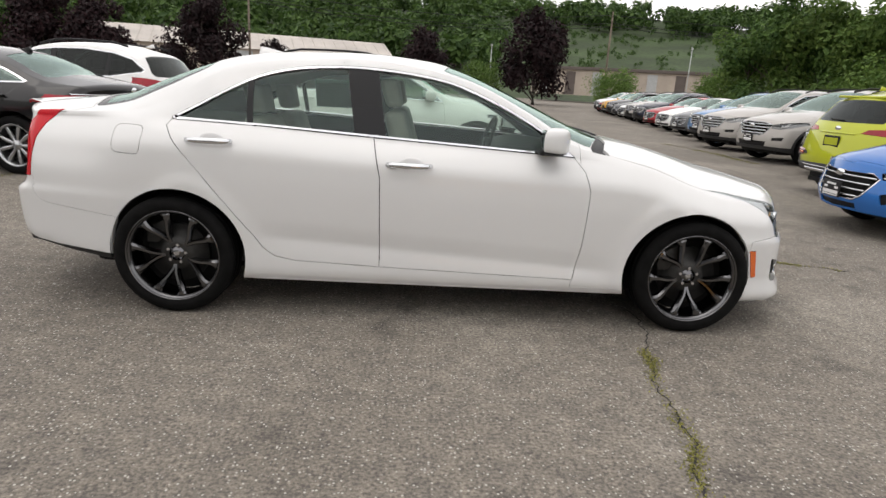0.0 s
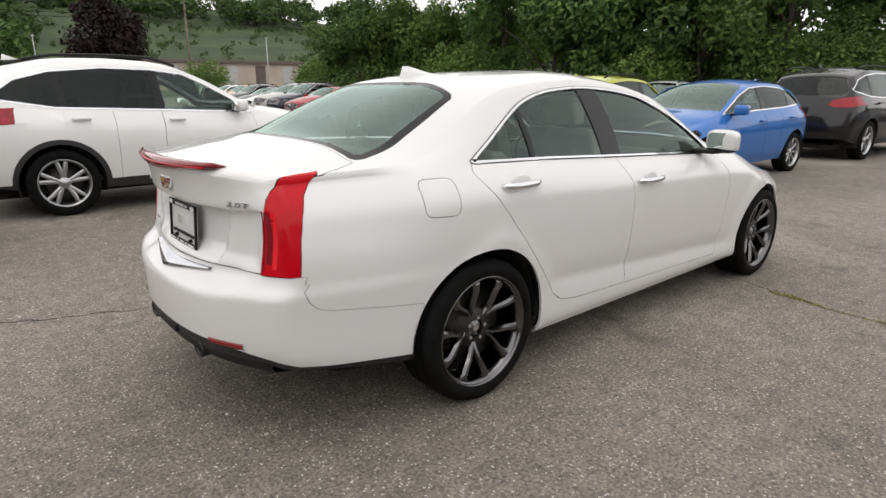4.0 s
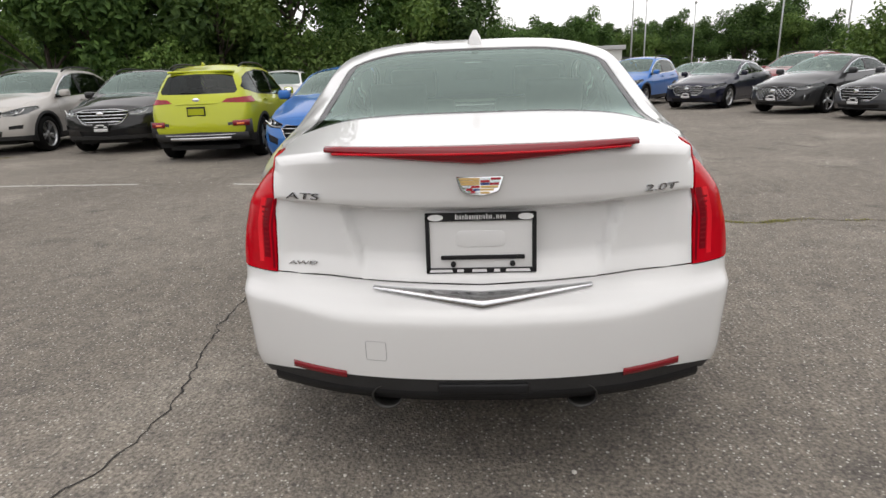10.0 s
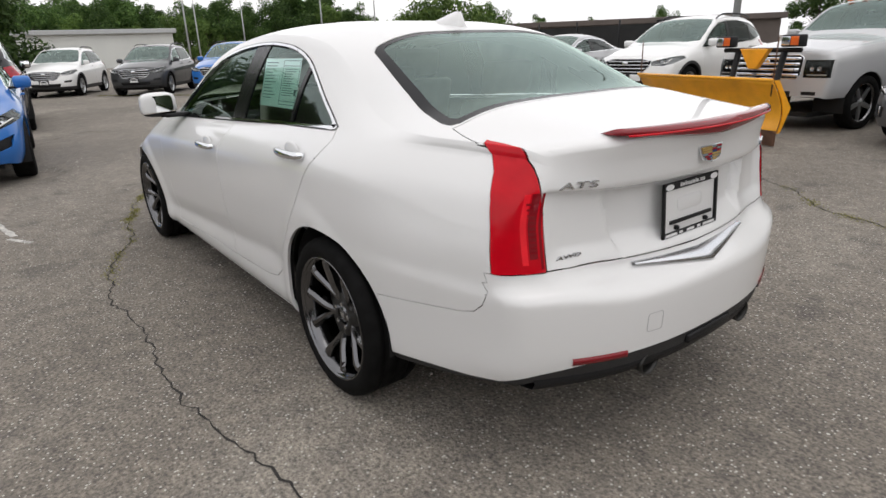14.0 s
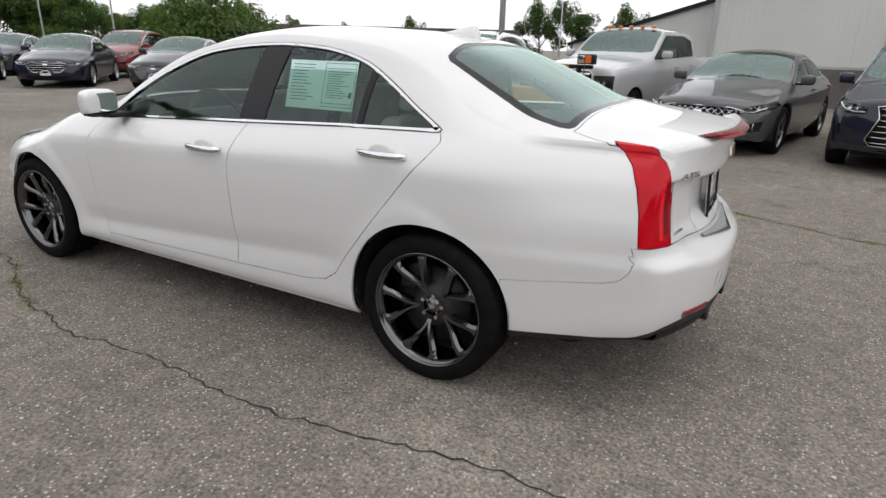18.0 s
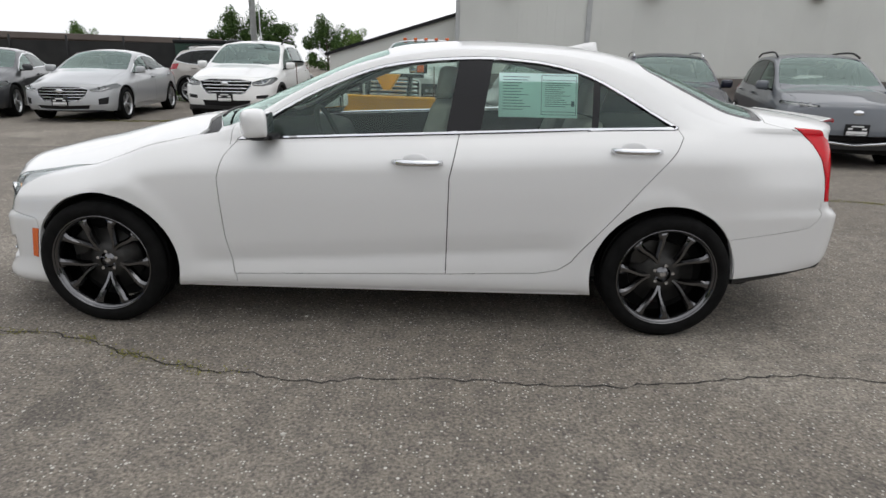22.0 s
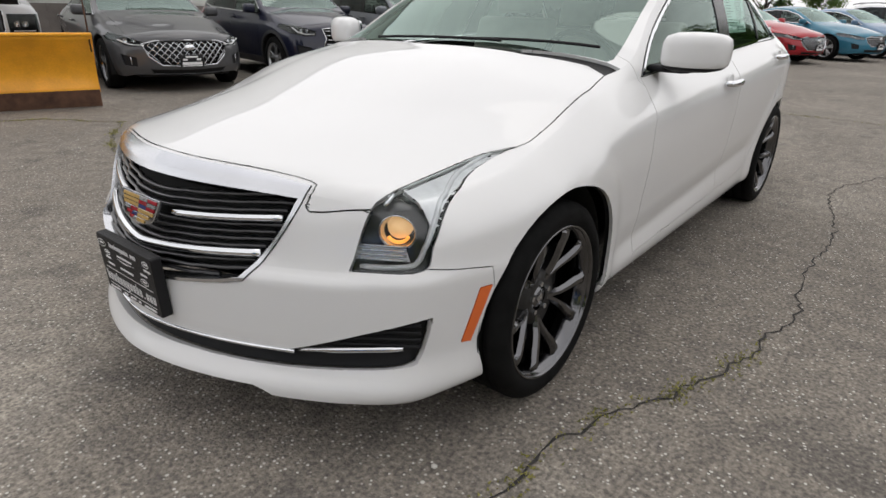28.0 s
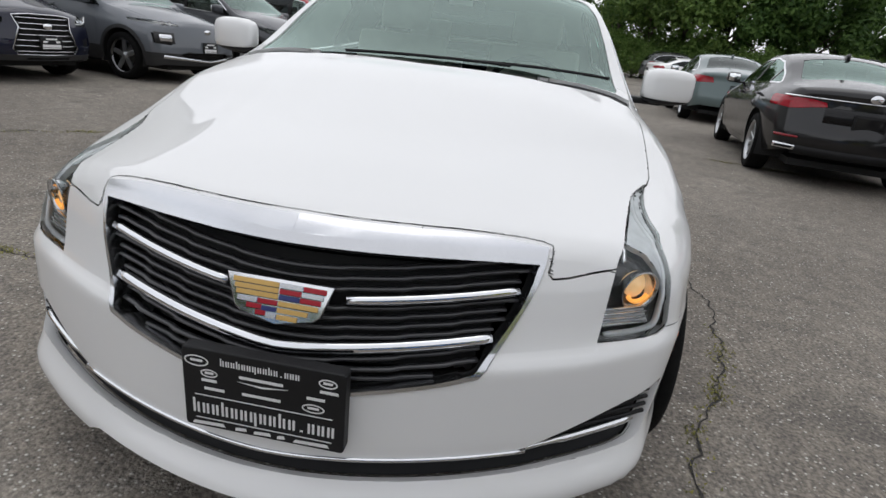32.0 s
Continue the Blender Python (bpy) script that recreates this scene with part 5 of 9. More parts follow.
    part("plate_back", prism(rounded([(-0.158, -0.088), (0.158, -0.088), (0.158, 0.088), (-0.158, 0.088)], 0.008), "z", -0.03, 0.0, 0.003), M_BLACK, front, smooth=False)
    word_bars("lettering", Matrix.Translation((0.0, -0.041, 0.001)), 0.044, 0.285, M_WHITE, front, "large white lettering")
    word_bars("lettering", Matrix.Translation((-0.005, 0.066, 0.001)), 0.022, 0.155, M_WHITE, front, "small white lettering")
    art = bmesh.new()
    def oval(cx, cy, a, b, w=0.003):
        outer = [(cx + a * math.cos(t), cy + b * math.sin(t)) for t in np.linspace(0, 2 * math.pi, 24, endpoint=False)]
        inner = [(cx + (a - w) * math.cos(t), cy + (b - w) * math.sin(t)) for t in np.linspace(0, 2 * math.pi, 24, endpoint=False)]
        o, i = [art.verts.new((*p, 0.0012)) for p in outer], [art.verts.new((*p, 0.0012)) for p in inner]
        for k in range(24):
            art.faces.new((o[k], o[(k + 1) % 24], i[(k + 1) % 24], i[k]))
    def dash(x0, x1, y0, y1): prism([(x0, y0), (x1, y0), (x1, y1), (x0, y1)], "z", 0.0005, 0.0012, bm=art)
    for cx, cy, a, b in ((-0.128, 0.062, 0.024, 0.012), (-0.104, 0.038, 0.017, 0.009), (0.125, 0.064, 0.018, 0.010), (0.098, 0.004, 0.022, 0.010)):
        oval(cx, cy, a, b)
        dash(cx - a * 0.5, cx + a * 0.5, cy - 0.002, cy + 0.003)
    for x0, x1, y in ((-0.045, 0.04, 0.042), (-0.115, -0.075, 0.004), (-0.04, 0.035, 0.006), (0.085, 0.12, 0.026), (-0.12, -0.09, 0.022), (0.11, 0.145, 0.045)):
        dash(x0, x1, y - 0.003, y + 0.003)
    prism([(-0.05, 0.032), (0.0, 0.026), (0.05, 0.034), (0.0, 0.030)], "z", 0.0005, 0.0012, bm=art)
    dash(-0.135, 0.135, -0.014, -0.012)
    dash(-0.135, 0.135, -0.067, -0.065)
    for cx, w in ((-0.11, 0.034), (-0.045, 0.012), (-0.002, 0.018), (0.035, 0.008), (0.095, 0.036)):
        prism([(cx - w, -0.082), (cx + w, -0.080), (cx + w * 0.85, -0.073), (cx - w * 0.85, -0.075)], "z", 0.0005, 0.0012, bm=art)
    part("frame_print", art, M_WHITE, front, "small white maker marks and rules", smooth=False)
    # wipers
    for x0, y0, x1, y1 in ((0.93, -0.30, 0.885, 0.30), (0.90, 0.14, 0.80, 0.66)):
        wp = bmesh.new()
        pts = [(x0 + (x1 - x0) * s, y0 + (y1 - y0) * s) for s in np.linspace(0, 1, 9)]
        tube(wp, [(x, y, HERO.zt(x) - 0.05 * (abs(y) / 0.7) ** 2.4 + 0.006) for x, y in pts], 0.006, 6)
        part("wiper", wp, M_BLACK, CAR, "black wiper blade")
    # price papers inside the rear side window
    paper = new("window_paper")
    paper.parent = CAR
    paper.matrix_local = Matrix.Translation((-0.735, 0.695, 1.155)) @ pose(0, 0, 0, 90 - 17, 0, 180)
    tagged(paper, "two printed price sheets behind the rear side window")
    for x0, x1 in ((-0.185, 0.003), (0.001, 0.19)):
        part("sheet", boxed(-x1, -x0, -0.105, 0.105, -0.001, 0.0), M_PAPER, paper, smooth=False)
    ink = bmesh.new()
    for x0, x1, y0, y1 in ((0.012, 0.178, 0.072, 0.074), (0.012, 0.178, -0.078, -0.076), (0.012, 0.014, -0.09, 0.095), (0.176, 0.178, -0.09, 0.095), (0.012, 0.178, 0.094, 0.096), (0.012, 0.178, -0.092, -0.090), (0.155, 0.17, -0.05, -0.025)):
        box(ink, x0, x1, y0, y1, 0.0002, 0.0008)
    for i in range(12):
        wdt = 0.05 + 0.09 * random.random()
        box(ink, 0.03, 0.03 + wdt, 0.058 - 0.010 * i, 0.0605 - 0.010 * i, 0.0002, 0.0007)
        box(ink, -0.17, -0.17 + wdt, 0.085 - 0.014 * i, 0.088 - 0.014 * i, 0.0002, 0.0007)
    part("print", ink, M_INK, paper, "dark lines of unreadable print", smooth=False)
    # interior
    part("dashboard", prism(rounded([(0.30, 0.55), (0.80, 0.60), (0.92, 0.90), (0.55, 0.935), (0.40, 0.90)], 0.05), "y", -0.70, 0.70, 0.02), M_DASH, CAR, "dark dashboard")
    part("cabin_floor", boxed(-1.7, 0.9, -0.72, 0.72, 0.25, 0.33, bevel=0.02), M_DASH, CAR)
    part("parcel_shelf", boxed(-1.78, -1.15, -0.62, 0.62, 0.93, 0.99, bevel=0.02), M_DASH, CAR, "dark parcel shelf")
    seat_at = ((0.02, 0.36, 0), (0.02, -0.36, 0), (-0.74, 0.36, 0.07), (-0.74, -0.36, 0.07))
    for x, y, drop in seat_at:
        st = bmesh.new()
        box(st, x - 0.20, x + 0.30, y - 0.25, y + 0.25, 0.42, 0.58, 0.06, 3)
        prism(rounded([(x - 0.20, 0.50), (x - 0.06, 0.50), (x - 0.24, 1.10 - drop), (x - 0.35, 1.10 - drop)], 0.04), "y", y - 0.24, y + 0.24, 0.03, bm=st)
        prism(rounded([(x - 0.25, 1.12 - drop), (x - 0.34, 1.12 - drop), (x - 0.38, 1.27 - drop), (x - 0.28, 1.28 - drop)], 0.03), "y", y - 0.13, y + 0.13, 0.03, bm=st)
        part("seat", st, M_SEAT, CAR, "grey leather seat")
    wheelrim = bmesh.new()
    tube(wheelrim, [(0.335 + 0.06 * math.sin(a), 0.36 + 0.185 * math.cos(a), 0.88 + 0.175 * math.sin(a)) for a in np.linspace(0, 2 * math.pi, 28, endpoint=False)], 0.015, 8, closed=True)
    box(wheelrim, 0.32, 0.37, 0.29, 0.43, 0.83, 0.92, 0.02)
    box(wheelrim, 0.33, 0.345, 0.18, 0.54, 0.865, 0.89, 0.005)
    part("steering_wheel", wheelrim, M_DASH, CAR, "dark steering wheel")
    part("rear_mirror", prism(rounded([(-0.12, 1.20), (0.12, 1.20), (0.12, 1.27), (-0.12, 1.27)], 0.025), "x", 0.21, 0.235, 0.006), M_BLACK, CAR, "interior mirror")
    part("screen_sticker", boxed(0.232, 0.238, -0.05, 0.06, 1.245, 1.268), M_WHITE, CAR, "white paper tag at the mirror", smooth=False)


hero_details()


# ---- ground ----
def asphalt():
    m = bpy.data.materials.new("worn_asphalt")
    m.use_nodes = True
    n, l = m.node_tree.nodes, m.node_tree.links
    b = n["Principled BSDF"]
    b.inputs["Roughness"].default_value, b.inputs["Specular IOR Level"].default_value = 0.85, 0.25
    co = n.new("ShaderNodeTexCoord")

    def noise_at(scale, detail=4.0, rough=0.55):
        t = n.new("ShaderNodeTexNoise")
        t.inputs["Scale"].default_value, t.inputs["Detail"].default_value, t.inputs["Roughness"].default_value = scale, detail, rough
        l.new(co.outputs["Object"], t.inputs["Vector"])
        return t.outputs["Fac"]

    def ramp(src, a, b2, lo, hi):
        r = n.new("ShaderNodeMapRange")
        r.inputs["From Min"].default_value, r.inputs["From Max"].default_value, r.inputs["To Min"].default_value, r.inputs["To Max"].default_value = a, b2, lo, hi
        l.new(src, r.inputs["Value"])
        return r.outputs[0]

    def blend(fac, c1, c2, mode="MIX"):
        x = n.new("ShaderNodeMixRGB")
        x.blend_type = mode
        for sock, v in ((x.inputs[0], fac), (x.inputs[1], c1), (x.inputs[2], c2)):
            if isinstance(v, bpy.types.NodeSocket):
                l.new(v, sock)
            elif isinstance(v, tuple):
                sock.default_value = (*v, 1)
            else:
                sock.default_value = v
        return x.outputs[0]
    col = blend(ramp(noise_at(0.35, 5), 0.35, 0.68, 0, 1), (0.148, 0.132, 0.112), (0.208, 0.187, 0.159))
    col = blend(ramp(noise_at(1.3, 6, 0.65), 0.56, 0.74, 0, 0.45), col, (0.285, 0.262, 0.226))
    col = blend(ramp(noise_at(0.55, 3, 0.4), 0.58, 0.72, 0, 0.40), col, (0.33, 0.302, 0.258))
    col = blend(ramp(noise_at(2.1, 5), 0.30, 0.42, 0.55, 0.0), col, (0.075, 0.069, 0.063))
    col = blend(1.0, col, blend(ramp(noise_at(70, 3), 0.3, 0.7, 0, 1), (0.52, 0.52, 0.53), (1.52, 1.52, 1.50)), "MULTIPLY")
    col = blend(1.0, col, blend(ramp(noise_at(9, 5, 0.7), 0.32, 0.68, 0, 1), (0.83, 0.83, 0.86), (1.33, 1.32, 1.30)), "MULTIPLY")
    v = n.new("ShaderNodeTexVoronoi")
    v.inputs["Scale"].default_value = 85
    l.new(co.outputs["Object"], v.inputs["Vector"])
    sep = n.new("ShaderNodeSeparateColor")
    l.new(v.outputs["Color"], sep.inputs[0])
    dark = ramp(sep.outputs[1], 0.70, 0.95, 0.0, 0.42)
    col = blend(dark, col, (0.06, 0.056, 0.052))
    near = ramp(v.outputs["Distance"], 0.25, 0.45, 1.0, 0.0)
    bright = ramp(sep.outputs[0], 0.83, 0.92, 0.0, 0.95)
    both = n.new("ShaderNodeMath")
    both.operation = "MULTIPLY"
    l.new(near, both.inputs[0])
    l.new(bright, both.inputs[1])
    col = blend(both.outputs[0], col, (0.55, 0.53, 0.48))
    v2 = n.new("ShaderNodeTexVoronoi")
    v2.inputs["Scale"].default_value = 22
    l.new(co.outputs["Object"], v2.inputs["Vector"])
    sep2 = n.new("ShaderNodeSeparateColor")
    l.new(v2.outputs["Color"], sep2.inputs[0])
    near2 = ramp(v2.outputs["Distance"], 0.10, 0.17, 1.0, 0.0)
    big = ramp(sep2.outputs[0], 0.93, 0.96, 0.0, 0.8)
    both2 = n.new("ShaderNodeMath")
    both2.operation = "MULTIPLY"
    l.new(near2, both2.inputs[0])
    l.new(big, both2.inputs[1])
    col = blend(both2.outputs[0], col, (0.62, 0.60, 0.55))
    l.new(col, b.inputs["Base Color"])
    h = n.new("ShaderNodeMath")
    h.operation = "ADD"
    l.new(ramp(v.outputs["Distance"], 0.0, 0.6, 1.0, 0.0), h.inputs[0])
    l.new(noise_at(160, 2), h.inputs[1])
    bp = n.new("ShaderNodeBump")
    bp.inputs["Strength"].default_value, bp.inputs["Distance"].default_value = 0.55, 0.006
    l.new(h.outputs[0], bp.inputs["Height"])
    l.new(bp.outputs[0], b.inputs["Normal"])
    return m


def leaf_mat(name, a, b2, rough=0.6):
    """Leaves: every island its own shade, some light through."""
    m = bpy.data.materials.new(name)
    m.use_nodes = True
    n, l = m.node_tree.nodes, m.node_tree.links
    p = n["Principled BSDF"]
    p.inputs["Roughness"].default_value, p.inputs["Specular IOR Level"].default_value = rough, 0.25
    geo = n.new("ShaderNodeNewGeometry")
    info = n.new("ShaderNodeObjectInfo")
    r = n.new("ShaderNodeMixRGB")
    r.inputs[1].default_value, r.inputs[2].default_value = (*a, 1), (*b2, 1)
    l.new(geo.outputs["Random Per Island"], r.inputs[0])
    hs = n.new("ShaderNodeHueSaturation")
    mr = n.new("ShaderNodeMapRange")
    mr.inputs["To Min"].default_value, mr.inputs["To Max"].default_value = 0.75, 1.3
    l.new(info.outputs["Random"], mr.inputs["Value"])
    l.new(mr.outputs[0], hs.inputs["Value"])
    l.new(r.outputs[0], hs.inputs["Color"])
    l.new(hs.outputs[0], p.inputs["Base Color"])
    tr = n.new("ShaderNodeBsdfTranslucent")
    l.new(hs.outputs[0], tr.inputs["Color"])
    mx = n.new("ShaderNodeMixShader")
    mx.inputs[0].default_value = 0.3
    l.new(p.outputs[0], mx.inputs[1])
    l.new(tr.outputs[0], mx.inputs[2])
    l.new(mx.outputs[0], n["Material Output"].inputs["Surface"])
    return m


M_LEAF = leaf_mat("green_leaves", (0.026, 0.062, 0.014), (0.098, 0.170, 0.040))
M_LEAF_LIGHT = leaf_mat("light_green_leaves", (0.055, 0.112, 0.022), (0.155, 0.235, 0.055))
M_LEAF_RED = leaf_mat("dark_red_leaves", (0.010, 0.006, 0.007), (0.032, 0.014, 0.016))
M_MOSS = leaf_mat("moss", (0.11, 0.115, 0.03), (0.27, 0.25, 0.07))
M_BARK = mat("bark", (0.075, 0.060, 0.048), 0.9, spread=0.3, scale=4, bump=0.8, bump_scale=30)
M_GRASS = mat("meadow", (0.035, 0.058, 0.018), 0.95, spread=0.4, scale=0.06, fine=0.3)
M_PANEL = mat("grey_metal_siding", (0.60, 0.61, 0.58), 0.5, 0.0, spread=0.05, scale=0.5)
M_BLOCK = mat("brown_block", (0.13, 0.115, 0.105), 0.9, spread=0.2, scale=3, bump=0.4, bump_scale=60)
M_BROWN = mat("brown_wall", (0.115, 0.095, 0.085), 0.9, spread=0.12, scale=0.8, bump=0.3, bump_scale=30)
M_BEIGE = mat("beige_wall", (0.42, 0.36, 0.30), 0.85, spread=0.1, scale=0.7)
M_ROOF = mat("pale_metal_roof", (0.46, 0.42, 0.38), 0.6, spread=0.15, scale=0.25, fine=0.08)
M_POLE = mat("grey_pole", (0.42, 0.43, 0.43), 0.5, 0.3, spread=0.1)
M_WOODPOLE = mat("wooden_pole", (0.16, 0.13, 0.10), 0.9, spread=0.2, scale=5)
M_YELLOW = mat("yellow_plow_paint", (0.86, 0.38, 0.014), 0.45, spread=0.12, scale=4, coat=0.2, fine=0.05)
M_RUST = mat("rusty_steel", (0.10, 0.05, 0.03), 0.8, 0.3, spread=0.4, scale=9, bump=0.3, bump_scale=80)
M_SIGNGREEN = mat("dark_green_panel", (0.02, 0.05, 0.035), 0.6, spread=0.15)
M_FENCE = mat("black_fence_cloth", (0.022, 0.022, 0.022), 0.9, spread=0.25, scale=2)
M_LINE = mat("worn_line_paint", (0.42, 0.41, 0.38), 0.8, spread=0.4, scale=14, fine=0.3)
M_CRACK = mat("dark_crack", (0.028, 0.026, 0.024), 0.95, spread=0.4, scale=30)

bm = bmesh.new()
bmesh.ops.create_grid(bm, x_segments=20, y_segments=20, size=600)
tagged(part("ground", bm, asphalt(), smooth=False), "worn grey-brown asphalt with pale grit", "asphalt", kind="structure")


# ---- cracks and moss ----
def wander(pts, step=0.035, amp=0.02, seed=1):
    rnd = random.Random(seed)
    out, drift = [], 0.0
    for (x0, y0), (x1, y1) in zip(pts, pts[1:]):
        L = math.hypot(x1 - x0, y1 - y0)
        k = max(1, int(L / step))
        for i in range(k):
            s = i / k
            drift = 0.8 * drift + rnd.uniform(-amp, amp)
            out.append((x0 + (x1 - x0) * s - (y1 - y0) / L * drift, y0 + (y1 - y0) * s + (x1 - x0) / L * drift))
    out.append(pts[-1])
    return out


def crack(pts, width, seed, moss=(), tuft=0.022, per=55):
    line = wander(pts, seed=seed)
    rnd = random.Random(seed + 50)
    bm = bmesh.new()
    prev = None
    for i, (x, y) in enumerate(line):
        a, b = line[max(0, i - 1)], line[min(len(line) - 1, i + 1)]
        d = Vector((b[0] - a[0], b[1] - a[1])).normalized()
        w0, w1 = width * rnd.uniform(0.15, 1.2) / 2, width * rnd.uniform(0.15, 1.2) / 2
        row = (bm.verts.new((x - d.y * w0, y + d.x * w0, 0.0025)), bm.verts.new((x + d.y * w1, y - d.x * w1, 0.0025)))
        if prev:
            bm.faces.new((prev[0], prev[1], row[1], row[0]))
        prev = row
    tagged(part("asphalt_crack", bm, M_CRACK, smooth=False), "dark winding crack in the asphalt", "crack", kind="structure")
    if moss:
        bm = bmesh.new()
        for i, (x, y) in enumerate(line):
            f = i / len(line)
            k = 0.0
            for lo, hi, dens in moss:
                if lo <= f <= hi:
                    k = dens * (0.06 + 1.3 * max(0, noise.noise((x * 4, y * 4, seed)) + 0.12))
            for _ in range(int(per * k)):
                px, py = x + rnd.gauss(0, tuft), y + rnd.gauss(0, tuft)
                a, h, w = rnd.uniform(0, 6.28), rnd.uniform(0.003, 0.010), rnd.uniform(0.002, 0.006)
                dx, dy = math.cos(a), math.sin(a)
                ln = rnd.uniform(0.003, 0.014)
                v = [bm.verts.new(q) for q in ((px - dy * w, py + dx * w, 0.001), (px + dy * w, py - dx * w, 0.001), (px + dx * ln, py + dy * ln, h))]
                bm.faces.new(v)
        tagged(part("moss", bm, M_MOSS, smooth=False), "yellow-green moss growing in a crack", "moss", kind="stuff")


crack([(3.4, 0.5), (2.62, 0.82), (2.15, 0.95), (1.63, 1.06), (1.2, 1.2), (0.97, 1.28), (0.48, 1.39), (-0.13, 1.385), (-0.59, 1.37), (-1.0, 1.385), (-1.3, 1.34), (-1.52, 1.29), (-1.94, 1.22), (-2.2, 1.27), (-2.46, 1.36), (-2.9, 1.55), (-3.6, 1.62)], 0.011, 3, ((0.02, 0.42, 1.3), (0.10, 0.27, 1.8)))
crack([(1.17, -0.55), (1.14, -0.98), (1.06, -1.3), (1.0, -1.62), (0.93, -2.0), (0.9, -2.31), (0.97, -2.7), (0.82, -3.4), (0.6, -4.0), (0.2, -4.6), (0.7, -5.3), (1.4, -5.6)], 0.010, 5, ((0.10, 0.35, 1.6), (0.35, 1.0, 1.0)), tuft=0.02)
crack([(-0.6, -4.1), (-1.14, -3.7), (-1.62, -3.18), (-2.17, -2.95), (-2.6, -2.75), (-3.05, -2.6), (-3.7, -2.48), (-4.6, -2.5), (-6.0, -2.2)], 0.014, 7, ((0.1, 0.95, 1.0),), tuft=0.035)
crack([(-5.66, -0.6), (-5.8, 0.6), (-5.75, 1.5), (-5.3, 2.3), (-4.9, 2.84), (-4.7, 4.0), (-4.62, 5.3), (-4.6, 6.2)], 0.012, 9, ((0.0, 1.0, 0.6),), tuft=0.045)
crack([(5.0, -7.6), (3.85, -7.32), (2.5, -6.62), (1.6, -6.2)], 0.012, 11, ((0.0, 1.0, 2.0),), tuft=0.06)
crack([(8.6, -9.5), (7.4, -9.1), (6.6, -8.9), (5.6, -9.2)], 0.012, 12, ((0.0, 1.0, 2.6),), tuft=0.09, per=90)
crack([(7.0, 13.5), (7.3, 11.3), (7.2, 9.0)], 0.012, 13, ((0.0, 1.0, 2.0),), tuft=0.09)
crack([(21.0, -1.8), (18.2, -3.6), (16.0, -5.2)], 0.012, 15, ((0.0, 1.0, 2.6),), tuft=0.12, per=90)
crack([(-8.9, -2.6), (-7.5, -3.3), (-6.6, -3.9)], 0.012, 16, ((0.0, 1.0, 2.0),), tuft=0.07)
for (x0, y0), (x1, y1), w in (((3.82, 7.35), (3.62, 4.45), 0.09), ((3.45, 3.1), (3.28, 2.3), 0.09), ((3.05, 1.9), (2.2, 1.75), 0.06), ((2.14, 1.79), (1.90, 1.66), 0.05), ((12.6, -15.0), (10.0, -11.0), 0.09)):
    d = Vector((x1 - x0, y1 - y0)).normalized()
    bm = bmesh.new()
    k = 14
    rnd = random.Random(int(100 * x0))
    rows = []
    for i in range(k + 1):
        s = i / k
        a, b = w * rnd.uniform(0.25, 0.55), w * rnd.uniform(0.25, 0.55)
        x, y = x0 + (x1 - x0) * s, y0 + (y1 - y0) * s
        rows.append((bm.verts.new((x - d.y * a, y + d.x * a, 0.002)), bm.verts.new((x + d.y * b, y - d.x * b, 0.002))))
    for p, q in zip(rows, rows[1:]):
        bm.faces.new((p[0], p[1], q[1], q[0]))
    tagged(part("parking_line", bm, M_LINE, smooth=False), "faded white parking line", "marking", kind="structure")
bm = bmesh.new()
rnd = random.Random(4)
for i in range(420):
    x, y = rnd.uniform(-7, 7), rnd.uniform(-6, 6)
    r = rnd.uniform(0.004, 0.011)
    bmesh.ops.create_icosphere(bm, subdivisions=1, radius=r, matrix=Matrix.Translation((x, y, r * 0.4)) @ Matrix.Diagonal((1, rnd.uniform(0.6, 1.2), 0.6, 1)))
tagged(part("pebbles", bm, mat("pale_pebble", (0.48, 0.46, 0.42), 0.8, spread=0.3, scale=3)), "small pale pebbles strewn on the asphalt", "pebbles", kind="stuff")


# ---- trees ----
def crown_mesh(bm, centres, count, size, seed):
    """Leaves in uneven clumps: bent quads round many centres."""
    rnd = random.Random(seed)
    vs, fs = [], []
    for k in range(count):
        cx, cy, cz, r = centres[rnd.randrange(len(centres))]
        while True:
            d = Vector((rnd.uniform(-1, 1), rnd.uniform(-1, 1), rnd.uniform(-1, 1)))
            if 0.1 < d.length < 1:
                break
        d = d.normalized() * (0.55 + 0.45 * rnd.random() ** 0.5)
        p = Vector((cx, cy, cz)) + d * r * rnd.uniform(0.75, 1.12)
        n = (d + Vector((rnd.uniform(-0.8, 0.8), rnd.uniform(-0.8, 0.8), rnd.uniform(-0.2, 0.9)))).normalized()
        u = n.orthogonal().normalized()
        u = Matrix.Rotation(rnd.uniform(0, 6.28), 3, n) @ u
        w = n.cross(u)
        s = size * rnd.uniform(0.6, 1.3)
        i = len(vs)
        vs += [p - u * s, p - w * s * 0.45 + n * s * 0.12, p + u * s, p + w * s * 0.45 + n * s * 0.12]
        fs.append((i, i + 1, i + 2, i + 3))
    return vs, fs


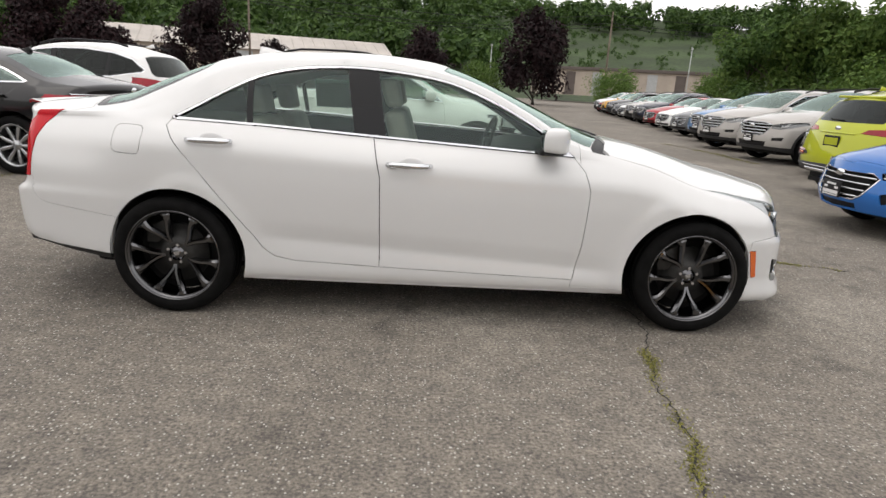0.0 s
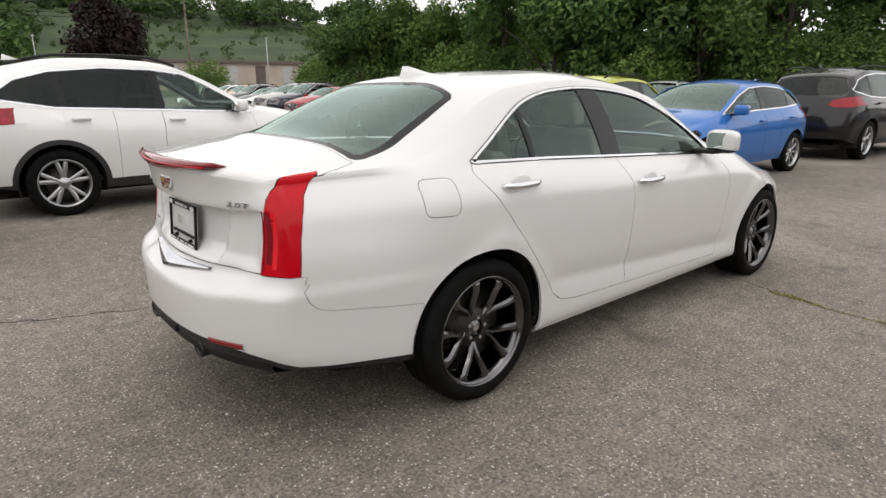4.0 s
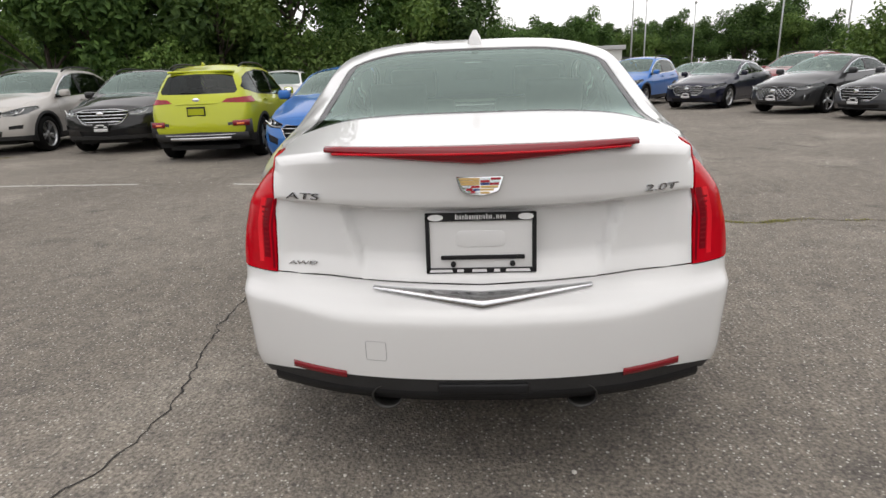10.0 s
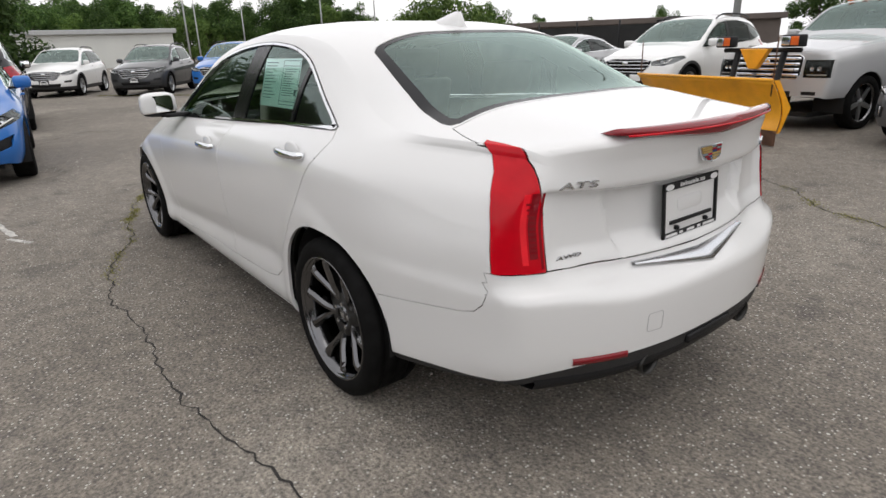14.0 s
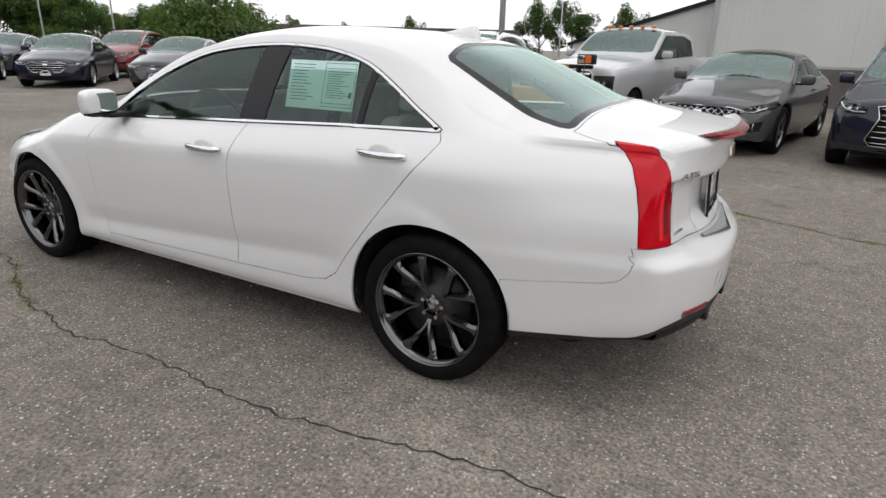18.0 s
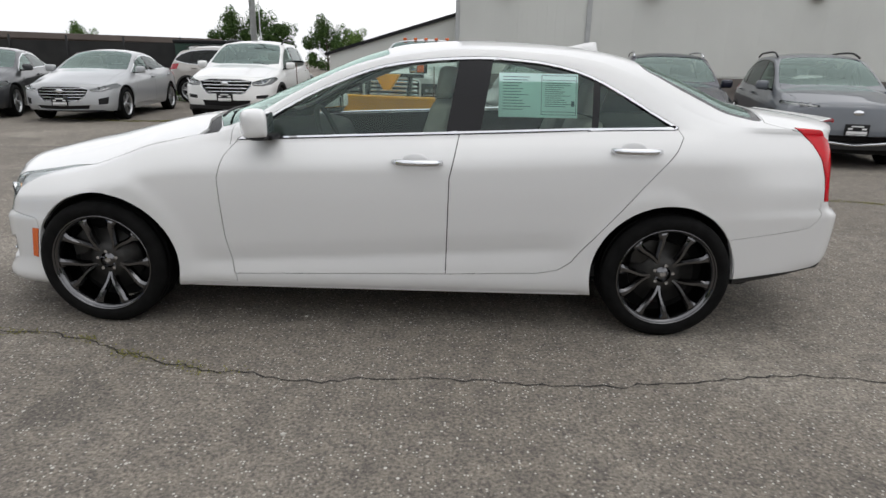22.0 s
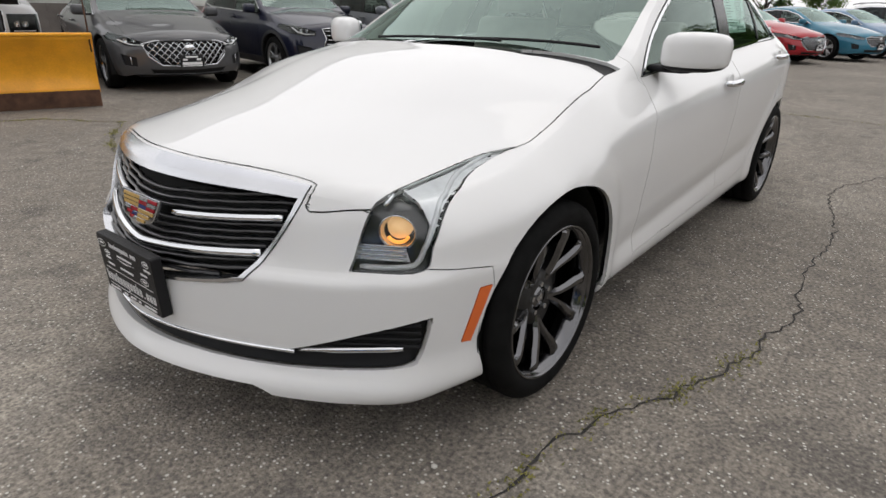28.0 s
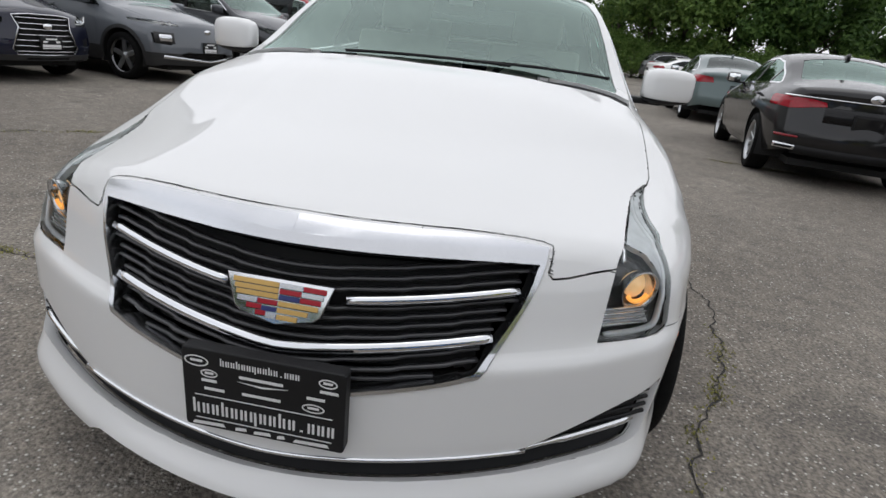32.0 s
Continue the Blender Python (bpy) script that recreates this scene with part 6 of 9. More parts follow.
def tree(name, seed, height, spread, trunk_h, leaf=0.16, count=5200, material=None, label="", thin=False, clump=1.0):
    rnd = random.Random(seed)
    t = thing(name, label, "tree", "trees round the lot")
    bm = bmesh.new()
    lean = [(rnd.uniform(-0.2, 0.2), rnd.uniform(-0.2, 0.2)) for _ in range(5)]
    pts = [(lean[i][0] * i * 0.3, lean[i][1] * i * 0.3, height * 0.8 * i / 4) for i in range(5)]
    r0 = 0.018 * height + 0.05
    tube(bm, pts, [r0, r0 * 0.8, r0 * 0.6, r0 * 0.4, r0 * 0.15], 8)
    centres = []
    for i in range(16 if not thin else 9):
        a = rnd.uniform(0, 6.28)
        z = trunk_h + (height - trunk_h) * rnd.random() ** 0.85
        f = (z - trunk_h) / max(0.1, height - trunk_h)
        rr = spread * math.sqrt(max(0.05, 1 - (1.7 * f - 0.7) ** 2)) * rnd.uniform(0.45, 0.95)
        end = Vector((rr * math.cos(a), rr * math.sin(a), z))
        start = Vector((0, 0, max(trunk_h * 0.6, z - rr * 0.9)))
        tube(bm, [start, (start + end) / 2 + Vector((0, 0, 0.1 * rr)), end], [r0 * 0.35, r0 * 0.2, r0 * 0.07], 5)
        for _ in range(3):
            centres.append((*(end + Vector((rnd.gauss(0, 0.3), rnd.gauss(0, 0.3), rnd.gauss(0, 0.2))) * spread * 0.5), spread * rnd.uniform(0.16, 0.36) * clump))
    centres.append((0, 0, height * 0.9, spread * 0.35))
    part("trunk", bm, M_BARK, t, "dark bark trunk with limbs")
    vs, fs = crown_mesh(None, centres, count, leaf, seed)
    me = bpy.data.meshes.new("crown")
    me.from_pydata([tuple(v) for v in vs], [], fs)
    me.materials.append(material or M_LEAF)
    c = new("crown", me)
    c.parent = t
    tagged(c, "dense uneven crown of leaves")
    return t


TREES = [tree("broadleaf_tree", 11, 9.5, 4.2, 1.0, 0.20, 9500, M_LEAF, "tall dark green broadleaf tree"), tree("broadleaf_tree", 12, 8.0, 3.6, 0.6, 0.18, 9000, M_LEAF, "dark green broadleaf tree"),
         tree("broadleaf_tree", 13, 6.5, 3.2, 0.3, 0.17, 7000, M_LEAF_LIGHT, "light green bushy tree"), tree("maple_tree", 14, 8.2, 3.0, 0.5, 0.24, 9000, M_LEAF_RED, "dark red maple tree", clump=1.7),
         tree("shrub", 15, 3.2, 2.4, 0.1, 0.12, 5200, M_LEAF_LIGHT, "light green rounded shrub", clump=1.5), tree("tall_tree", 16, 13.0, 3.4, 6.5, 0.22, 4500, M_LEAF, "tall tree with a bare trunk")]
SET_DOWN = set()


def plant(kind, x, y, size=1.0, turn=0.0, z=0.0):
    src = TREES[kind]
    m = pose(x, y, z, 0, 0, turn)
    if kind in SET_DOWN:
        ob = copy_thing(src, m)
    else:
        SET_DOWN.add(kind)
        ob = src
        ob.matrix_basis = m
    ob.scale = (size, size, size)
    return ob


def polar(az, d):
    return d * math.cos(radians(az)), d * math.sin(radians(az))


rnd = random.Random(21)
for az, d, kind, size in ((2, 33, 1, 0.85), (6, 31, 2, 1.0), (9, 33, 0, 1.0), (14, 30, 1, 0.62), (18, 31, 0, 1.1), (22, 32, 1, 0.62), (25, 29, 2, 1.0), (28, 32, 0, 1.15), (32, 33, 0, 1.1), (36, 31, 1, 1.1), (39, 33, 0, 1.0),
                          (44, 38, 5, 1.0), (45.5, 39, 5, 1.05), (43, 40, 2, 0.95), (47, 42, 2, 1.0), (50, 42, 2, 1.05), (54, 44, 2, 1.15), (57, 45, 1, 1.0), (60, 46, 2, 0.9), (62, 52, 4, 1.0), (3, 37, 5, 0.8), (20, 36, 5, 0.9), (24, 38, 5, 0.85), (11, 27, 4, 0.9), (16, 27, 4, 1.0), (30, 28, 4, 0.9), (48, 36, 4, 1.1)):
    plant(kind, *polar(az, d), size, rnd.uniform(0, 360))
for az, d, kind, size in ((79.5, 62, 3, 1.05), (90, 66, 3, 0.85), (111, 60, 3, 0.95), (119, 58, 3, 0.8), (123, 60, 3, 0.9), (104.5, 62, 3, 0.55), (98.5, 64, 3, 0.42), (96, 64, 3, 0.42), (85, 64, 4, 1.1), (127, 62, 0, 0.8), (72, 68, 4, 1.1), (58, 60, 2, 1.0), (133, 66, 0, 0.8), (139, 60, 1, 0.8), (146, 70, 1, 0.7)):
    plant(kind, *polar(az, d), size, rnd.uniform(0, 360))
for i in range(44):
    az = -4 - 0.9 * i + rnd.uniform(-0.5, 0.5)
    plant(rnd.choice((0, 1, 1, 2)), *polar(az, 95 + rnd.uniform(-8, 12)), rnd.uniform(0.75, 1.15) * (1.0 if az > -30 else 0.75), rnd.uniform(0, 360))
for az, d, kind, size in ((-36.2, 26.8, 4, 0.74), (-40.5, 26.9, 4, 0.98), (-47, 120, 1, 0.7), (-52, 120, 1, 0.6), (-58, 110, 1, 0.7), (-70, 90, 1, 0.9), (-73, 88, 0, 0.8), (-78, 85, 1, 0.8), (-80, 86, 2, 0.8), (-63, 115, 2, 0.5), (-66, 110, 2, 0.5)):
    plant(kind, *polar(az, d), size, rnd.uniform(0, 360))
for az, d, kind, size in ((-154, 46, 1, 0.85), (-157, 48, 0, 0.8), (-161, 47, 1, 0.85), (-165, 50, 0, 0.8), (-169, 52, 1, 0.8), (-173, 62, 2, 0.6), (-178, 75, 2, 0.6), (177, 50, 1, 0.9), (173, 44, 0, 0.9), (170, 40, 2, 0.95), (167, 40, 2, 1.05), (163.5, 42, 0, 1.0), (160, 42, 1, 1.0), (157, 44, 0, 0.95), (154, 46, 1, 0.9), (151.5, 60, 4, 1.3), (149, 60, 4, 1.2), (144, 58, 0, 0.9), (140, 55, 1, 0.9)):
    plant(kind, *polar(az, d), size, rnd.uniform(0, 360))
for i in range(26):
    plant(4, *polar(176 - 1.3 * i, 38 + rnd.uniform(0, 4)), rnd.uniform(0.5, 0.8), rnd.uniform(0, 360))


# ---- wooded hills ----
def hills():
    def rise(az):
        return curve([(-12, 14), (-4, 16), (8, 16), (22, 19), (35, 25), (52, 33), (66, 38), (80, 41), (95, 44), (110, 38), (128, 30), (145, 18), (160, 8)])(az)
    bm = bmesh.new()
    rows = []
    for i in range(87):
        az = -12 + 2 * i
        row = []
        for d, f in ((120, 0.0), (160, 0.10), (200, 0.25), (240, 0.45), (290, 0.75), (340, 1.0), (420, 0.9)):
            h = rise(az) * f * (1 + 0.12 * noise.noise((az * 0.07, d * 0.01, 2)))
            x, y = polar(az, d)
            row.append(bm.verts.new((x, y, h - 0.3)))
        rows.append(row)
    for a, b in zip(rows, rows[1:]):
        for k in range(6):
            bm.faces.new((a[k], a[k + 1], b[k + 1], b[k]))
    tagged(part("hill", bm, M_GRASS), "grassy hill rising behind the lot", "hill", kind="structure")
    rnd = random.Random(77)
    vs, fs = [], []
    for i in range(2500):
        az, f = rnd.uniform(-12, 156), rnd.random() ** 0.6
        brush = 59 < az < 83 and f < 0.72
        if brush and rnd.random() < 0.35:
            continue
        if az < 58 and f < 0.3:
            continue
        d = 150 + 190 * f
        g = curve([(120, 0.0), (160, 0.10), (200, 0.25), (240, 0.45), (290, 0.75), (340, 1.0), (420, 0.9)])(d) * rise(az)
        x, y = polar(az, d)
        s = rnd.uniform(0.8, 1.7) if brush else rnd.uniform(3.0, 5.5)
        cs = [(x + rnd.gauss(0, 1.2), y + rnd.gauss(0, 1.2), g + s * rnd.uniform(0.5, 1.5), s * rnd.uniform(0.5, 0.8)) for _ in range(4)]
        v, q = crown_mesh(None, cs, 110, 0.26 * s, i)
        k = len(vs)
        vs += v
        fs += [tuple(a + k for a in w) for w in q]
    me = bpy.data.meshes.new("hill_woods")
    me.from_pydata([tuple(v) for v in vs], [], fs)
    me.materials.append(M_LEAF)
    tagged(new("hill_woods", me), "dense dark woods covering the hill", "woods", kind="stuff")


hills()


# ---- buildings ----
def grey_hall():
    hall = thing("metal_hall", "tall grey metal-clad hall with a brown block base", "building")
    y0, x0, x1, top = -16.5, -25.9, -0.3, 8.0
    bm = bmesh.new()
    box(bm, x0, x1, y0 - 18, y0 - 0.05, 0, top)
    part("wall", bm, M_PANEL, hall, smooth=False)
    x = x0
    while x < x1 - 0.1:
        ribbed = x > -4.6
        w = min(0.15 if ribbed else 1.0, x1 - x)
        bm = boxed(x + 0.001, x + w - 0.001, y0 - 0.055, y0 - (0.022 if ribbed and int(x / 0.15) % 2 else 0.030), 1.05, top)
        part("siding_panel", bm, M_PANEL, hall, smooth=False)
        x += w
    part("base_course", boxed(x0 - 0.02, x1 + 0.02, y0 - 0.05, y0 + 0.03, 0, 1.0, bevel=0.01), M_BLOCK, hall, "brown block base", smooth=False)
    for r in range(5):
        for i in range(64):
            x = x0 + 0.4 * i + (0.2 if r % 2 else 0)
            if x + 0.39 < x1:
                part("block", boxed(x, x + 0.392, y0 + 0.028, y0 + 0.038, 0.2 * r + 0.004, 0.2 * r + 0.196), M_BLOCK, hall, smooth=False) if x > -12 else None
    part("corner_trim", boxed(-4.55, -4.40, y0 - 0.03, y0 + 0.03, 1.0, top, bevel=0.01), M_POLE, hall, smooth=False)
    part("corner_trim", boxed(x1 - 0.1, x1 + 0.03, y0 - 0.06, y0 + 0.02, 0, top, bevel=0.01), M_POLE, hall, smooth=False)
    part("roof_edge", boxed(x0 - 0.1, x1 + 0.1, y0 - 18.1, y0 + 0.1, top, top + 0.25, bevel=0.03), M_POLE, hall, smooth=False)
    wing = prism([(-0.3, 0), (3.9, 0), (3.9, 1.5), (-0.3, 2.75)], "y", y0 - 12, y0 - 0.6)
    part("side_wing", wing, M_PANEL, hall, "lower wing with a sloping roof", smooth=False)
    part("wing_roof", prism([(-0.3, 2.75), (4.05, 1.45), (4.05, 1.55), (-0.3, 2.87)], "y", y0 - 12.1, y0 - 0.5), M_BLACK, hall, "dark sloping roof edge", smooth=False)
    part("wing_base", boxed(-0.3, 3.92, y0 - 0.62, y0 - 0.56, 0, 0.6), M_BLOCK, hall, smooth=False)
    for x in (-1.9, -6.4, -11.5, -17.5):
        lamp = new("wall_lamp")
        lamp.parent = hall
        lamp.location = (x, y0, 3.45)
        part("lamp_head", prism(rounded([(-0.22, -0.03), (0.22, -0.03), (0.16, 0.05), (-0.16, 0.05)], 0.02), "y", 0.0, 0.42, 0.01), M_POLE, lamp, "flat white wall light", smooth=False)
        part("lamp_arm", boxed(-0.05, 0.05, -0.03, 0.1, -0.05, 0.12), M_POLE, lamp, smooth=False)


grey_hall()


def simple_building(name, label, az0, az1, d, h, wall, roof_mat, bays, pitched=False, base=0.0):
    """A long low building seen from the lot: walls, roof, bays."""
    b = thing(name, label, "building")
    a, c = Vector((*polar(az0, d), 0)), Vector((*polar(az1, d), 0))
    L, mid = (c - a).length, (a + c) / 2
    b.matrix_basis = Matrix.Translation((mid.x, mid.y, base)) @ pose(0, 0, 0, 0, 0, math.degrees(math.atan2(c.y - a.y, c.x - a.x)))
    far = -14 if (Matrix.Rotation(math.atan2(c.y - a.y, c.x - a.x), 3, "Z") @ Vector((0, -1, 0))).dot(mid) > 0 else 14
    y0, y1 = min(0, far), max(0, far)
    part("wall", boxed(-L / 2, L / 2, y0, y1, 0, h), wall, b, smooth=False)
    s = 1 if far < 0 else -1
    if pitched:
        part("roof", prism([(y0 - 0.5, h), (y1 + 0.5, h), ((y0 + y1) / 2, h + 2.6)], "x", -L / 2 - 0.4, L / 2 + 0.4), roof_mat, b, "pale ribbed metal roof", smooth=False)
        for i in range(int(L / 1.6)):
            x = -L / 2 + 1.6 * i
            part("roof_rib", tube(bmesh.new(), [(x, (y1 + 0.5) if s > 0 else (y0 - 0.5), h + 0.02), (x, (y0 + y1) / 2, h + 2.64)], 0.05, 4), roof_mat, b, smooth=False)
    else:
        part("roof", boxed(-L / 2 - 0.4, L / 2 + 0.4, y0 - 0.5, y1 + 0.5, h, h + 0.5, bevel=0.05), roof_mat, b, "flat dark roof edge", smooth=False)
    for i in range(bays):
        x = -L / 2 + L * (i + 0.5) / bays
        w = L / bays * 0.18
        part("bay", boxed(x - w, x + w, s * 0.0 - 0.03, s * 0.0 + 0.03 + s * 0.05, 0.1, h - 0.3), M_BROWN if i % 2 else M_POLE, b, "brown door bay", smooth=False)
    return b


simple_building("warehouse", "low beige warehouse with brown door bays", 63, 80, 105, 4.2, M_BEIGE, M_BROWN, 7, base=1.2)
simple_building("workshop", "long workshop with a pale metal roof", 93.5, 121, 92, 4.0, M_BEIGE, M_ROOF, 5, pitched=True, base=1.0)
simple_building("store_building", "long brown flat-roofed building", -41, -68, 62, 2.6, M_BROWN, M_BROWN, 0)
simple_building("shed", "grey shed with a pale flat roof", -2.5, -14, 78, 3.7, M_PANEL, M_POLE, 0)
house = simple_building("small_house", "small yellow house behind the trees", 153.5, 149, 78, 3.4, mat("yellow_stucco", (0.55, 0.47, 0.28), 0.9, spread=0.1), M_ROOF, 3, pitched=True, base=0.6)
part("chimney", boxed(-1.0, -0.2, -1, 0.0, 3, 6.6), M_BEIGE, house, smooth=False)


# ---- fence, sign, poles ----
def pole(x, y, h, r, material, name, label, arms=0, turn=0.0, lamps=True):
    p = thing(name, label, "pole")
    p.matrix_basis = pose(x, y, 0, 0, 0, turn)
    part("shaft", tube(bmesh.new(), [(0, 0, 0), (0, 0, h * 0.5), (0, 0, h)], [r, r * 0.85, r * 0.65], 10), material, p)
    part("foot", lathe(bmesh.new(), [(0.001, 0.0), (r * 2.2, 0.0), (r * 2.2, 0.35), (r * 1.2, 0.40)], 14, "z"), M_POLE, p, "concrete foot")
    for i in range(arms):
        z = h - 0.3 - 0.9 * i * (0 if lamps else 1)
        a = math.pi * i
        if lamps:
            part("lamp_arm", tube(bmesh.new(), [(0, 0, z), (0.7 * math.cos(a), 0.7 * math.sin(a), z + 0.05)], 0.04, 6), material, p)
            part("lamp_head", boxed(0.6 * math.cos(a) - 0.3, 0.6 * math.cos(a) + 0.3, -0.16, 0.16, z, z + 0.14, bevel=0.03), M_POLE, p, "flat lamp head")
        else:
            part("crossarm", boxed(-1.1, 1.1, -0.06, 0.06, z - 0.06, z + 0.06), material, p, smooth=False)
    return p


pole(6.23, -16.6, 9.5, 0.11, M_POLE, "lamp_post", "tall pale grey lamp post", 2)
for az, d, h, kind in ((73, 74, 11, 0), (106.7, 70, 11, 0), (66, 96, 9, 1), (61, 100, 8, 1), (84, 98, 8.5, 1), (-15, 60, 11, 2), (-16, 72, 9, 2), (-32, 58, 9, 2), (-36.5, 70, 8, 2), (-72, 80, 9, 2), (-27, 66, 10, 2), (-20, 80, 9, 2)):
    x, y = polar(az, d)
    if kind == 0:
        pole(x, y, h, 0.15, M_WOODPOLE, "utility_pole", "wooden utility pole with wires", 2, az, lamps=False)
    else:
        pole(x, y, h, 0.09, M_POLE, "lamp_post", "slender grey lamp post", 2, az)
wires = thing("power_lines", "thin power lines between poles", "wires")
for dz in (10.6, 9.7, 9.3):
    for (a0, d0), (a1, d1) in (((73, 74), (106.7, 70)), ((106.7, 70), (150, 75)), ((73, 74), (40, 85))):
        p, q = Vector((*polar(a0, d0), dz)), Vector((*polar(a1, d1), dz))
        part("wire", tube(bmesh.new(), [p.lerp(q, s) - Vector((0, 0, 5 * s * (1 - s))) for s in np.linspace(0, 1, 9)], 0.03, 4), M_BLACK, wires)
fence = thing("screened_fence", "black cloth screen on a wire fence", "fence")
f0, f1 = Vector((9.1, -17.6, 0)), Vector((20.5, -17.0, 0))
for i in range(7):
    p = f0.lerp(f1, i / 6)
    part("post", tube(bmesh.new(), [(p.x, p.y, 0), (p.x, p.y, 1.95)], 0.035, 8), M_BLACK, fence)
    if i < 6:
        q = f0.lerp(f1, (i + 1) / 6)
        bm = bmesh.new()
        prev = None
        for s in np.linspace(0, 1, 13):
            c = p.lerp(q, s)
            row = [bm.verts.new((c.x, c.y + 0.04 * math.sin(9 * s + i) * (1 - abs(2 * k / 4 - 1)), 0.05 + 0.43 * k)) for k in range(5)]
            if prev:
                for k in range(4):
                    bm.faces.new((prev[k], prev[k + 1], row[k + 1], row[k]))
            prev = row
        part("cloth_panel", bm, M_FENCE, fence)
sign = thing("roll_off_container", "dark green container with a white lettered strip", "container")
sign.matrix_basis = pose(7.95, -17.5, 0, 0, 0, 3)
part("body", boxed(-1.02, 1.02, -0.7, 0.7, 0.1, 1.76, bevel=0.04), M_SIGNGREEN, sign, smooth=False)
part("top_rail", boxed(-1.06, 1.06, -0.74, 0.74, 1.75, 1.86, bevel=0.03), M_BLACK, sign, smooth=False)
part("strip", boxed(-0.85, 0.55, 0.70, 0.712, 1.42, 1.66), M_WHITE, sign, "white strip", smooth=False)
for i in range(6):
    part("letter_bar", boxed(-0.78 + 0.2 * i, -0.64 + 0.2 * i, 0.711, 0.716, 1.47, 1.61), M_SIGNGREEN, sign, smooth=False)
bm = bmesh.new()
rnd = random.Random(8)
for i in range(5200):
    x, y = rnd.uniform(4.8, 14.5), -16.1 + rnd.gauss(0, 0.35)
    h, a = rnd.uniform(0.08, 0.38), rnd.uniform(0, 6.28)
    v = [bm.verts.new(q) for q in ((x - 0.008, y, 0), (x + 0.008, y, 0), (x + 0.12 * math.cos(a), y + 0.12 * math.sin(a), h))]
    bm.faces.new(v)
tagged(part("weeds", bm, M_LEAF_LIGHT, smooth=False), "weeds and long grass along the fence", "weeds", kind="stuff")
tagged(part("kerb", boxed(4.6, 16.0, -15.75, -15.55, 0.0, 0.13, bevel=0.02), M_POLE, smooth=False), "low concrete kerb", "kerb", kind="structure")


# ---- the other cars of the lot: a few body kinds, each copied in its own colour ----
WHEEL_LIGHT = dict(n=5, fork=(-0.2, 0.2), w0=0.016, w1=0.018, belly=0.004, dish=0.02, rim=M_SILVER, spoke=M_SILVER, tread=False)
WHEEL_LIGHT["in"] = 0.6
WHEEL_DARK = dict(WHEEL_LIGHT, n=5, fork=(0.0,), w0=0.03, w1=0.03, rim=M_RIM, spoke=M_SILVER)
WHEEL_MANY = dict(WHEEL_LIGHT, n=9, fork=(0.0,), w0=0.012, w1=0.02)


def largest_piece(faces):
    """The largest joined patch of the faces, and the rest."""
    left, best = set(faces), []
    while left:
        seed = left.pop()
        patch, todo = [seed], [seed]
        while todo:
            for e in todo.pop().edges:
                for f in e.link_faces:
                    if f in left:
                        left.remove(f)
                        patch.append(f)
                        todo.append(f)
        if len(patch) > len(best):
            best = patch
    chosen = set(best)
    return [f for f in faces if f in chosen], [f for f in faces if f not in chosen]


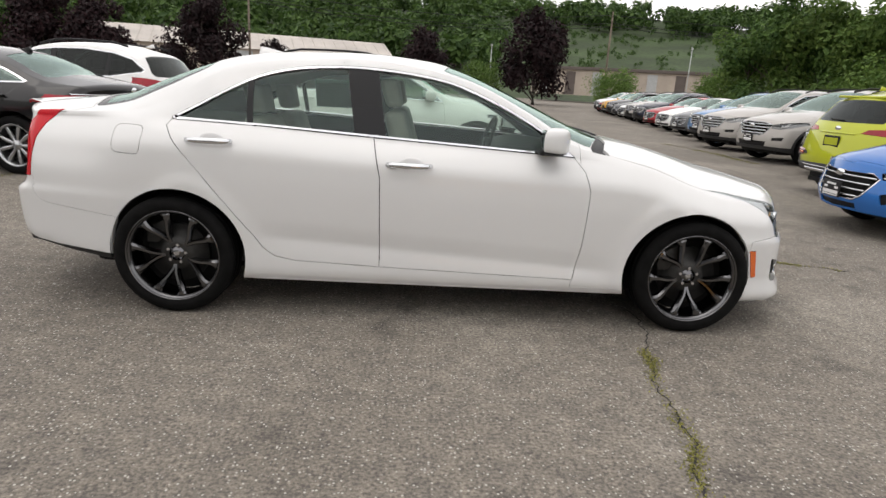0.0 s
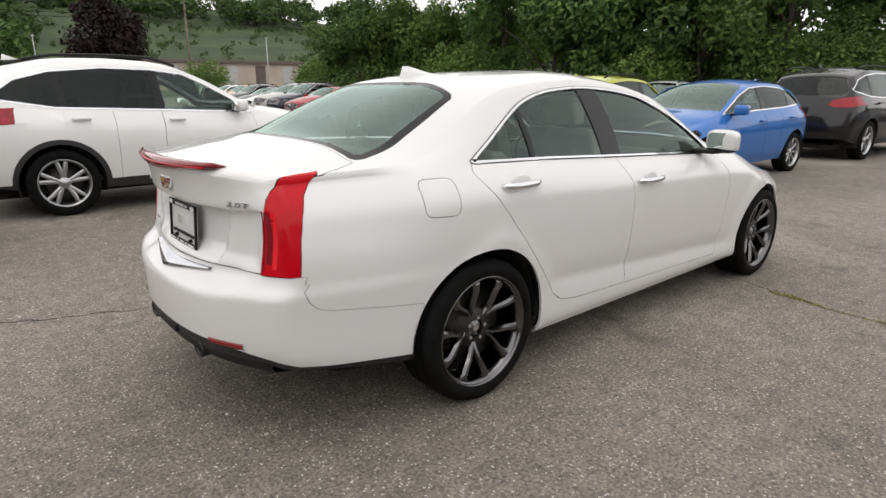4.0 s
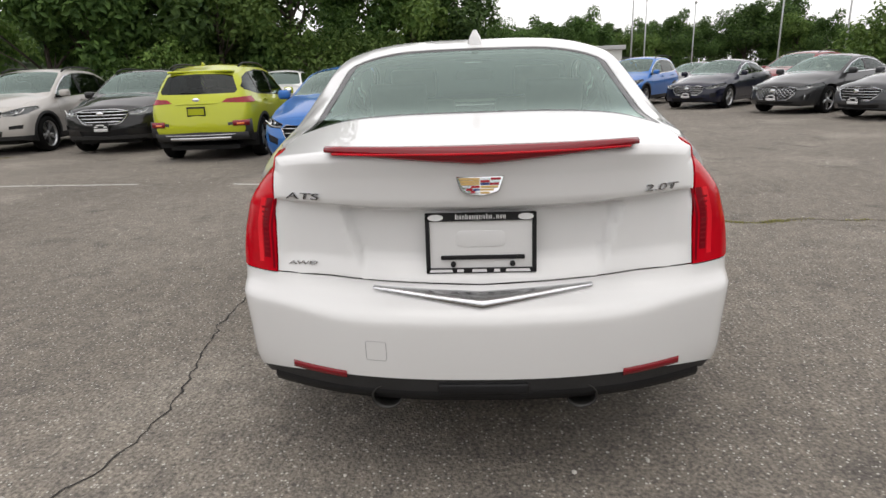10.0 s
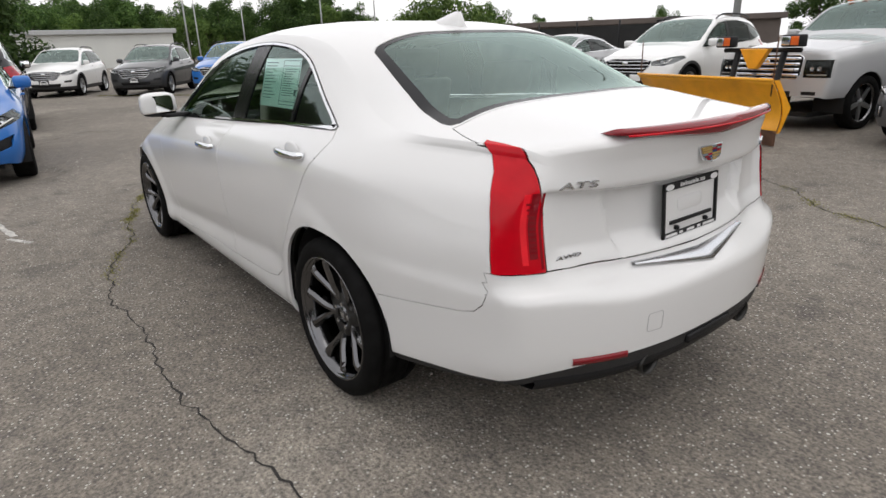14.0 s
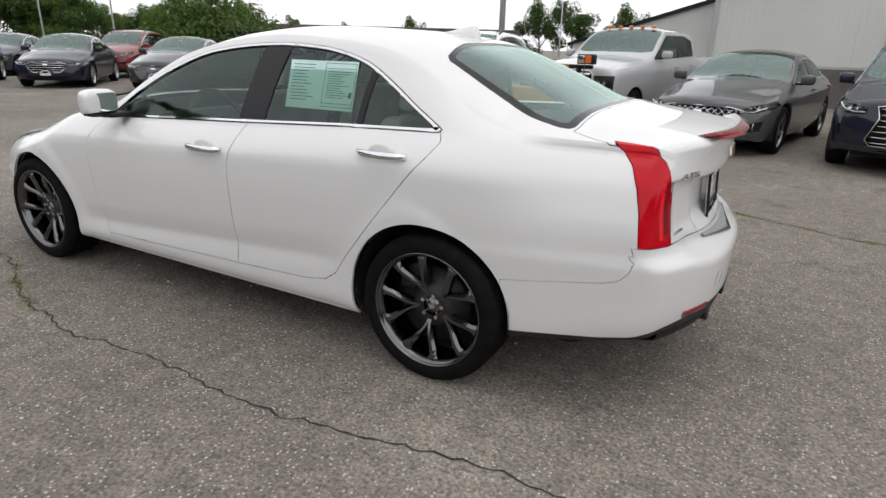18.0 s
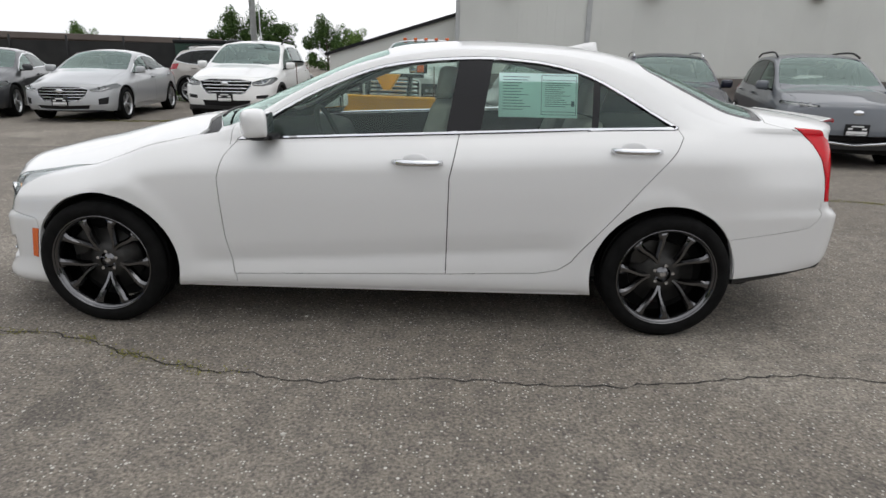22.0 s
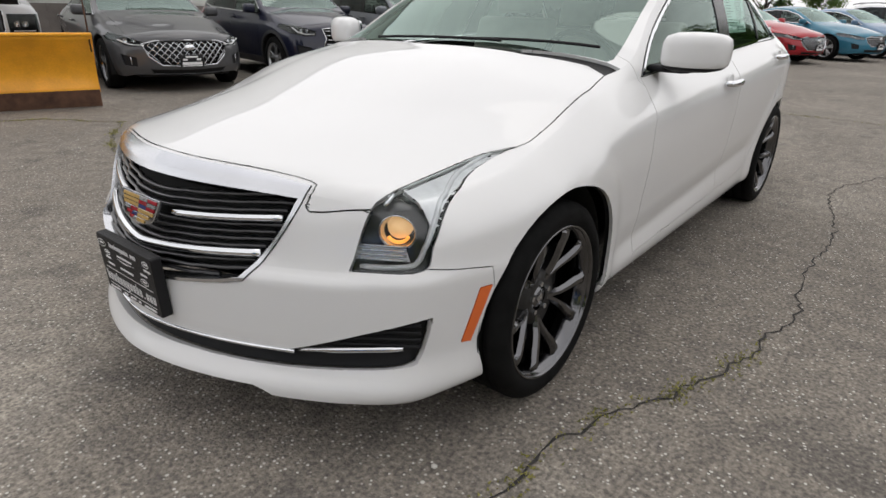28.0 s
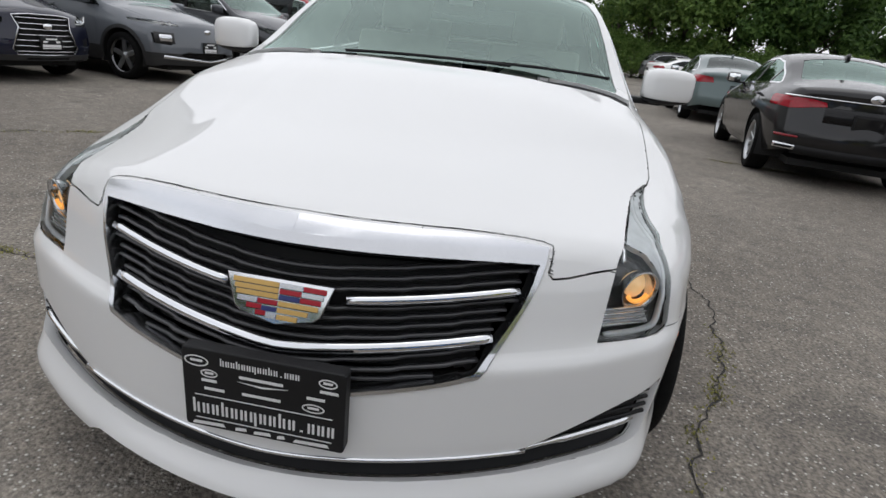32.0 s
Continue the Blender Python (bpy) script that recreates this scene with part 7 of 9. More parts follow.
def car_kind(name, s):
    """One body kind from its lines. The paint takes the object's colour."""
    car = thing(name, "parked car", "car", "parked cars")
    sh, af, ar, R = s["shape"], s["af"], s["ar"], s["R"]
    arch_f, arch_r = ring(af, R, R + 0.055, 28), ring(ar, R, R + 0.055, 28)
    lip_f, lip_r = ring(af, R, R + 0.105, 28), ring(ar, R, R + 0.105, 28)
    dlo, clad = s["dlo"], s.get("clad", 0.0)
    trim = shrink(dlo, 0.016)
    lf, lr, gr, intake, bl, pockets = s["lamp_f"], s["lamp_r"], s["grille"], s["intake"], s["back_glass"], s["fog"]
    screen, doors, lxf, lxr = s["screen"], s["doors"], s["lamp_f_x"], s["lamp_r_x"]
    top_back = s.get("top_back", False)
    pil = [[(x, 0.8), (x - 0.05, 1.75)] for x in s["pillars"]]
    gx = sh.xf - 0.55

    def where(x, y, z, n):
        p, e, t = (x, z), (y, z), (y, x)
        if y > 0.4 and (inside(p, arch_f) or inside(p, arch_r)):
            return "arch"
        if y > 0.4 and inside(p, dlo):
            if not inside(p, trim):
                return "trim"
            for i, (a, b) in enumerate(zip(pil[::2], pil[1::2])):
                if x > lerp_line(a, z):
                    return "glass%d" % i
                if x > lerp_line(b, z):
                    return "pillar%d" % i
            return "glass%d" % (len(pil) // 2)
        if x > lxf and inside(e, lf):
            return "lamp_f"
        if x < lxr and inside(e, lr):
            return "lamp_r"
        if x > gx:
            if inside(e, gr):
                return "grille"
            if inside(e, intake) or inside(e, pockets):
                return "intake"
        if clad and y > 0.3 and (inside(p, lip_f) or inside(p, lip_r)):
            return "clad"
        if clad and z < clad:
            return "clad"
        if inside(t, screen) and n.z > 0.2 and z > s["cowl_z"]:
            return "screen"
        if top_back and inside(t, bl) and n.z > 0.2 and z > s["cowl_z"] or (not top_back and x < -1.2 and inside(e, bl)):
            return "back"
        if y > 0.4 and x > doors[-1][0][0] - 0.5:
            for i, d in enumerate(doors):
                if inside(p, d):
                    return "door%d" % i
        if x > 0.75 and n.z > 0.45 and z > s["hood_z"] and y < s["hood_y"]:
            return "hood"
        return "body"

    def flank(c): return c.y > 0.4
    cuts = [("side", q, flank, True) for q in (arch_f, arch_r, dlo, trim, *doors)] + [("side", q, flank, False) for q in pil]
    cuts += [("end", lf, lambda c: c.x > lxf - 0.05, True), ("end", lr, lambda c: c.x < lxr + 0.05, True)]
    cuts += [("end", q, lambda c: c.x > gx - 0.05, True) for q in (gr, intake, pockets)]
    cuts += [("top", screen, lambda c: c.z > s["cowl_z"] - 0.1, True)]
    cuts += [("top", bl, lambda c: c.z > s["cowl_z"] - 0.1, True) if top_back else ("end", bl, lambda c: c.x < -1.2, True)]
    if clad:
        cuts += [("side", q, flank, True) for q in (lip_f, lip_r)] + [("side", [(-3, clad), (3, clad)], None, False)]
    bm, g = carve(sh, s.get("res", (46, 10, 5, 8, 8)), cuts, where)
    for i in range(len(doors)):
        kept, rest = largest_piece(g.get("door%d" % i, []))
        g["door%d" % i] = kept
        g["body"] += rest
    emit(bm, g["body"], "body", M_PAINT, car, "mid", 0.001, 0.02)
    if g.get("hood"):
        emit(bm, g["hood"], "hood", M_PAINT, car, "mid", 0.003, 0.02)
    for i in range(len(doors)):
        for d, side in zip(emit(bm, g.get("door%d" % i, []), "door", M_PAINT, car, "both", 0.003, 0.02), (1, -1)):
            x1, x0 = max(q[0] for q in doors[i]), min(q[0] for q in doors[i])
            hx, hz = x0 + 0.20, s["handle_z"] + (0.03 if i else 0)
            hy = max((sh.wb(hx) * sh.flank(0.8)), 0.5)
            part("handle", boxed(hx - 0.09, hx + 0.09, min(side * (hy - 0.01), side * (hy + 0.035)), max(side * (hy - 0.01), side * (hy + 0.035)), hz - 0.013, hz + 0.013, bevel=0.008), M_PAINT if s.get("handle_paint", True) else M_CHROME, d)
    for k in range(4):
        emit(bm, g.get("glass%d" % k, []), "side_window", M_SIDEGLASS if k == 0 else s.get("rear_glass", M_DARKGLASS), car, "both", 0.0, 0.0, sink=0.004)
    emit(bm, g.get("trim", []), "window_trim", s.get("trim_mat", M_CHROME), car, "both", 0.0, 0.01, sink=-0.002)
    for k in range(3):
        emit(bm, g.get("pillar%d" % k, []), "pillar_cover", M_GLOSSBLACK, car, "both", 0.0, 0.01)
    emit(bm, g.get("clad", []), "cladding", M_CLAD, car, "mid", 0.0, 0.02, "dark plastic cladding", sink=-0.008)
    emit(bm, g["screen"], "windscreen", M_GLASS, car, "mid", 0.0, 0.0, sink=0.003)
    emit(bm, g["back"], "rear_window", s.get("rear_glass", M_DARKGLASS), car, "mid", 0.0, 0.0, sink=0.003)
    emit(bm, g["lamp_r"], "tail_lamp", M_TAIL, car, "both", 0.002, 0.02, "red tail lamp", sink=-0.004)
    for h, side in zip(emit(bm, g["lamp_f"], "headlamp", M_LAMPGREY, car, "both", 0.0, 0.0, "clear headlamp", sink=0.03), ("left", "right")):
        emit(bm, g["lamp_f"], "lens", M_CLEAR, h, side, 0.001, 0.03)
        k = 1 if side == "left" else -1
        cy = sum(q[0] for q in lf) / len(lf)
        cz = sum(q[1] for q in lf) / len(lf)
        refl = bmesh.new()
        for j in (-0.075, 0.02):
            lathe_pts = lathe(bmesh.new(), [(0.0005, 0.004), (0.018, 0.006), (0.034, 0.016), (0.036, 0.02)], 12, "x")
            me = bpy.data.meshes.new("tmp")
            bmesh.ops.transform(lathe_pts, matrix=Matrix.Translation((sh.front(cy + j, cz) - 0.035, k * (cy + j), cz)), verts=lathe_pts.verts)
            lathe_pts.to_mesh(me)
            lathe_pts.free()
            refl.from_mesh(me)
            bpy.data.meshes.remove(me)
        part("reflector", refl, M_REFLECT, h)
        drl = tube(bmesh.new(), [(sh.front(y, z) - 0.008, k * y, z) for y, z in s["drl"]], 0.008, 6)
        part("running_light", drl, M_WHITE, h)
    emit(bm, g["grille"], "grille", M_GLOSSBLACK, car, "mid", 0.0, 0.0, "dark grille", sink=0.03)
    if g.get("intake"):
        emit(bm, g["intake"], "lower_intake", M_BLACK, car, "mid", 0.0, 0.0, "black lower intake", sink=0.025)
    under_shell(bm, g, ["body", "hood", "door0", "door1", "clad", "lamp_f", "lamp_r", "grille"], car, 0.03)
    bm.free()
    gy = max(q[0] for q in gr)
    zs = [q[1] for q in gr]
    z0, z1 = min(zs), max(zs)
    nb = s.get("bars", 4)
    for i in range(nb):
        z = z0 + (z1 - z0) * (i + 0.7) / (nb + 0.4)
        half = max([y for y in np.linspace(0, gy, 30) if inside((y, z), gr)] or [0]) - 0.015
        if half > 0.05:
            part("grille_bar", tube(bmesh.new(), [(sh.front(y, z) - 0.006, y, z) for y in np.linspace(-half, half, 13)], s.get("bar_r", 0.011), 6, flat=1.2), s.get("bar_mat", M_SATIN), car)
    rim = [(y, z) for y, z in gr if y >= 0]
    loop = [(sh.front(y, z) - 0.001, y, z) for y, z in rim] + [(sh.front(y, z) - 0.001, -y, z) for y, z in rim[::-1]]
    part("grille_frame", tube(bmesh.new(), loop, 0.010, 6, closed=True), s.get("bar_mat", M_SATIN), car, "chrome grille frame")
    em = lathe(bmesh.new(), [(0.0005, 0.012), (0.05, 0.010), (0.062, 0.004), (0.062, -0.004)], 20, "x")
    ez = s.get("badge_z", z0 + 0.72 * (z1 - z0))
    bmesh.ops.transform(em, matrix=Matrix.Translation((sh.front(0, ez) + 0.004, 0, ez)) @ Matrix.Diagonal((1, 1.1, 0.6, 1)), verts=em.verts)
    part("badge", em, M_CHROME, car)
    pz = s["plate_z"]
    part("front_plate", boxed(sh.front(0, pz) + 0.002, sh.front(0, pz) + 0.018, -0.155, 0.155, pz - 0.08, pz + 0.08, bevel=0.004), M_BLACK, car, "black dealer plate")
    marks = bmesh.new()
    for y0, y1, dz, h in ((-0.13, 0.13, -0.035, 0.018), (-0.08, 0.08, 0.05, 0.010), (-0.12, -0.06, 0.015, 0.012), (0.06, 0.12, 0.015, 0.012), (-0.13, 0.13, -0.066, 0.006)):
        box(marks, sh.front(0, pz) + 0.018, sh.front(0, pz) + 0.0195, y0, y1, pz + dz - h, pz + dz + h)
    part("plate_print", marks, M_WHITE, car, "white print", smooth=False)
    rz = s["rear_plate_z"]
    part("rear_plate", boxed(sh.back(0, rz) - 0.012, sh.back(0, rz) + 0.004, -0.155, 0.155, rz - 0.08, rz + 0.08, bevel=0.004), M_BLACK, car, "black plate frame")
    part("rear_plate_panel", boxed(sh.back(0, rz) - 0.0145, sh.back(0, rz) - 0.01, -0.135, 0.135, rz - 0.055, rz + 0.05), M_PAINT, car, smooth=False)
    for x in (af, ar):
        for side in (1, -1):
            well = bmesh.new()
            rows = [[well.verts.new((x + (R + 0.06) * math.cos(a), side * y, R + (R + 0.06) * math.sin(a))) for a in np.linspace(-0.3, math.pi + 0.3, 14)] for y in (0.5, sh.wb(x) - 0.03)]
            for i in range(13):
                well.faces.new((rows[0][i], rows[0][i + 1], rows[1][i + 1], rows[1][i]))
            well.faces.new(rows[0])
            part("wheel_arch_liner", well, M_GAP, car)
            wheel(car, x, side * (sh.wb(x) - 0.125), R, R, R * 0.70, 0.215, s["wheel"], side, spin=side * 17, tyre_n=28)
    part("underbody", boxed(sh.xr + 0.25, sh.xf - 0.3, -0.6, 0.6, 0.2, 0.27), M_GAP, car, smooth=False)
    cz = s["cowl_z"]
    part("dashboard", boxed(0.35, 0.85, -0.66, 0.66, cz - 0.35, cz - 0.03, bevel=0.06), M_DASH, car)
    part("cabin_floor", boxed(-1.6, 0.9, -0.7, 0.7, 0.32, 0.38), M_DASH, car, smooth=False)
    for x in (0.0, -0.9):
        for y in (0.36, -0.36):
            st = bmesh.new()
            box(st, x - 0.3, x - 0.12, y - 0.24, y + 0.24, 0.45, cz + 0.12, 0.05)
            box(st, x - 0.3, x - 0.18, y - 0.13, y + 0.13, cz + 0.14, cz + 0.30, 0.04)
            box(st, x - 0.25, x + 0.25, y - 0.24, y + 0.24, 0.45, 0.62, 0.05)
            part("seat", st, M_SEAT if s.get("light_seats") else M_DASH, car)
    for side in (1, -1):
        mx, mz, my = s["mirror"]
        head = bmesh.new()
        box(head, mx - 0.06, mx + 0.09, min(side * (my + 0.03), side * (my + 0.22)), max(side * (my + 0.03), side * (my + 0.22)), mz - 0.07, mz + 0.075, 0.045, 3)
        mir = part("wing_mirror", head, M_PAINT, car)
        part("mirror_foot", boxed(mx - 0.03, mx + 0.06, min(side * (my - 0.08), side * (my + 0.08)), max(side * (my - 0.08), side * (my + 0.08)), mz - 0.075, mz - 0.045, bevel=0.01), M_BLACK, mir)
        part("mirror_glass", boxed(mx - 0.066, mx - 0.058, min(side * (my + 0.05), side * (my + 0.20)), max(side * (my + 0.05), side * (my + 0.20)), mz - 0.05, mz + 0.055), bpy.data.materials["mirror_silver"], mir)
    if s.get("rails"):
        for side in (1, -1):
            xs = np.linspace(s["rails"][0], s["rails"][1], 12)
            rail = tube(bmesh.new(), [(x, side * (sh.wr(x) * 0.93), sh.zr(x) + 0.035 + 0.045 * min(1, 6 * min((i + 0.0) / 11, 1 - i / 11))) for i, x in enumerate(xs)], 0.016, 8)
            part("roof_rail", rail, s.get("rail_mat", M_BLACK), car, "roof rail")
    if s.get("extra"):
        s["extra"](car, sh)
    fin = bmesh.new()
    xb = s["fin_x"]
    prism([(xb + 0.12, sh.zt(xb + 0.12) - 0.005), (xb - 0.02, sh.zt(xb) + 0.055), (xb - 0.04, sh.zt(xb) - 0.01)], "y", -0.02, 0.02, 0.006, bm=fin)
    part("antenna_fin", fin, M_PAINT, car)
    part("screen_tag", boxed(s["tag"][0] - 0.004, s["tag"][0] + 0.004, -0.06, 0.06, s["tag"][1] - 0.012, s["tag"][1] + 0.012), M_WHITE, car, "white paper tag", smooth=False)
    return car


SUV_SHAPE = Shape(
    xr=-2.22, xf=2.22,
    zb=[(-2.22, 0.36), (-1.7, 0.28), (1.4, 0.25), (2.22, 0.26)],
    zs=[(-2.22, 1.10), (-1.6, 1.10), (0.75, 1.01), (1.1, 1.0), (1.7, 0.93), (2.22, 0.84)],
    zr=[(-2.22, 1.46), (-1.9, 1.52), (-1.3, 1.575), (-0.6, 1.59), (-0.1, 1.56), (0.3, 1.42), (0.65, 1.22), (0.95, 1.06), (1.3, 1.02), (1.8, 0.95), (2.22, 0.87)],
    zt=[(-2.22, 1.52), (-1.9, 1.58), (-1.3, 1.64), (-0.7, 1.66), (-0.2, 1.64), (0.1, 1.57), (0.5, 1.38), (0.95, 1.14), (1.3, 1.10), (1.8, 1.03), (2.22, 0.92)],
    wb=[(-2.22, 0.84), (-1.9, 0.90), (-1.0, 0.925), (1.0, 0.925), (1.7, 0.915), (2.22, 0.86)],
    wr=[(-2.22, 0.62), (-1.5, 0.64), (-0.5, 0.655), (0.3, 0.70), (0.9, 0.79), (1.4, 0.78), (2.22, 0.66)],
    flank=[(0, 0.93), (0.1, 0.96), (0.3, 0.98), (0.6, 1.0), (0.85, 0.985), (1.0, 0.90)],
    bow_f=(0.30, 1.9), bow_r=(0.22, 2.2),
    lean_f=[(0.26, 0.06), (0.45, 0.0), (0.7, 0.03), (0.9, 0.10), (1.0, 0.16)],
    lean_r=[(0.36, 0.06), (0.55, 0.0), (0.8, 0.03), (1.0, 0.08), (1.5, 0.42), (1.6, 0.5)], bend=(0.9, -0.9))
SUV = dict(
    shape=SUV_SHAPE, af=1.335, ar=-1.335, R=0.35, clad=0.36, handle_z=0.98,
    dlo=[(0.83, 1.035), (0.55, 1.235), (0.3, 1.375), (0.05, 1.49), (-0.3, 1.535), (-0.8, 1.545), (-1.3, 1.50), (-1.62, 1.41), (-1.84, 1.25), (-1.80, 1.20), (-1.3, 1.115), (-0.5, 1.085)],
    pillars=[-0.20, -0.30, -1.18, -1.24],
    doors=[[(0.84, 1.0), (0.86, 0.8), (0.80, 0.36), (-0.28, 0.36), (-0.26, 1.10), (-0.32, 1.62), (0.2, 1.55)], [(-0.28, 0.36), (-0.26, 1.10), (-0.32, 1.62), (-1.15, 1.6), (-1.30, 1.15), (-1.28, 1.0), (-0.96, 0.62), (-0.90, 0.36)]],
    screen=[(-0.1, 0.93), (0.0, 0.93), (0.5, 0.87), (0.73, 0.76), (0.70, 0.5), (0.64, 0.2), (0.58, 0.03), (0.0, 0.06), (-0.1, 0.06)],
    back_glass=[(-0.1, 1.14), (0.62, 1.15), (0.66, 1.2), (0.56, 1.44), (0.4, 1.47), (-0.1, 1.48)],
    lamp_f=[(0.50, 0.80), (0.60, 0.84), (0.80, 0.90), (0.90, 0.90), (0.84, 0.77), (0.70, 0.73), (0.52, 0.74)], lamp_f_x=1.45,
    drl=[(0.53, 0.765), (0.65, 0.76), (0.76, 0.79), (0.82, 0.86)],
    lamp_r=[(0.45, 0.98), (0.50, 1.07), (0.80, 1.13), (1.0, 1.12), (1.0, 1.02), (0.80, 0.94), (0.55, 0.94)], lamp_r_x=-1.65,
    grille=[(0.0, 0.86), (0.30, 0.86), (0.50, 0.82), (0.48, 0.73), (0.38, 0.61), (0.30, 0.58), (0.0, 0.58), (-0.1, 0.7)],
    intake=[(0.0, 0.46), (0.48, 0.46), (0.44, 0.36), (0.0, 0.35), (-0.1, 0.4)],
    fog=[(0.58, 0.55), (0.80, 0.57), (0.78, 0.50), (0.58, 0.49)],
    cowl_z=1.10, hood_z=0.90, hood_y=0.70, plate_z=0.52, rear_plate_z=0.86, wheel=WHEEL_LIGHT, mirror=(0.62, 1.12, 0.83), rails=(0.0, -1.5), fin_x=-1.55, tag=(0.22, 1.50), bars=4)

def crossover_trim(car, sh):
    """Lamp pods in the cladding, skid plates, wiper and badge of the small crossover."""
    for side in (1, -1):
        ys = [side * y for y in np.linspace(0.58, 0.84, 6)]
        pod = part("lamp_pod", sweep(lambda y: (0.60, 0.76), ys, sh.front, 0.004), M_CLAD, car, "dark lamp pod")
        part("low_lamp", sweep(lambda y: (0.63, 0.73), [side * y for y in np.linspace(0.62, 0.78, 5)], sh.front, 0.010), M_REFLECT, pod, "round-cornered clear lamp")
        part("bumper_cladding", sweep(lambda y: (0.44, 0.62 + 0.10 * abs(y)), [side * y for y in np.linspace(0.50, 0.88, 8)], sh.back, 0.010), M_CLAD, car, "black cladding at the bumper corner")
        rear = part("rear_pod", sweep(lambda y: (0.60, 0.70), [side * y for y in np.linspace(0.58, 0.84, 6)], sh.back, 0.016), M_REDDARK, car, "low red lamp in the cladding")
        part("amber_lens", sweep(lambda y: (0.615, 0.66), [side * y for y in np.linspace(0.64, 0.76, 4)], sh.back, 0.020), M_AMBER, rear)
    part("lower_bumper", sweep(lambda y: (0.36, 0.52 - 0.03 * abs(y)), np.linspace(-0.8, 0.8, 17), sh.back, 0.012), M_CLAD, car, "black lower bumper")
    part("skid_plate", sweep(lambda y: (0.375, 0.43), np.linspace(-0.52, 0.52, 11), sh.back, 0.022), M_SATIN, car, "grey skid strip")
    part("skid_line", sweep(lambda y: (0.45, 0.475), np.linspace(-0.60, 0.60, 13), sh.back, 0.020), M_SATIN, car)
    part("front_skid", sweep(lambda y: (0.33 + 0.06 * abs(y), 0.365 + 0.10 * abs(y)), np.linspace(-0.75, 0.75, 17), sh.front, 0.014), M_SATIN, car, "silver line under the nose")
    part("handle_strip", sweep(lambda y: (0.975, 0.998), np.linspace(-0.36, 0.36, 9), sh.back, 0.012), M_PAINT, car)
    part("rear_wiper", tube(bmesh.new(), [(sh.back(0, 1.17) - 0.012, -0.02, 1.165), (sh.back(0.26, 1.18) - 0.012, 0.27, 1.18)], 0.010, 6), M_BLACK, car, "rear wiper")
    oval = lathe(bmesh.new(), [(0.0005, 0.010), (0.045, 0.008), (0.055, 0.0)], 18, "x")
    bmesh.ops.transform(oval, matrix=Matrix.Translation((sh.back(0, 1.05) - 0.002, 0, 1.05)) @ Matrix.Diagonal((-1, 1.1, 0.65, 1)), verts=oval.verts)
    part("rear_badge", oval, M_CHROME, car)
    for z in (1.54,):
        part("roof_spoiler", boxed(sh.xr + 0.44, sh.xr + 0.62, -0.56, 0.56, 1.50, 1.535, bevel=0.012), M_PAINT, car)


def executive_trim(car, sh):
    """Chrome bar, exhausts and dark plate recess of the large sedan."""
    part("chrome_bar", sweep(lambda y: (0.925, 0.945), np.linspace(-0.80, 0.80, 21), sh.back, 0.012), M_CHROME, car, "chrome bar across the boot")
    part("plate_recess", sweep(lambda y: (0.69, 0.86), np.linspace(-0.42, 0.42, 9), sh.back, 0.004), M_GLOSSBLACK, car, "black plate recess")
    part("model_badge", sweep(lambda y: (0.715, 0.73), np.linspace(-0.55, -0.42, 4), sh.back, 0.010), M_SATIN, car)
    oval = lathe(bmesh.new(), [(0.0005, 0.010), (0.045, 0.008), (0.055, 0.0)], 18, "x")
    bmesh.ops.transform(oval, matrix=Matrix.Translation((sh.back(0, 0.985) - 0.006, 0, 0.985)) @ Matrix.Diagonal((-1, 1.1, 0.8, 1)), verts=oval.verts)
    part("rear_badge", oval, M_CHROME, car)
    part("valance", sweep(lambda y: (0.33, 0.43), np.linspace(-0.62, 0.62, 13), sh.back, 0.004), M_BLACK, car, "black valance")
    for side in (1, -1):
        ys = [side * y for y in np.linspace(0.60, 0.80, 5)]
        tip = part("exhaust_tip", sweep(lambda y: (0.365 + 0.02 * (abs(y) - 0.6), 0.425 + 0.05 * (abs(y) - 0.6)), ys, sh.back, 0.016), M_CHROME, car, "flat chrome exhaust tip")
        # dark sheet over the tip: the shade of its mouth put into colour
        part("exhaust_hole", sweep(lambda y: (0.378, 0.417), [side * y for y in np.linspace(0.62, 0.78, 5)], sh.back, 0.020), M_GAP, tip)
        part("reflector", sweep(lambda y: (0.50, 0.53), [side * y for y in np.linspace(0.60, 0.82, 5)], sh.back, 0.008), M_REDDARK, car, "red reflector")


def mesh_trim(car, sh):
    """Honeycomb mesh in the wide grille."""
    for k in range(-11, 12):
        y0 = 0.09 * k
        for sgn in (1, -1):
            pts = [(y0 + sgn * 0.30 * s, 0.655 - 0.30 * s) for s in np.linspace(0, 1, 7)]
            pts = [(y, z) for y, z in pts if inside((abs(y), z), MESH_SEDAN["grille"])]
            if len(pts) > 1:
                part("mesh_wire", tube(bmesh.new(), [(sh.front(y, z) - 0.008, y, z) for y, z in pts], 0.006, 5), M_SATIN, car)
    for side in (1, -1):
        part("fog_slot", tube(bmesh.new(), [(sh.front(0.70, z) - 0.004, side * (0.70 + 0.02 * (z - 0.4)), z) for z in np.linspace(0.37, 0.47, 4)], 0.008, 5), M_SATIN, car)


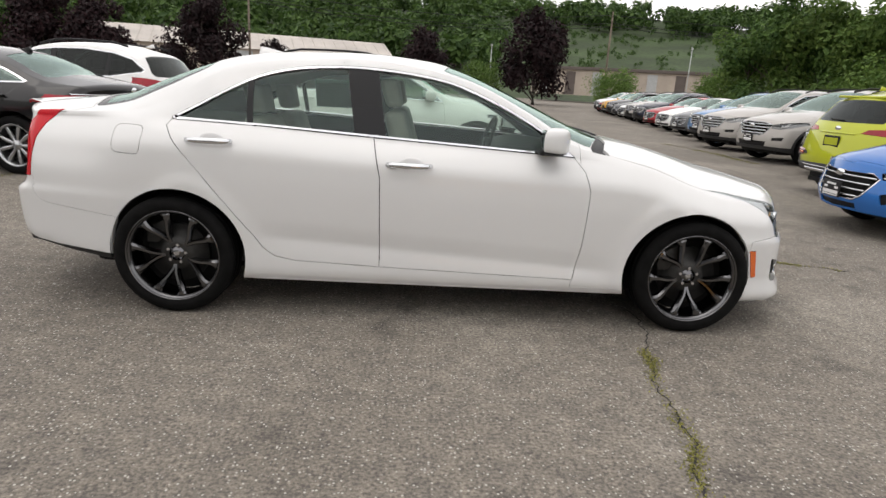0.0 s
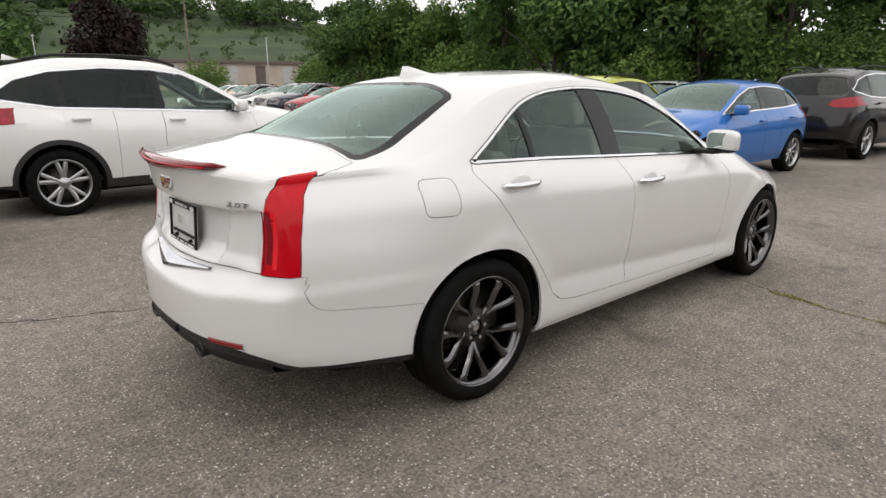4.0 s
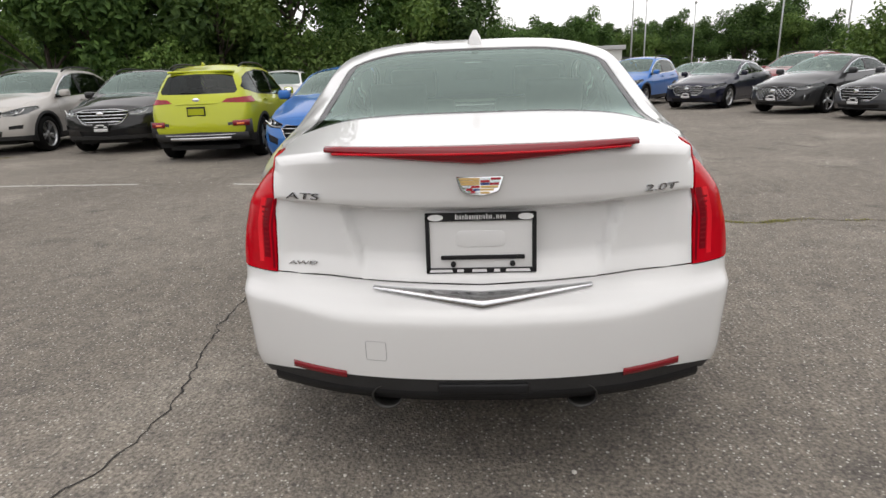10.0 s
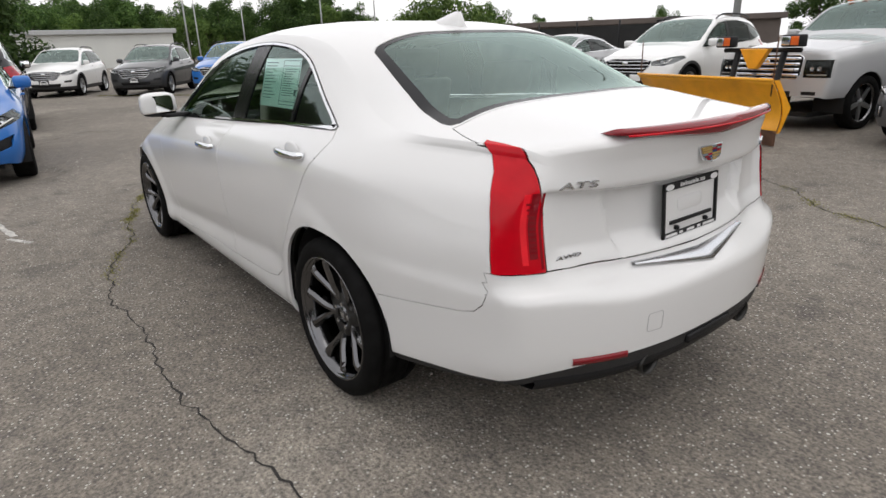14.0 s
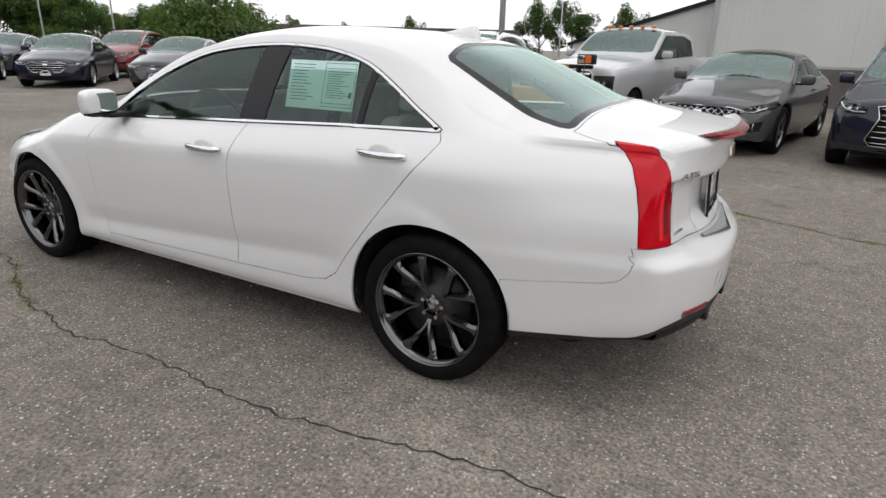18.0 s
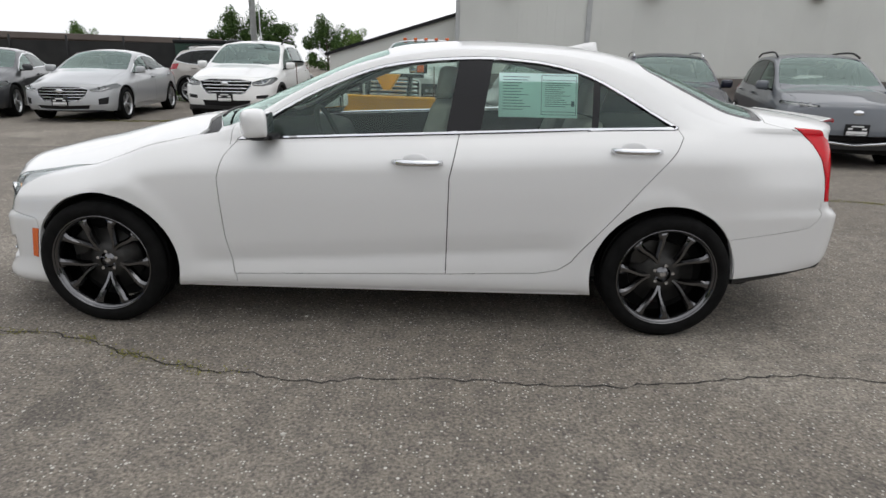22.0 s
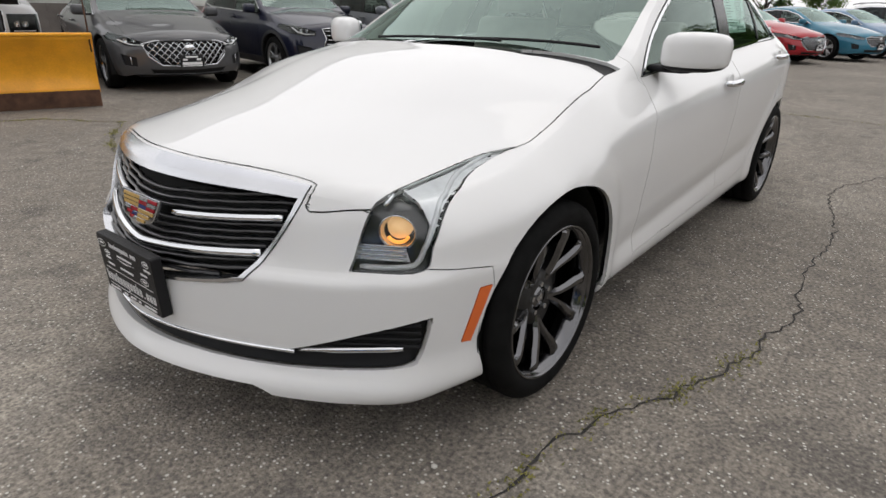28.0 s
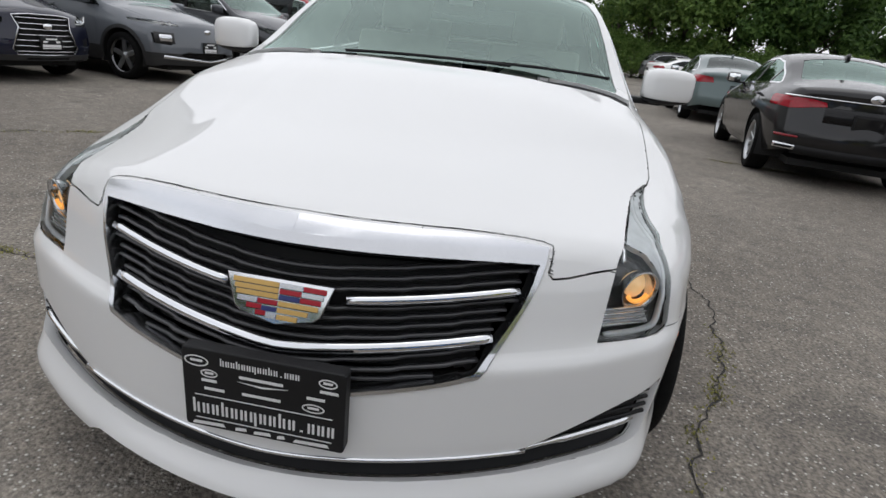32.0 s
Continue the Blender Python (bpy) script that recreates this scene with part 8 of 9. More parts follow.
CUTE = dict(SUV, clad=0.46, extra=crossover_trim, badge_z=0.80, wheel=WHEEL_DARK, trim_mat=M_GLOSSBLACK, bars=0, bar_mat=M_BLACK,
            lamp_f=[(0.46, 0.88), (0.70, 0.915), (0.88, 0.92), (0.86, 0.875), (0.6, 0.855), (0.48, 0.855)], drl=[(0.5, 0.87), (0.8, 0.895)],
            fog=[(0.62, 0.72), (0.84, 0.74), (0.84, 0.60), (0.62, 0.58)], grille=[(0.0, 0.485), (0.40, 0.485), (0.52, 0.45), (0.42, 0.39), (0.0, 0.375), (-0.1, 0.45)], intake=[(0.0, 0.365), (0.3, 0.365), (0.3, 0.34), (0.0, 0.34), (-0.1, 0.35)], plate_z=0.57,
            lamp_r=[(0.42, 1.00), (0.50, 1.06), (0.85, 1.09), (1.0, 1.08), (1.0, 1.02), (0.85, 0.98)], rails=(0.0, -1.5))

SEDAN_SHAPE = Shape(
    xr=-2.42, xf=2.42,
    zb=[(-2.42, 0.34), (-1.8, 0.25), (1.2, 0.21), (2.42, 0.21)],
    zs=[(-2.42, 0.98), (-1.6, 1.0), (0.7, 0.93), (1.2, 0.89), (1.8, 0.82), (2.42, 0.70)],
    zr=[(-2.42, 1.02), (-1.9, 1.06), (-1.5, 1.15), (-1.0, 1.31), (-0.5, 1.375), (-0.1, 1.36), (0.3, 1.25), (0.7, 1.05), (0.95, 0.96), (1.4, 0.90), (2.42, 0.73)],
    zt=[(-2.42, 1.05), (-2.1, 1.11), (-1.7, 1.17), (-1.3, 1.31), (-0.9, 1.41), (-0.4, 1.45), (0.0, 1.42), (0.4, 1.27), (1.0, 1.03), (1.5, 0.97), (2.0, 0.89), (2.42, 0.77)],
    wb=[(-2.42, 0.80), (-2.0, 0.88), (-1.0, 0.925), (1.2, 0.925), (1.9, 0.90), (2.42, 0.83)],
    wr=[(-2.42, 0.66), (-1.8, 0.68), (-1.2, 0.62), (-0.5, 0.60), (0.2, 0.65), (0.8, 0.76), (1.5, 0.74), (2.42, 0.62)],
    flank=[(0, 0.92), (0.1, 0.955), (0.3, 0.985), (0.65, 1.0), (0.86, 0.985), (1.0, 0.88)],
    bow_f=(0.40, 1.9), bow_r=(0.30, 2.0),
    lean_f=[(0.21, 0.07), (0.36, 0.0), (0.55, 0.02), (0.72, 0.09), (0.85, 0.2)],
    lean_r=[(0.34, 0.06), (0.5, 0.0), (0.7, 0.04), (0.9, 0.08), (1.05, 0.06)])
SEDAN = dict(
    shape=SEDAN_SHAPE, af=1.42, ar=-1.42, R=0.335, handle_z=0.86, handle_paint=True,
    dlo=[(0.80, 0.955), (0.55, 1.08), (0.25, 1.22), (-0.1, 1.315), (-0.5, 1.335), (-0.9, 1.295), (-1.25, 1.18), (-1.55, 1.055), (-1.52, 1.035), (-0.9, 1.015), (0.0, 0.985)],
    pillars=[-0.24, -0.34, -1.10, -1.15],
    doors=[[(0.85, 0.95), (0.88, 0.8), (0.82, 0.30), (-0.30, 0.31), (-0.28, 1.0), (-0.36, 1.40), (0.2, 1.4)], [(-0.30, 0.31), (-0.28, 1.0), (-0.36, 1.40), (-1.3, 1.3), (-1.50, 1.05), (-1.42, 0.92), (-1.02, 0.5), (-0.92, 0.31)]],
    screen=[(-0.1, 0.98), (0.0, 0.98), (0.45, 0.93), (0.72, 0.80), (0.66, 0.4), (0.60, 0.1), (0.56, 0.02), (0.0, 0.05), (-0.1, 0.05)],
    back_glass=[(-0.1, -1.06), (0.0, -1.06), (0.48, -1.10), (0.58, -1.66), (0.5, -1.74), (0.0, -1.78), (-0.1, -1.78)], top_back=True,
    lamp_f=[(0.50, 0.64), (0.62, 0.68), (0.82, 0.76), (0.90, 0.76), (0.86, 0.66), (0.70, 0.60), (0.54, 0.60)], lamp_f_x=1.6,
    drl=[(0.53, 0.615), (0.68, 0.62), (0.80, 0.68)],
    lamp_r=[(0.46, 0.84), (0.50, 0.94), (0.75, 0.97), (1.0, 0.97), (1.0, 0.88), (0.75, 0.82)], lamp_r_x=-1.8,
    grille=[(0.0, 0.70), (0.34, 0.69), (0.48, 0.64), (0.44, 0.52), (0.32, 0.42), (0.0, 0.40), (-0.1, 0.6)],
    intake=[(0.0, 0.33), (0.50, 0.34), (0.46, 0.26), (0.0, 0.25), (-0.1, 0.3)],
    fog=[(0.64, 0.46), (0.80, 0.50), (0.78, 0.36), (0.64, 0.35)],
    cowl_z=0.99, hood_z=0.74, hood_y=0.68, plate_z=0.42, rear_plate_z=0.74, wheel=WHEEL_LIGHT, mirror=(0.62, 1.02, 0.83), fin_x=-1.0, tag=(0.22, 1.32), bars=5, bar_r=0.007)
MESH_SEDAN = dict(SEDAN, grille=[(0.0, 0.68), (0.40, 0.67), (0.56, 0.63), (0.50, 0.47), (0.36, 0.36), (0.0, 0.34), (-0.1, 0.5)], bars=0, bar_mat=M_SATIN, bar_r=0.005, wheel=WHEEL_DARK, extra=mesh_trim,
                  intake=[(0.0, 0.30), (0.50, 0.31), (0.46, 0.25), (0.0, 0.24), (-0.1, 0.27)])

HATCH_SHAPE = Shape(
    xr=-2.08, xf=2.22,
    zb=[(-2.08, 0.36), (-1.6, 0.26), (1.2, 0.22), (2.22, 0.22)],
    zs=[(-2.08, 1.02), (-1.4, 1.04), (0.7, 0.94), (1.2, 0.89), (1.7, 0.83), (2.22, 0.72)],
    zr=[(-2.08, 1.30), (-1.7, 1.35), (-1.1, 1.39), (-0.5, 1.405), (0.0, 1.35), (0.4, 1.2), (0.8, 1.0), (1.3, 0.91), (2.22, 0.75)],
    zt=[(-2.08, 1.36), (-1.7, 1.42), (-1.0, 1.47), (-0.5, 1.475), (0.0, 1.43), (0.4, 1.30), (1.0, 1.03), (1.5, 0.97), (2.0, 0.87), (2.22, 0.79)],
    wb=[(-2.08, 0.80), (-1.7, 0.87), (-1.0, 0.89), (1.1, 0.89), (1.7, 0.875), (2.22, 0.80)],
    wr=[(-2.08, 0.56), (-1.2, 0.60), (-0.4, 0.60), (0.3, 0.66), (0.8, 0.74), (1.4, 0.72), (2.22, 0.60)],
    flank=[(0, 0.92), (0.1, 0.955), (0.3, 0.985), (0.65, 1.0), (0.86, 0.985), (1.0, 0.89)],
    bow_f=(0.40, 1.8), bow_r=(0.25, 2.0),
    lean_f=[(0.22, 0.06), (0.4, 0.0), (0.55, 0.03), (0.72, 0.1), (0.85, 0.2)],
    lean_r=[(0.36, 0.06), (0.55, 0.0), (0.8, 0.03), (1.0, 0.10), (1.4, 0.40)], bend=(0.9, -0.8))
HATCH = dict(
    shape=HATCH_SHAPE, af=1.325, ar=-1.325, R=0.32, handle_z=0.86,
    dlo=[(0.84, 0.965), (0.55, 1.11), (0.25, 1.25), (-0.05, 1.345), (-0.5, 1.375), (-1.0, 1.35), (-1.4, 1.27), (-1.66, 1.13), (-1.60, 1.09), (-1.0, 1.04), (0.0, 1.0)],
    pillars=[-0.22, -0.32, -1.08, -1.13],
    doors=[[(0.84, 0.95), (0.86, 0.8), (0.80, 0.32), (-0.28, 0.32), (-0.26, 1.0), (-0.34, 1.42), (0.2, 1.4)], [(-0.28, 0.32), (-0.26, 1.0), (-0.34, 1.42), (-1.15, 1.4), (-1.32, 1.08), (-1.28, 0.95), (-0.96, 0.55), (-0.88, 0.32)]],
    screen=[(-0.1, 0.98), (0.0, 0.98), (0.45, 0.93), (0.70, 0.80), (0.64, 0.4), (0.58, 0.1), (0.54, 0.02), (0.0, 0.05), (-0.1, 0.05)],
    back_glass=[(-0.1, 1.08), (0.55, 1.09), (0.50, 1.30), (0.4, 1.33), (-0.1, 1.34)],
    lamp_f=[(0.44, 0.66), (0.60, 0.71), (0.80, 0.78), (0.88, 0.77), (0.84, 0.68), (0.66, 0.61), (0.48, 0.60)], lamp_f_x=1.45,
    drl=[(0.48, 0.62), (0.64, 0.63), (0.78, 0.70)],
    lamp_r=[(0.50, 0.90), (0.55, 1.0), (0.80, 1.05), (1.0, 1.04), (1.0, 0.92), (0.75, 0.84)], lamp_r_x=-1.6,
    grille=[(0.0, 0.64), (0.38, 0.645), (0.46, 0.60), (0.36, 0.42), (0.28, 0.37), (0.0, 0.36), (-0.1, 0.5)],
    intake=[(0.0, 0.33), (0.30, 0.33), (0.30, 0.27), (0.0, 0.26), (-0.1, 0.3)],
    fog=[(0.52, 0.46), (0.76, 0.54), (0.72, 0.42), (0.54, 0.36)],
    cowl_z=0.99, hood_z=0.74, hood_y=0.66, plate_z=0.44, rear_plate_z=0.80, wheel=WHEEL_MANY, mirror=(0.60, 1.03, 0.80), fin_x=-1.5, tag=(0.22, 1.33), bars=4, bar_r=0.008, badge_z=0.615)

PROWS = dict(SUV, trim_mat=M_CHROME, bars=7, bar_r=0.006, wheel=WHEEL_LIGHT, rail_mat=M_SATIN,
             grille=[(0.0, 0.86), (0.22, 0.86), (0.40, 0.84), (0.36, 0.70), (0.46, 0.44), (0.40, 0.36), (0.0, 0.36), (-0.1, 0.7)],
             intake=[(0.0, 0.33), (0.3, 0.33), (0.3, 0.30), (0.0, 0.30), (-0.1, 0.32)], fog=[(0.60, 0.56), (0.80, 0.60), (0.78, 0.48), (0.62, 0.46)])

EXEC = dict(SEDAN, extra=executive_trim, wheel=WHEEL_MANY, handle_paint=True, lamp_r=[(0.40, 0.855), (0.42, 0.90), (0.55, 0.922), (1.0, 0.925), (1.0, 0.83), (0.72, 0.80), (0.60, 0.82)], rear_glass=M_GLASS)

KINDS = {"executive_sedan": EXEC, "suv": SUV, "small_suv": CUTE, "sedan": SEDAN, "sport_sedan": MESH_SEDAN, "hatchback": HATCH, "luxury_suv": PROWS}
BASE = {k: car_kind(k, v) for k, v in KINDS.items()}
USED = set()
FAR_OFF = ("seat", "cabin_floor", "plate_print", "mirror_foot", "mirror_glass", "brake_disc", "wheel_back", "reflector", "wheel_arch_liner", "handle", "rear_plate_panel", "screen_tag")
SILVER, GREY, DGREY, BLK, WHT = (0.42, 0.40, 0.375), (0.10, 0.105, 0.11), (0.045, 0.047, 0.05), (0.008, 0.008, 0.009), (0.78, 0.78, 0.77)
BLUE, NAVY, RED, LIME, TEAL, PALE, ORANGE = (0.02, 0.14, 0.45), (0.007, 0.009, 0.024), (0.33, 0.012, 0.02), (0.44, 0.48, 0.02), (0.03, 0.16, 0.24), (0.55, 0.56, 0.56), (0.55, 0.28, 0.02)


def park(kind, x, y, heading, colour, label, size=1.0, far=False):
    """One parked car: its middle on the ground, heading in degrees from +x."""
    src = BASE[kind]
    m = pose(x, y, 0, 0, 0, heading)
    if kind in USED:
        ob = copy_thing(src, m)
    else:
        USED.add(kind)
        ob = src
        ob.matrix_basis = m
    ob.scale = (size, size, size)
    if far:
        for o in [o for o in ob.children_recursive if o.name.split(".")[0] in FAR_OFF]:
            bpy.data.objects.remove(o)
    tagged(ob, label)
    for o in ob.children_recursive:
        if o.type == "MESH" and o.data.materials and o.data.materials[0] == M_PAINT:
            o.color = (*colour, 1)
    return ob


def front_at(kind, fx, fy, heading, size=1.0):
    """The middle of a car whose nose stands at a place."""
    L = KINDS[kind]["shape"].xf * size
    return fx - L * math.cos(radians(heading)), fy - L * math.sin(radians(heading))


# row towards +x
park("hatchback", 6.5, 2.12, 176, BLUE, "bright blue hatchback parked nose-in beside a yellow crossover")
park("suv", 12.2, 1.75, -4, BLK, "black mid-size suv parked behind the blue hatchback", 1.06)
park("small_suv", 7.75, 4.62, 4, LIME, "lime yellow small crossover with dark cladding, rear to the lane", 0.95)
park("suv", *front_at("suv", 7.25, 7.1, 184, 0.98), 184, BLK, "black suv with a framed grille parked in a row", 0.98)
park("suv", *front_at("suv", 7.35, 9.75, 186, 1.04), 186, SILVER, "silver suv parked in a row of cars", 1.04)
park("suv", *front_at("suv", 7.7, 12.6, 188, 1.04), 188, SILVER, "silver suv parked in a row of cars", 1.04)
far = [("suv", (0.10, 0.22, 0.42), "blue suv"), ("sedan", GREY, "grey sedan"), ("sedan", WHT, "white sedan"), ("sedan", RED, "red sedan"), ("suv", NAVY, "navy suv"), ("suv", SILVER, "silver suv"),
       ("sedan", WHT, "white sedan"), ("sedan", DGREY, "dark grey sedan"), ("suv", DGREY, "dark suv"), ("small_suv", ORANGE, "orange crossover"), ("sedan", RED, "red sedan"), ("suv", WHT, "white suv")]
for i, (k, c, name) in enumerate(far):
    d = 15.3 + 2.75 * i
    park(k, *front_at(k, 8.2 + 0.17 * (d - 13), d, 190), 190, c, name + " in a long row of parked cars", far=i > 3)
for i, (k, c, name) in enumerate((("suv", WHT, "white suv"), ("suv", PALE, "pale silver suv"), ("sedan", NAVY, "navy sedan"), ("suv", DGREY, "dark suv"), ("suv", WHT, "white suv"))):
    park(k, 18.5 + 0.45 * i, 7.0 + 3.0 * i, 188, c, name + " in the second row of parked cars", far=True)
# the corner towards +x -y
park("sedan", 23.5, 3.4, 160, NAVY, "dark blue sedan at the end of the row")
for k, fx, fy, h, c, name in (("suv", 21.5, -0.3, 155, WHT, "white compact suv"), ("suv", 19.0, -2.6, 148, DGREY, "dark grey compact suv"), ("suv", 17.0, -4.6, 143, BLUE, "bright blue compact suv"),
                              ("sedan", 14.9, -6.4, 135, NAVY, "dark blue sedan"), ("sport_sedan", 12.1, -7.6, 122, (0.03, 0.031, 0.033), "charcoal sedan"), ("sedan", 9.7, -8.2, 108, DGREY, "dark grey sedan")):
    park(k, *front_at(k, fx, fy, h), h, c, name + " in a curved row of parked cars")
park("suv", 19.5, -12.0, 120, (0.20, 0.03, 0.03), "dark red suv in the second row")
park("sedan", 23.0, -9.5, 130, DGREY, "dark sedan in the second row")
park("sedan", *front_at("sedan", 7.5, -8.3, 97), 97, (0.40, 0.41, 0.42), "silver sedan parked beside a white suv")
park("suv", *front_at("suv", 4.37, -8.75, 92, 1.04), 92, WHT, "white suv with roof rails beside a truck", 1.04)
park("suv", 6.2, -15.3, 170, SILVER, "beige suv by the fence")
# along the grey building
park("sport_sedan", *front_at("sport_sedan", -1.45, -6.1, 78, 0.97), 78, (0.07, 0.071, 0.075), "dark grey sedan with a wide mesh grille", 0.97)
park("luxury_suv", *front_at("luxury_suv", -3.78, -5.6, 80, 0.94), 80, NAVY, "navy luxury suv with a spindle grille", 0.94)
park("small_suv", *front_at("small_suv", -5.75, -4.6, 77, 0.95), 77, (0.125, 0.135, 0.15), "grey small crossover with dark cladding", 0.95)
park("suv", *front_at("suv", -8.1, -3.7, 76, 1.0), 76, (0.05, 0.053, 0.06), "dark grey compact suv")
park("suv", *front_at("suv", -10.4, -2.6, 73, 1.05), 73, RED, "red suv parked in a row")
for k, fx, fy, h, c, name in (("small_suv", -13.4, -1.8, 70, GREY, "grey small crossover"), ("sport_sedan", -15.6, -0.9, 68, RED, "red sedan"), ("sedan", -18.3, 0.2, 66, TEAL, "teal sedan"), ("sedan", -21.0, 1.2, 66, (0.12, 0.2, 0.3), "blue-grey sedan"),
                              ("suv", -24.0, 2.2, 66, WHT, "white suv")):
    park(k, *front_at(k, fx, fy, h), h, c, name + " in a row along the building")
# behind the white sedan, towards +y
park("suv", -0.70, 5.72, 2, WHT, "white compact suv with black lower cladding")
park("executive_sedan", -6.05, 4.15, 172, BLK, "glossy black sedan, rear lamps to the lane", 1.0)
park("suv", -6.35, 7.15, 172, WHT, "white compact suv parked beside the black sedan")
for i, (k, x, y, h, c, name) in enumerate((("sedan", -12.5, 4.6, 175, (0.12, 0.16, 0.16), "dark green sedan"), ("suv", -12.8, 8.2, 175, PALE, "silver suv"), ("suv", -26.0, 9.0, 100, WHT, "white suv"), ("sedan", -23.0, 8.5, 100, BLK, "black sedan"),
                                             ("sedan", -30, 8.0, 100, WHT, "white sedan"), ("suv", -33, 8.0, 100, DGREY, "dark suv"), ("sedan", -20.2, 8.8, 100, WHT, "white coupe"))):
    park(k, x, y, h, c, name + " further back in the lot", far=i > 1)


# ---- the truck with its snow plow ----
TRUCK_SHAPE = Shape(
    xr=-3.0, xf=2.85,
    zb=[(-3.0, 0.55), (2.0, 0.5), (2.85, 0.5)],
    zs=[(-3.0, 1.38), (-1.0, 1.36), (0.9, 1.30), (1.6, 1.26), (2.85, 1.14)],
    zr=[(-3.0, 1.39), (-1.25, 1.38), (-1.05, 1.80), (-0.8, 1.86), (0.2, 1.87), (0.5, 1.75), (0.95, 1.42), (1.3, 1.31), (2.85, 1.17)],
    zt=[(-3.0, 1.395), (-1.3, 1.40), (-1.1, 1.86), (-0.8, 1.95), (0.1, 1.96), (0.35, 1.88), (0.95, 1.47), (1.3, 1.37), (2.0, 1.33), (2.85, 1.22)],
    wb=[(-3.0, 0.98), (2.2, 1.0), (2.85, 0.97)],
    wr=[(-3.0, 0.9), (-1.3, 0.88), (-0.8, 0.76), (0.2, 0.76), (0.95, 0.85), (2.85, 0.82)],
    flank=[(0, 0.95), (0.1, 0.98), (0.5, 1.0), (0.8, 1.0), (0.95, 0.985), (1.0, 0.94)],
    bow_f=(0.12, 2.0), bow_r=(0.02, 2.0), lean_f=[(0.5, 0.0), (0.9, 0.0), (1.15, 0.05), (1.25, 0.1)], lean_r=[(0.5, 0), (1.5, 0.02)], bend=(1.8, -2.0), rc=0.08)
TRUCK = dict(
    shape=TRUCK_SHAPE, af=1.85, ar=-1.85, R=0.40, clad=0.0, handle_z=1.18,
    dlo=[(1.0, 1.33), (0.5, 1.66), (0.25, 1.79), (-0.7, 1.80), (-0.98, 1.72), (-1.0, 1.40), (0.0, 1.36)], pillars=[-0.12, -0.22, -0.9, -0.95],
    doors=[[(1.0, 1.3), (1.02, 1.0), (0.98, 0.6), (-0.18, 0.6), (-0.18, 1.36), (-0.2, 1.9), (0.2, 1.88)], [(-0.18, 0.6), (-0.18, 1.36), (-0.2, 1.9), (-0.9, 1.88), (-1.02, 1.36), (-1.0, 0.6)]],
    screen=[(-0.1, 0.98), (0.0, 0.98), (0.6, 0.94), (0.80, 0.86), (0.74, 0.4), (0.70, 0.25), (0.0, 0.28), (-0.1, 0.28)],
    back_glass=[(-0.1, 1.45), (0.55, 1.45), (0.52, 1.75), (-0.1, 1.76)],
    lamp_f=[(0.60, 1.05), (0.95, 1.05), (0.95, 0.80), (0.60, 0.80)], lamp_f_x=2.4, drl=[(0.65, 0.84), (0.9, 0.84)],
    lamp_r=[(0.84, 0.85), (0.84, 1.25), (1.0, 1.25), (1.0, 0.85)], lamp_r_x=-2.9,
    grille=[(0.0, 1.12), (0.50, 1.12), (0.56, 1.08), (0.56, 0.84), (0.50, 0.78), (0.0, 0.78), (-0.1, 0.9)], intake=[(0.0, 0.60), (0.45, 0.60), (0.45, 0.53), (0.0, 0.53), (-0.1, 0.56)], fog=[(0.6, 0.60), (0.8, 0.60), (0.8, 0.55), (0.6, 0.55)],
    cowl_z=1.40, hood_z=1.16, hood_y=0.80, plate_z=0.62, rear_plate_z=0.8, wheel=WHEEL_DARK, mirror=(0.75, 1.42, 0.95), fin_x=-0.7, tag=(0.40, 1.75), bars=4, bar_r=0.022, bar_mat=M_CHROME, trim_mat=M_BLACK)
KINDS["pickup_truck"] = TRUCK
BASE["pickup_truck"] = car_kind("pickup_truck", TRUCK)
truck = park("pickup_truck", 0.27, -9.6, 78, (0.44, 0.445, 0.45), "pale grey pickup truck behind a yellow snow plow", 0.9)
tagged(truck, category="truck")
for i in range(5):
    part("roof_marker", boxed(0.16, 0.24, -0.5 + 0.25 * i - 0.04, -0.5 + 0.25 * i + 0.04, 1.93, 1.985, bevel=0.015), M_AMBER, truck, "amber roof marker")


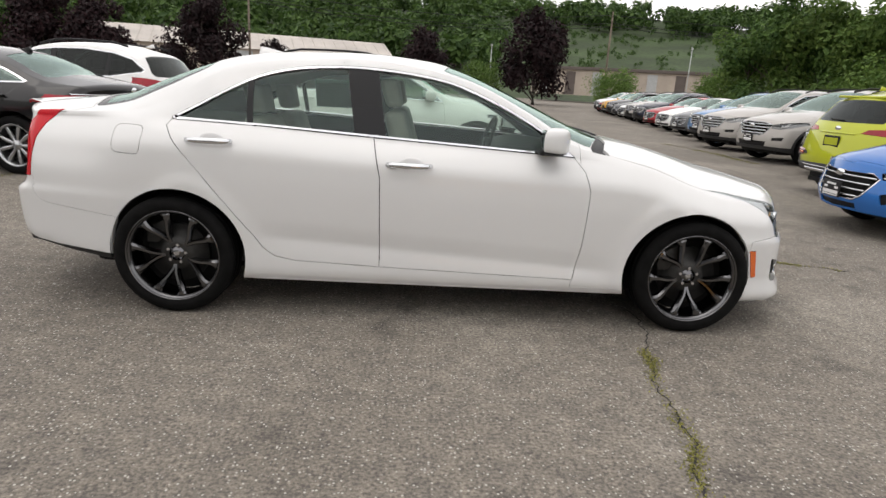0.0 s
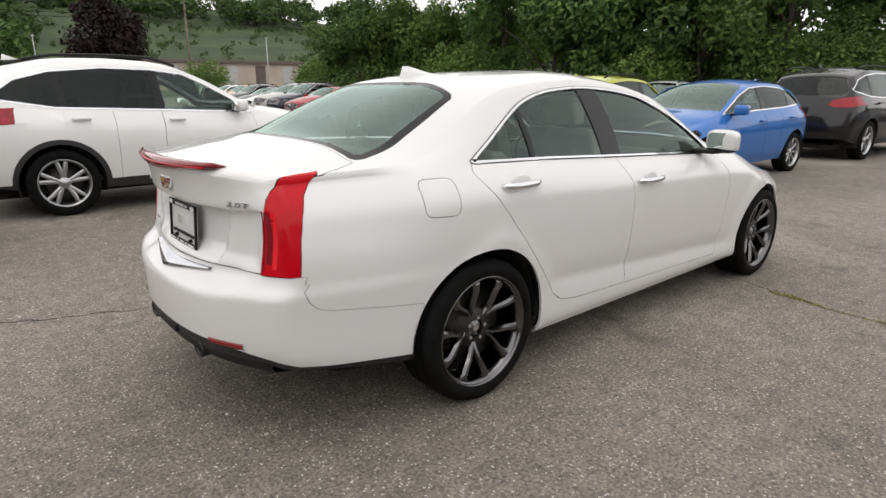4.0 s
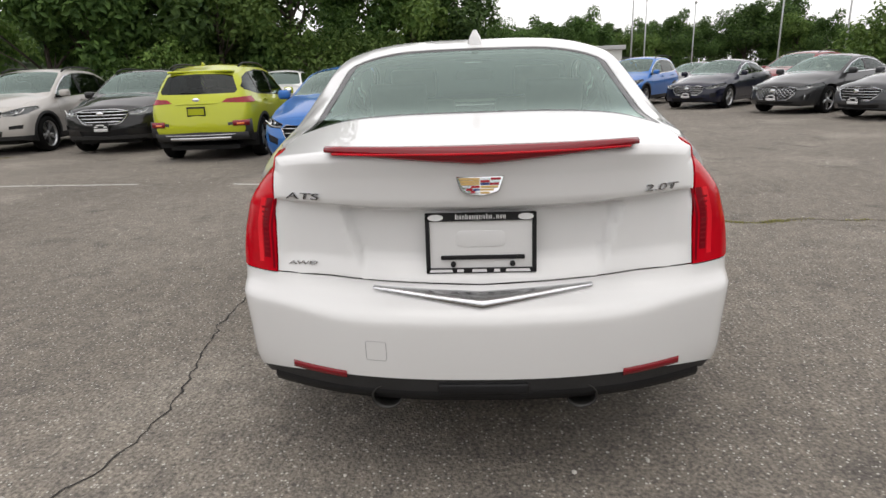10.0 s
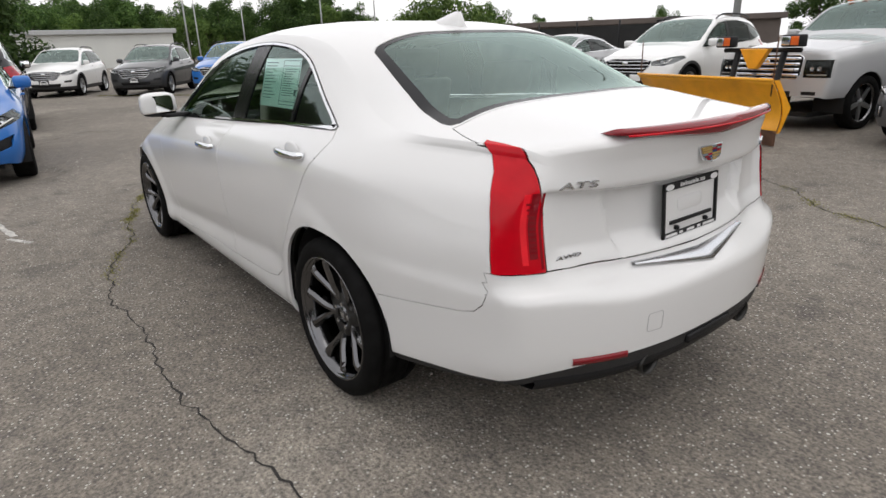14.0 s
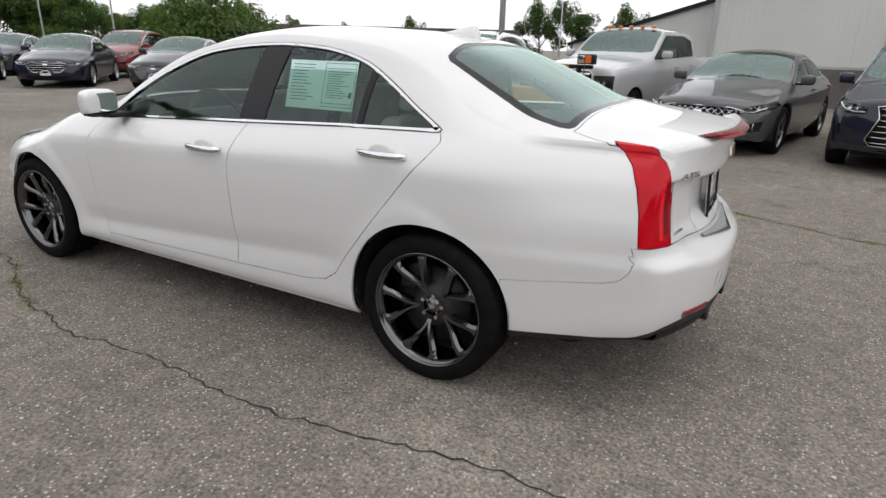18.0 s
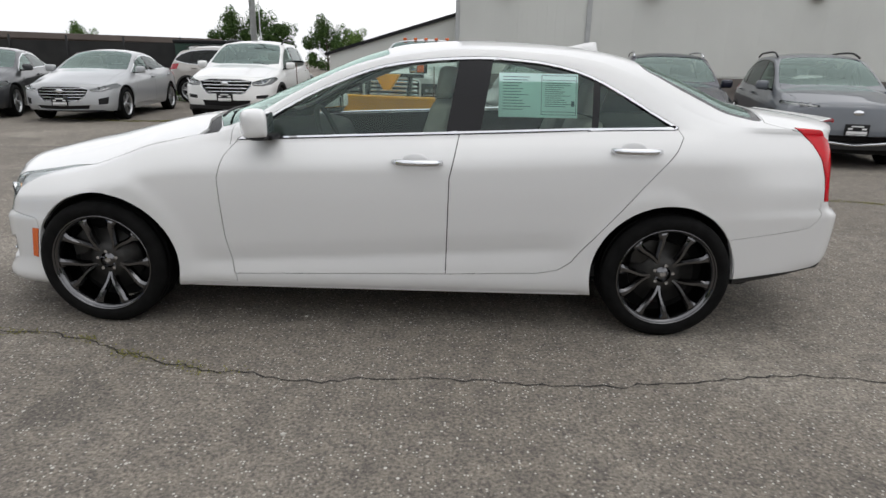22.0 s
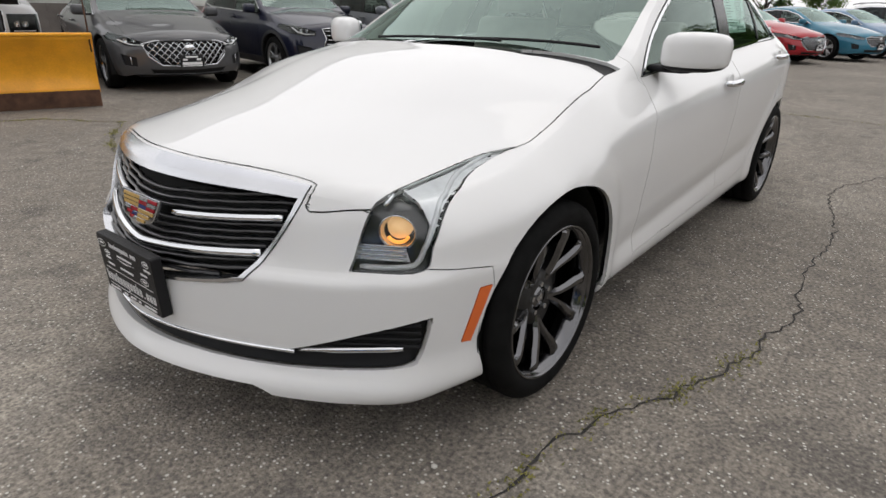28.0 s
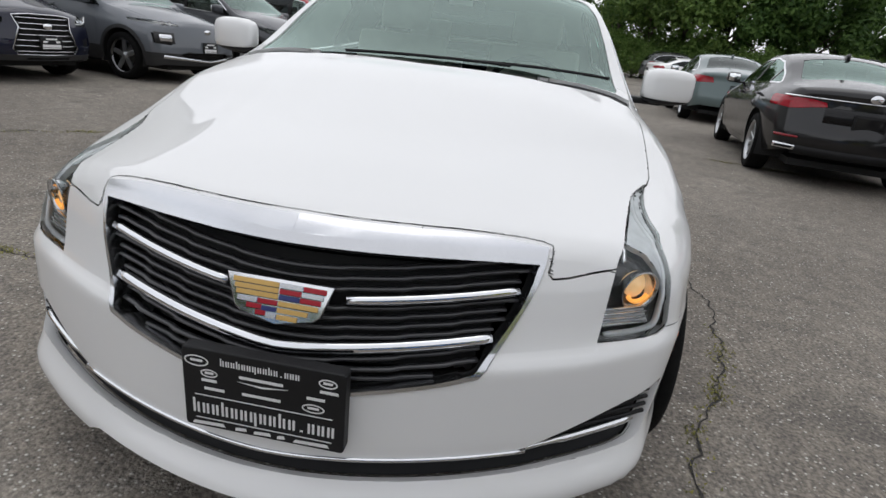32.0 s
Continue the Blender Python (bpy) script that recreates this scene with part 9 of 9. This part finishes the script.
def snow_plow():
    plow = thing("snow_plow", "yellow snow plow with a rusty cutting edge", "snow plow")
    plow.matrix_basis = pose(1.05, -6.09, 0, 0, 0, -17)
    W = 1.19
    prof = [(0.06 + 0.26 * (1 - math.cos(a)) * 0.9 - 0.16 * math.sin(a), 0.16 + 0.62 * a / 1.9) for a in np.linspace(0, 1.9, 12)]
    bm = bmesh.new()
    rows = []
    for s in np.linspace(-1, 1, 9):
        rows.append([bm.verts.new((W * s, y, z)) for y, z in prof])
    for a, b in zip(rows, rows[1:]):
        for k in range(11):
            bm.faces.new((a[k], a[k + 1], b[k + 1], b[k]))
    bmesh.ops.recalc_face_normals(bm, faces=bm.faces)
    bmesh.ops.solidify(bm, geom=bm.faces[:], thickness=0.012)
    part("blade", bm, M_YELLOW, plow, "curved yellow blade")
    part("cutting_edge", boxed(-W, W, 0.045, 0.075, 0.01, 0.19, bevel=0.004), M_RUST, plow, "rusty steel cutting edge", smooth=False)
    part("top_lip", tube(bmesh.new(), [(-W, prof[-1][0], prof[-1][1]), (W, prof[-1][0], prof[-1][1])], 0.02, 8), M_YELLOW, plow)
    for s in (-1, -0.6, -0.2, 0.2, 0.6, 1):
        part("rib", prism([(y - 0.02, z) for y, z in prof] + [(prof[-1][0] - 0.10, prof[-1][1]), (-0.12, 0.45), (0.0, 0.16)], "x", W * s - 0.008, W * s + 0.008), M_YELLOW, plow, smooth=False)
    disc = bmesh.new()
    lathe(disc, [(0.0005, 0.0), (0.085, 0.0), (0.085, -0.004)], 24, "y")
    bmesh.ops.transform(disc, matrix=Matrix.Translation((1.08, 0.045, 0.52)) @ pose(0, 0, 0, 18), verts=disc.verts)
    part("black_mark", disc, M_BLACK, plow, "black round mark")
    frame_bm = bmesh.new()
    for x in (-0.42, 0.42):
        tube(frame_bm, [(x, -0.05, 0.35), (x * 0.9, -0.75, 0.55), (x * 0.9, -0.85, 1.05)], 0.045, 6)
    tube(frame_bm, [(-0.62, -0.85, 1.08), (0.62, -0.85, 1.08)], 0.035, 6)
    part("lift_frame", frame_bm, M_BLACK, plow, "black lift frame")
    part("chevron", prism([(-0.24, 1.10), (0.24, 1.10), (0.06, 0.84), (-0.06, 0.84)], "y", -0.80, -0.72, 0.01), M_YELLOW, plow, "yellow lift bracket", smooth=False)
    for x in (-0.55, 0.55):
        lamp = part("plow_lamp", boxed(x - 0.14, x + 0.14, -0.86, -0.72, 1.12, 1.27, bevel=0.02), M_BLACK, plow, "plow lamp with amber lens")
        part("amber_lens", boxed(x - 0.12, x - 0.01, -0.725, -0.712, 1.14, 1.25, bevel=0.005), M_AMBER, lamp)
        part("clear_lens", boxed(x + 0.0, x + 0.12, -0.725, -0.712, 1.14, 1.25, bevel=0.005), M_REFLECT, lamp)
    for s in (-1, 1):
        part("marker_rod", tube(bmesh.new(), [(W * s * 0.98, prof[-1][0] - 0.03, 0.6), (W * s * 0.98, prof[-1][0] - 0.03, 1.25)], 0.008, 6), M_RUST, plow)


snow_plow()
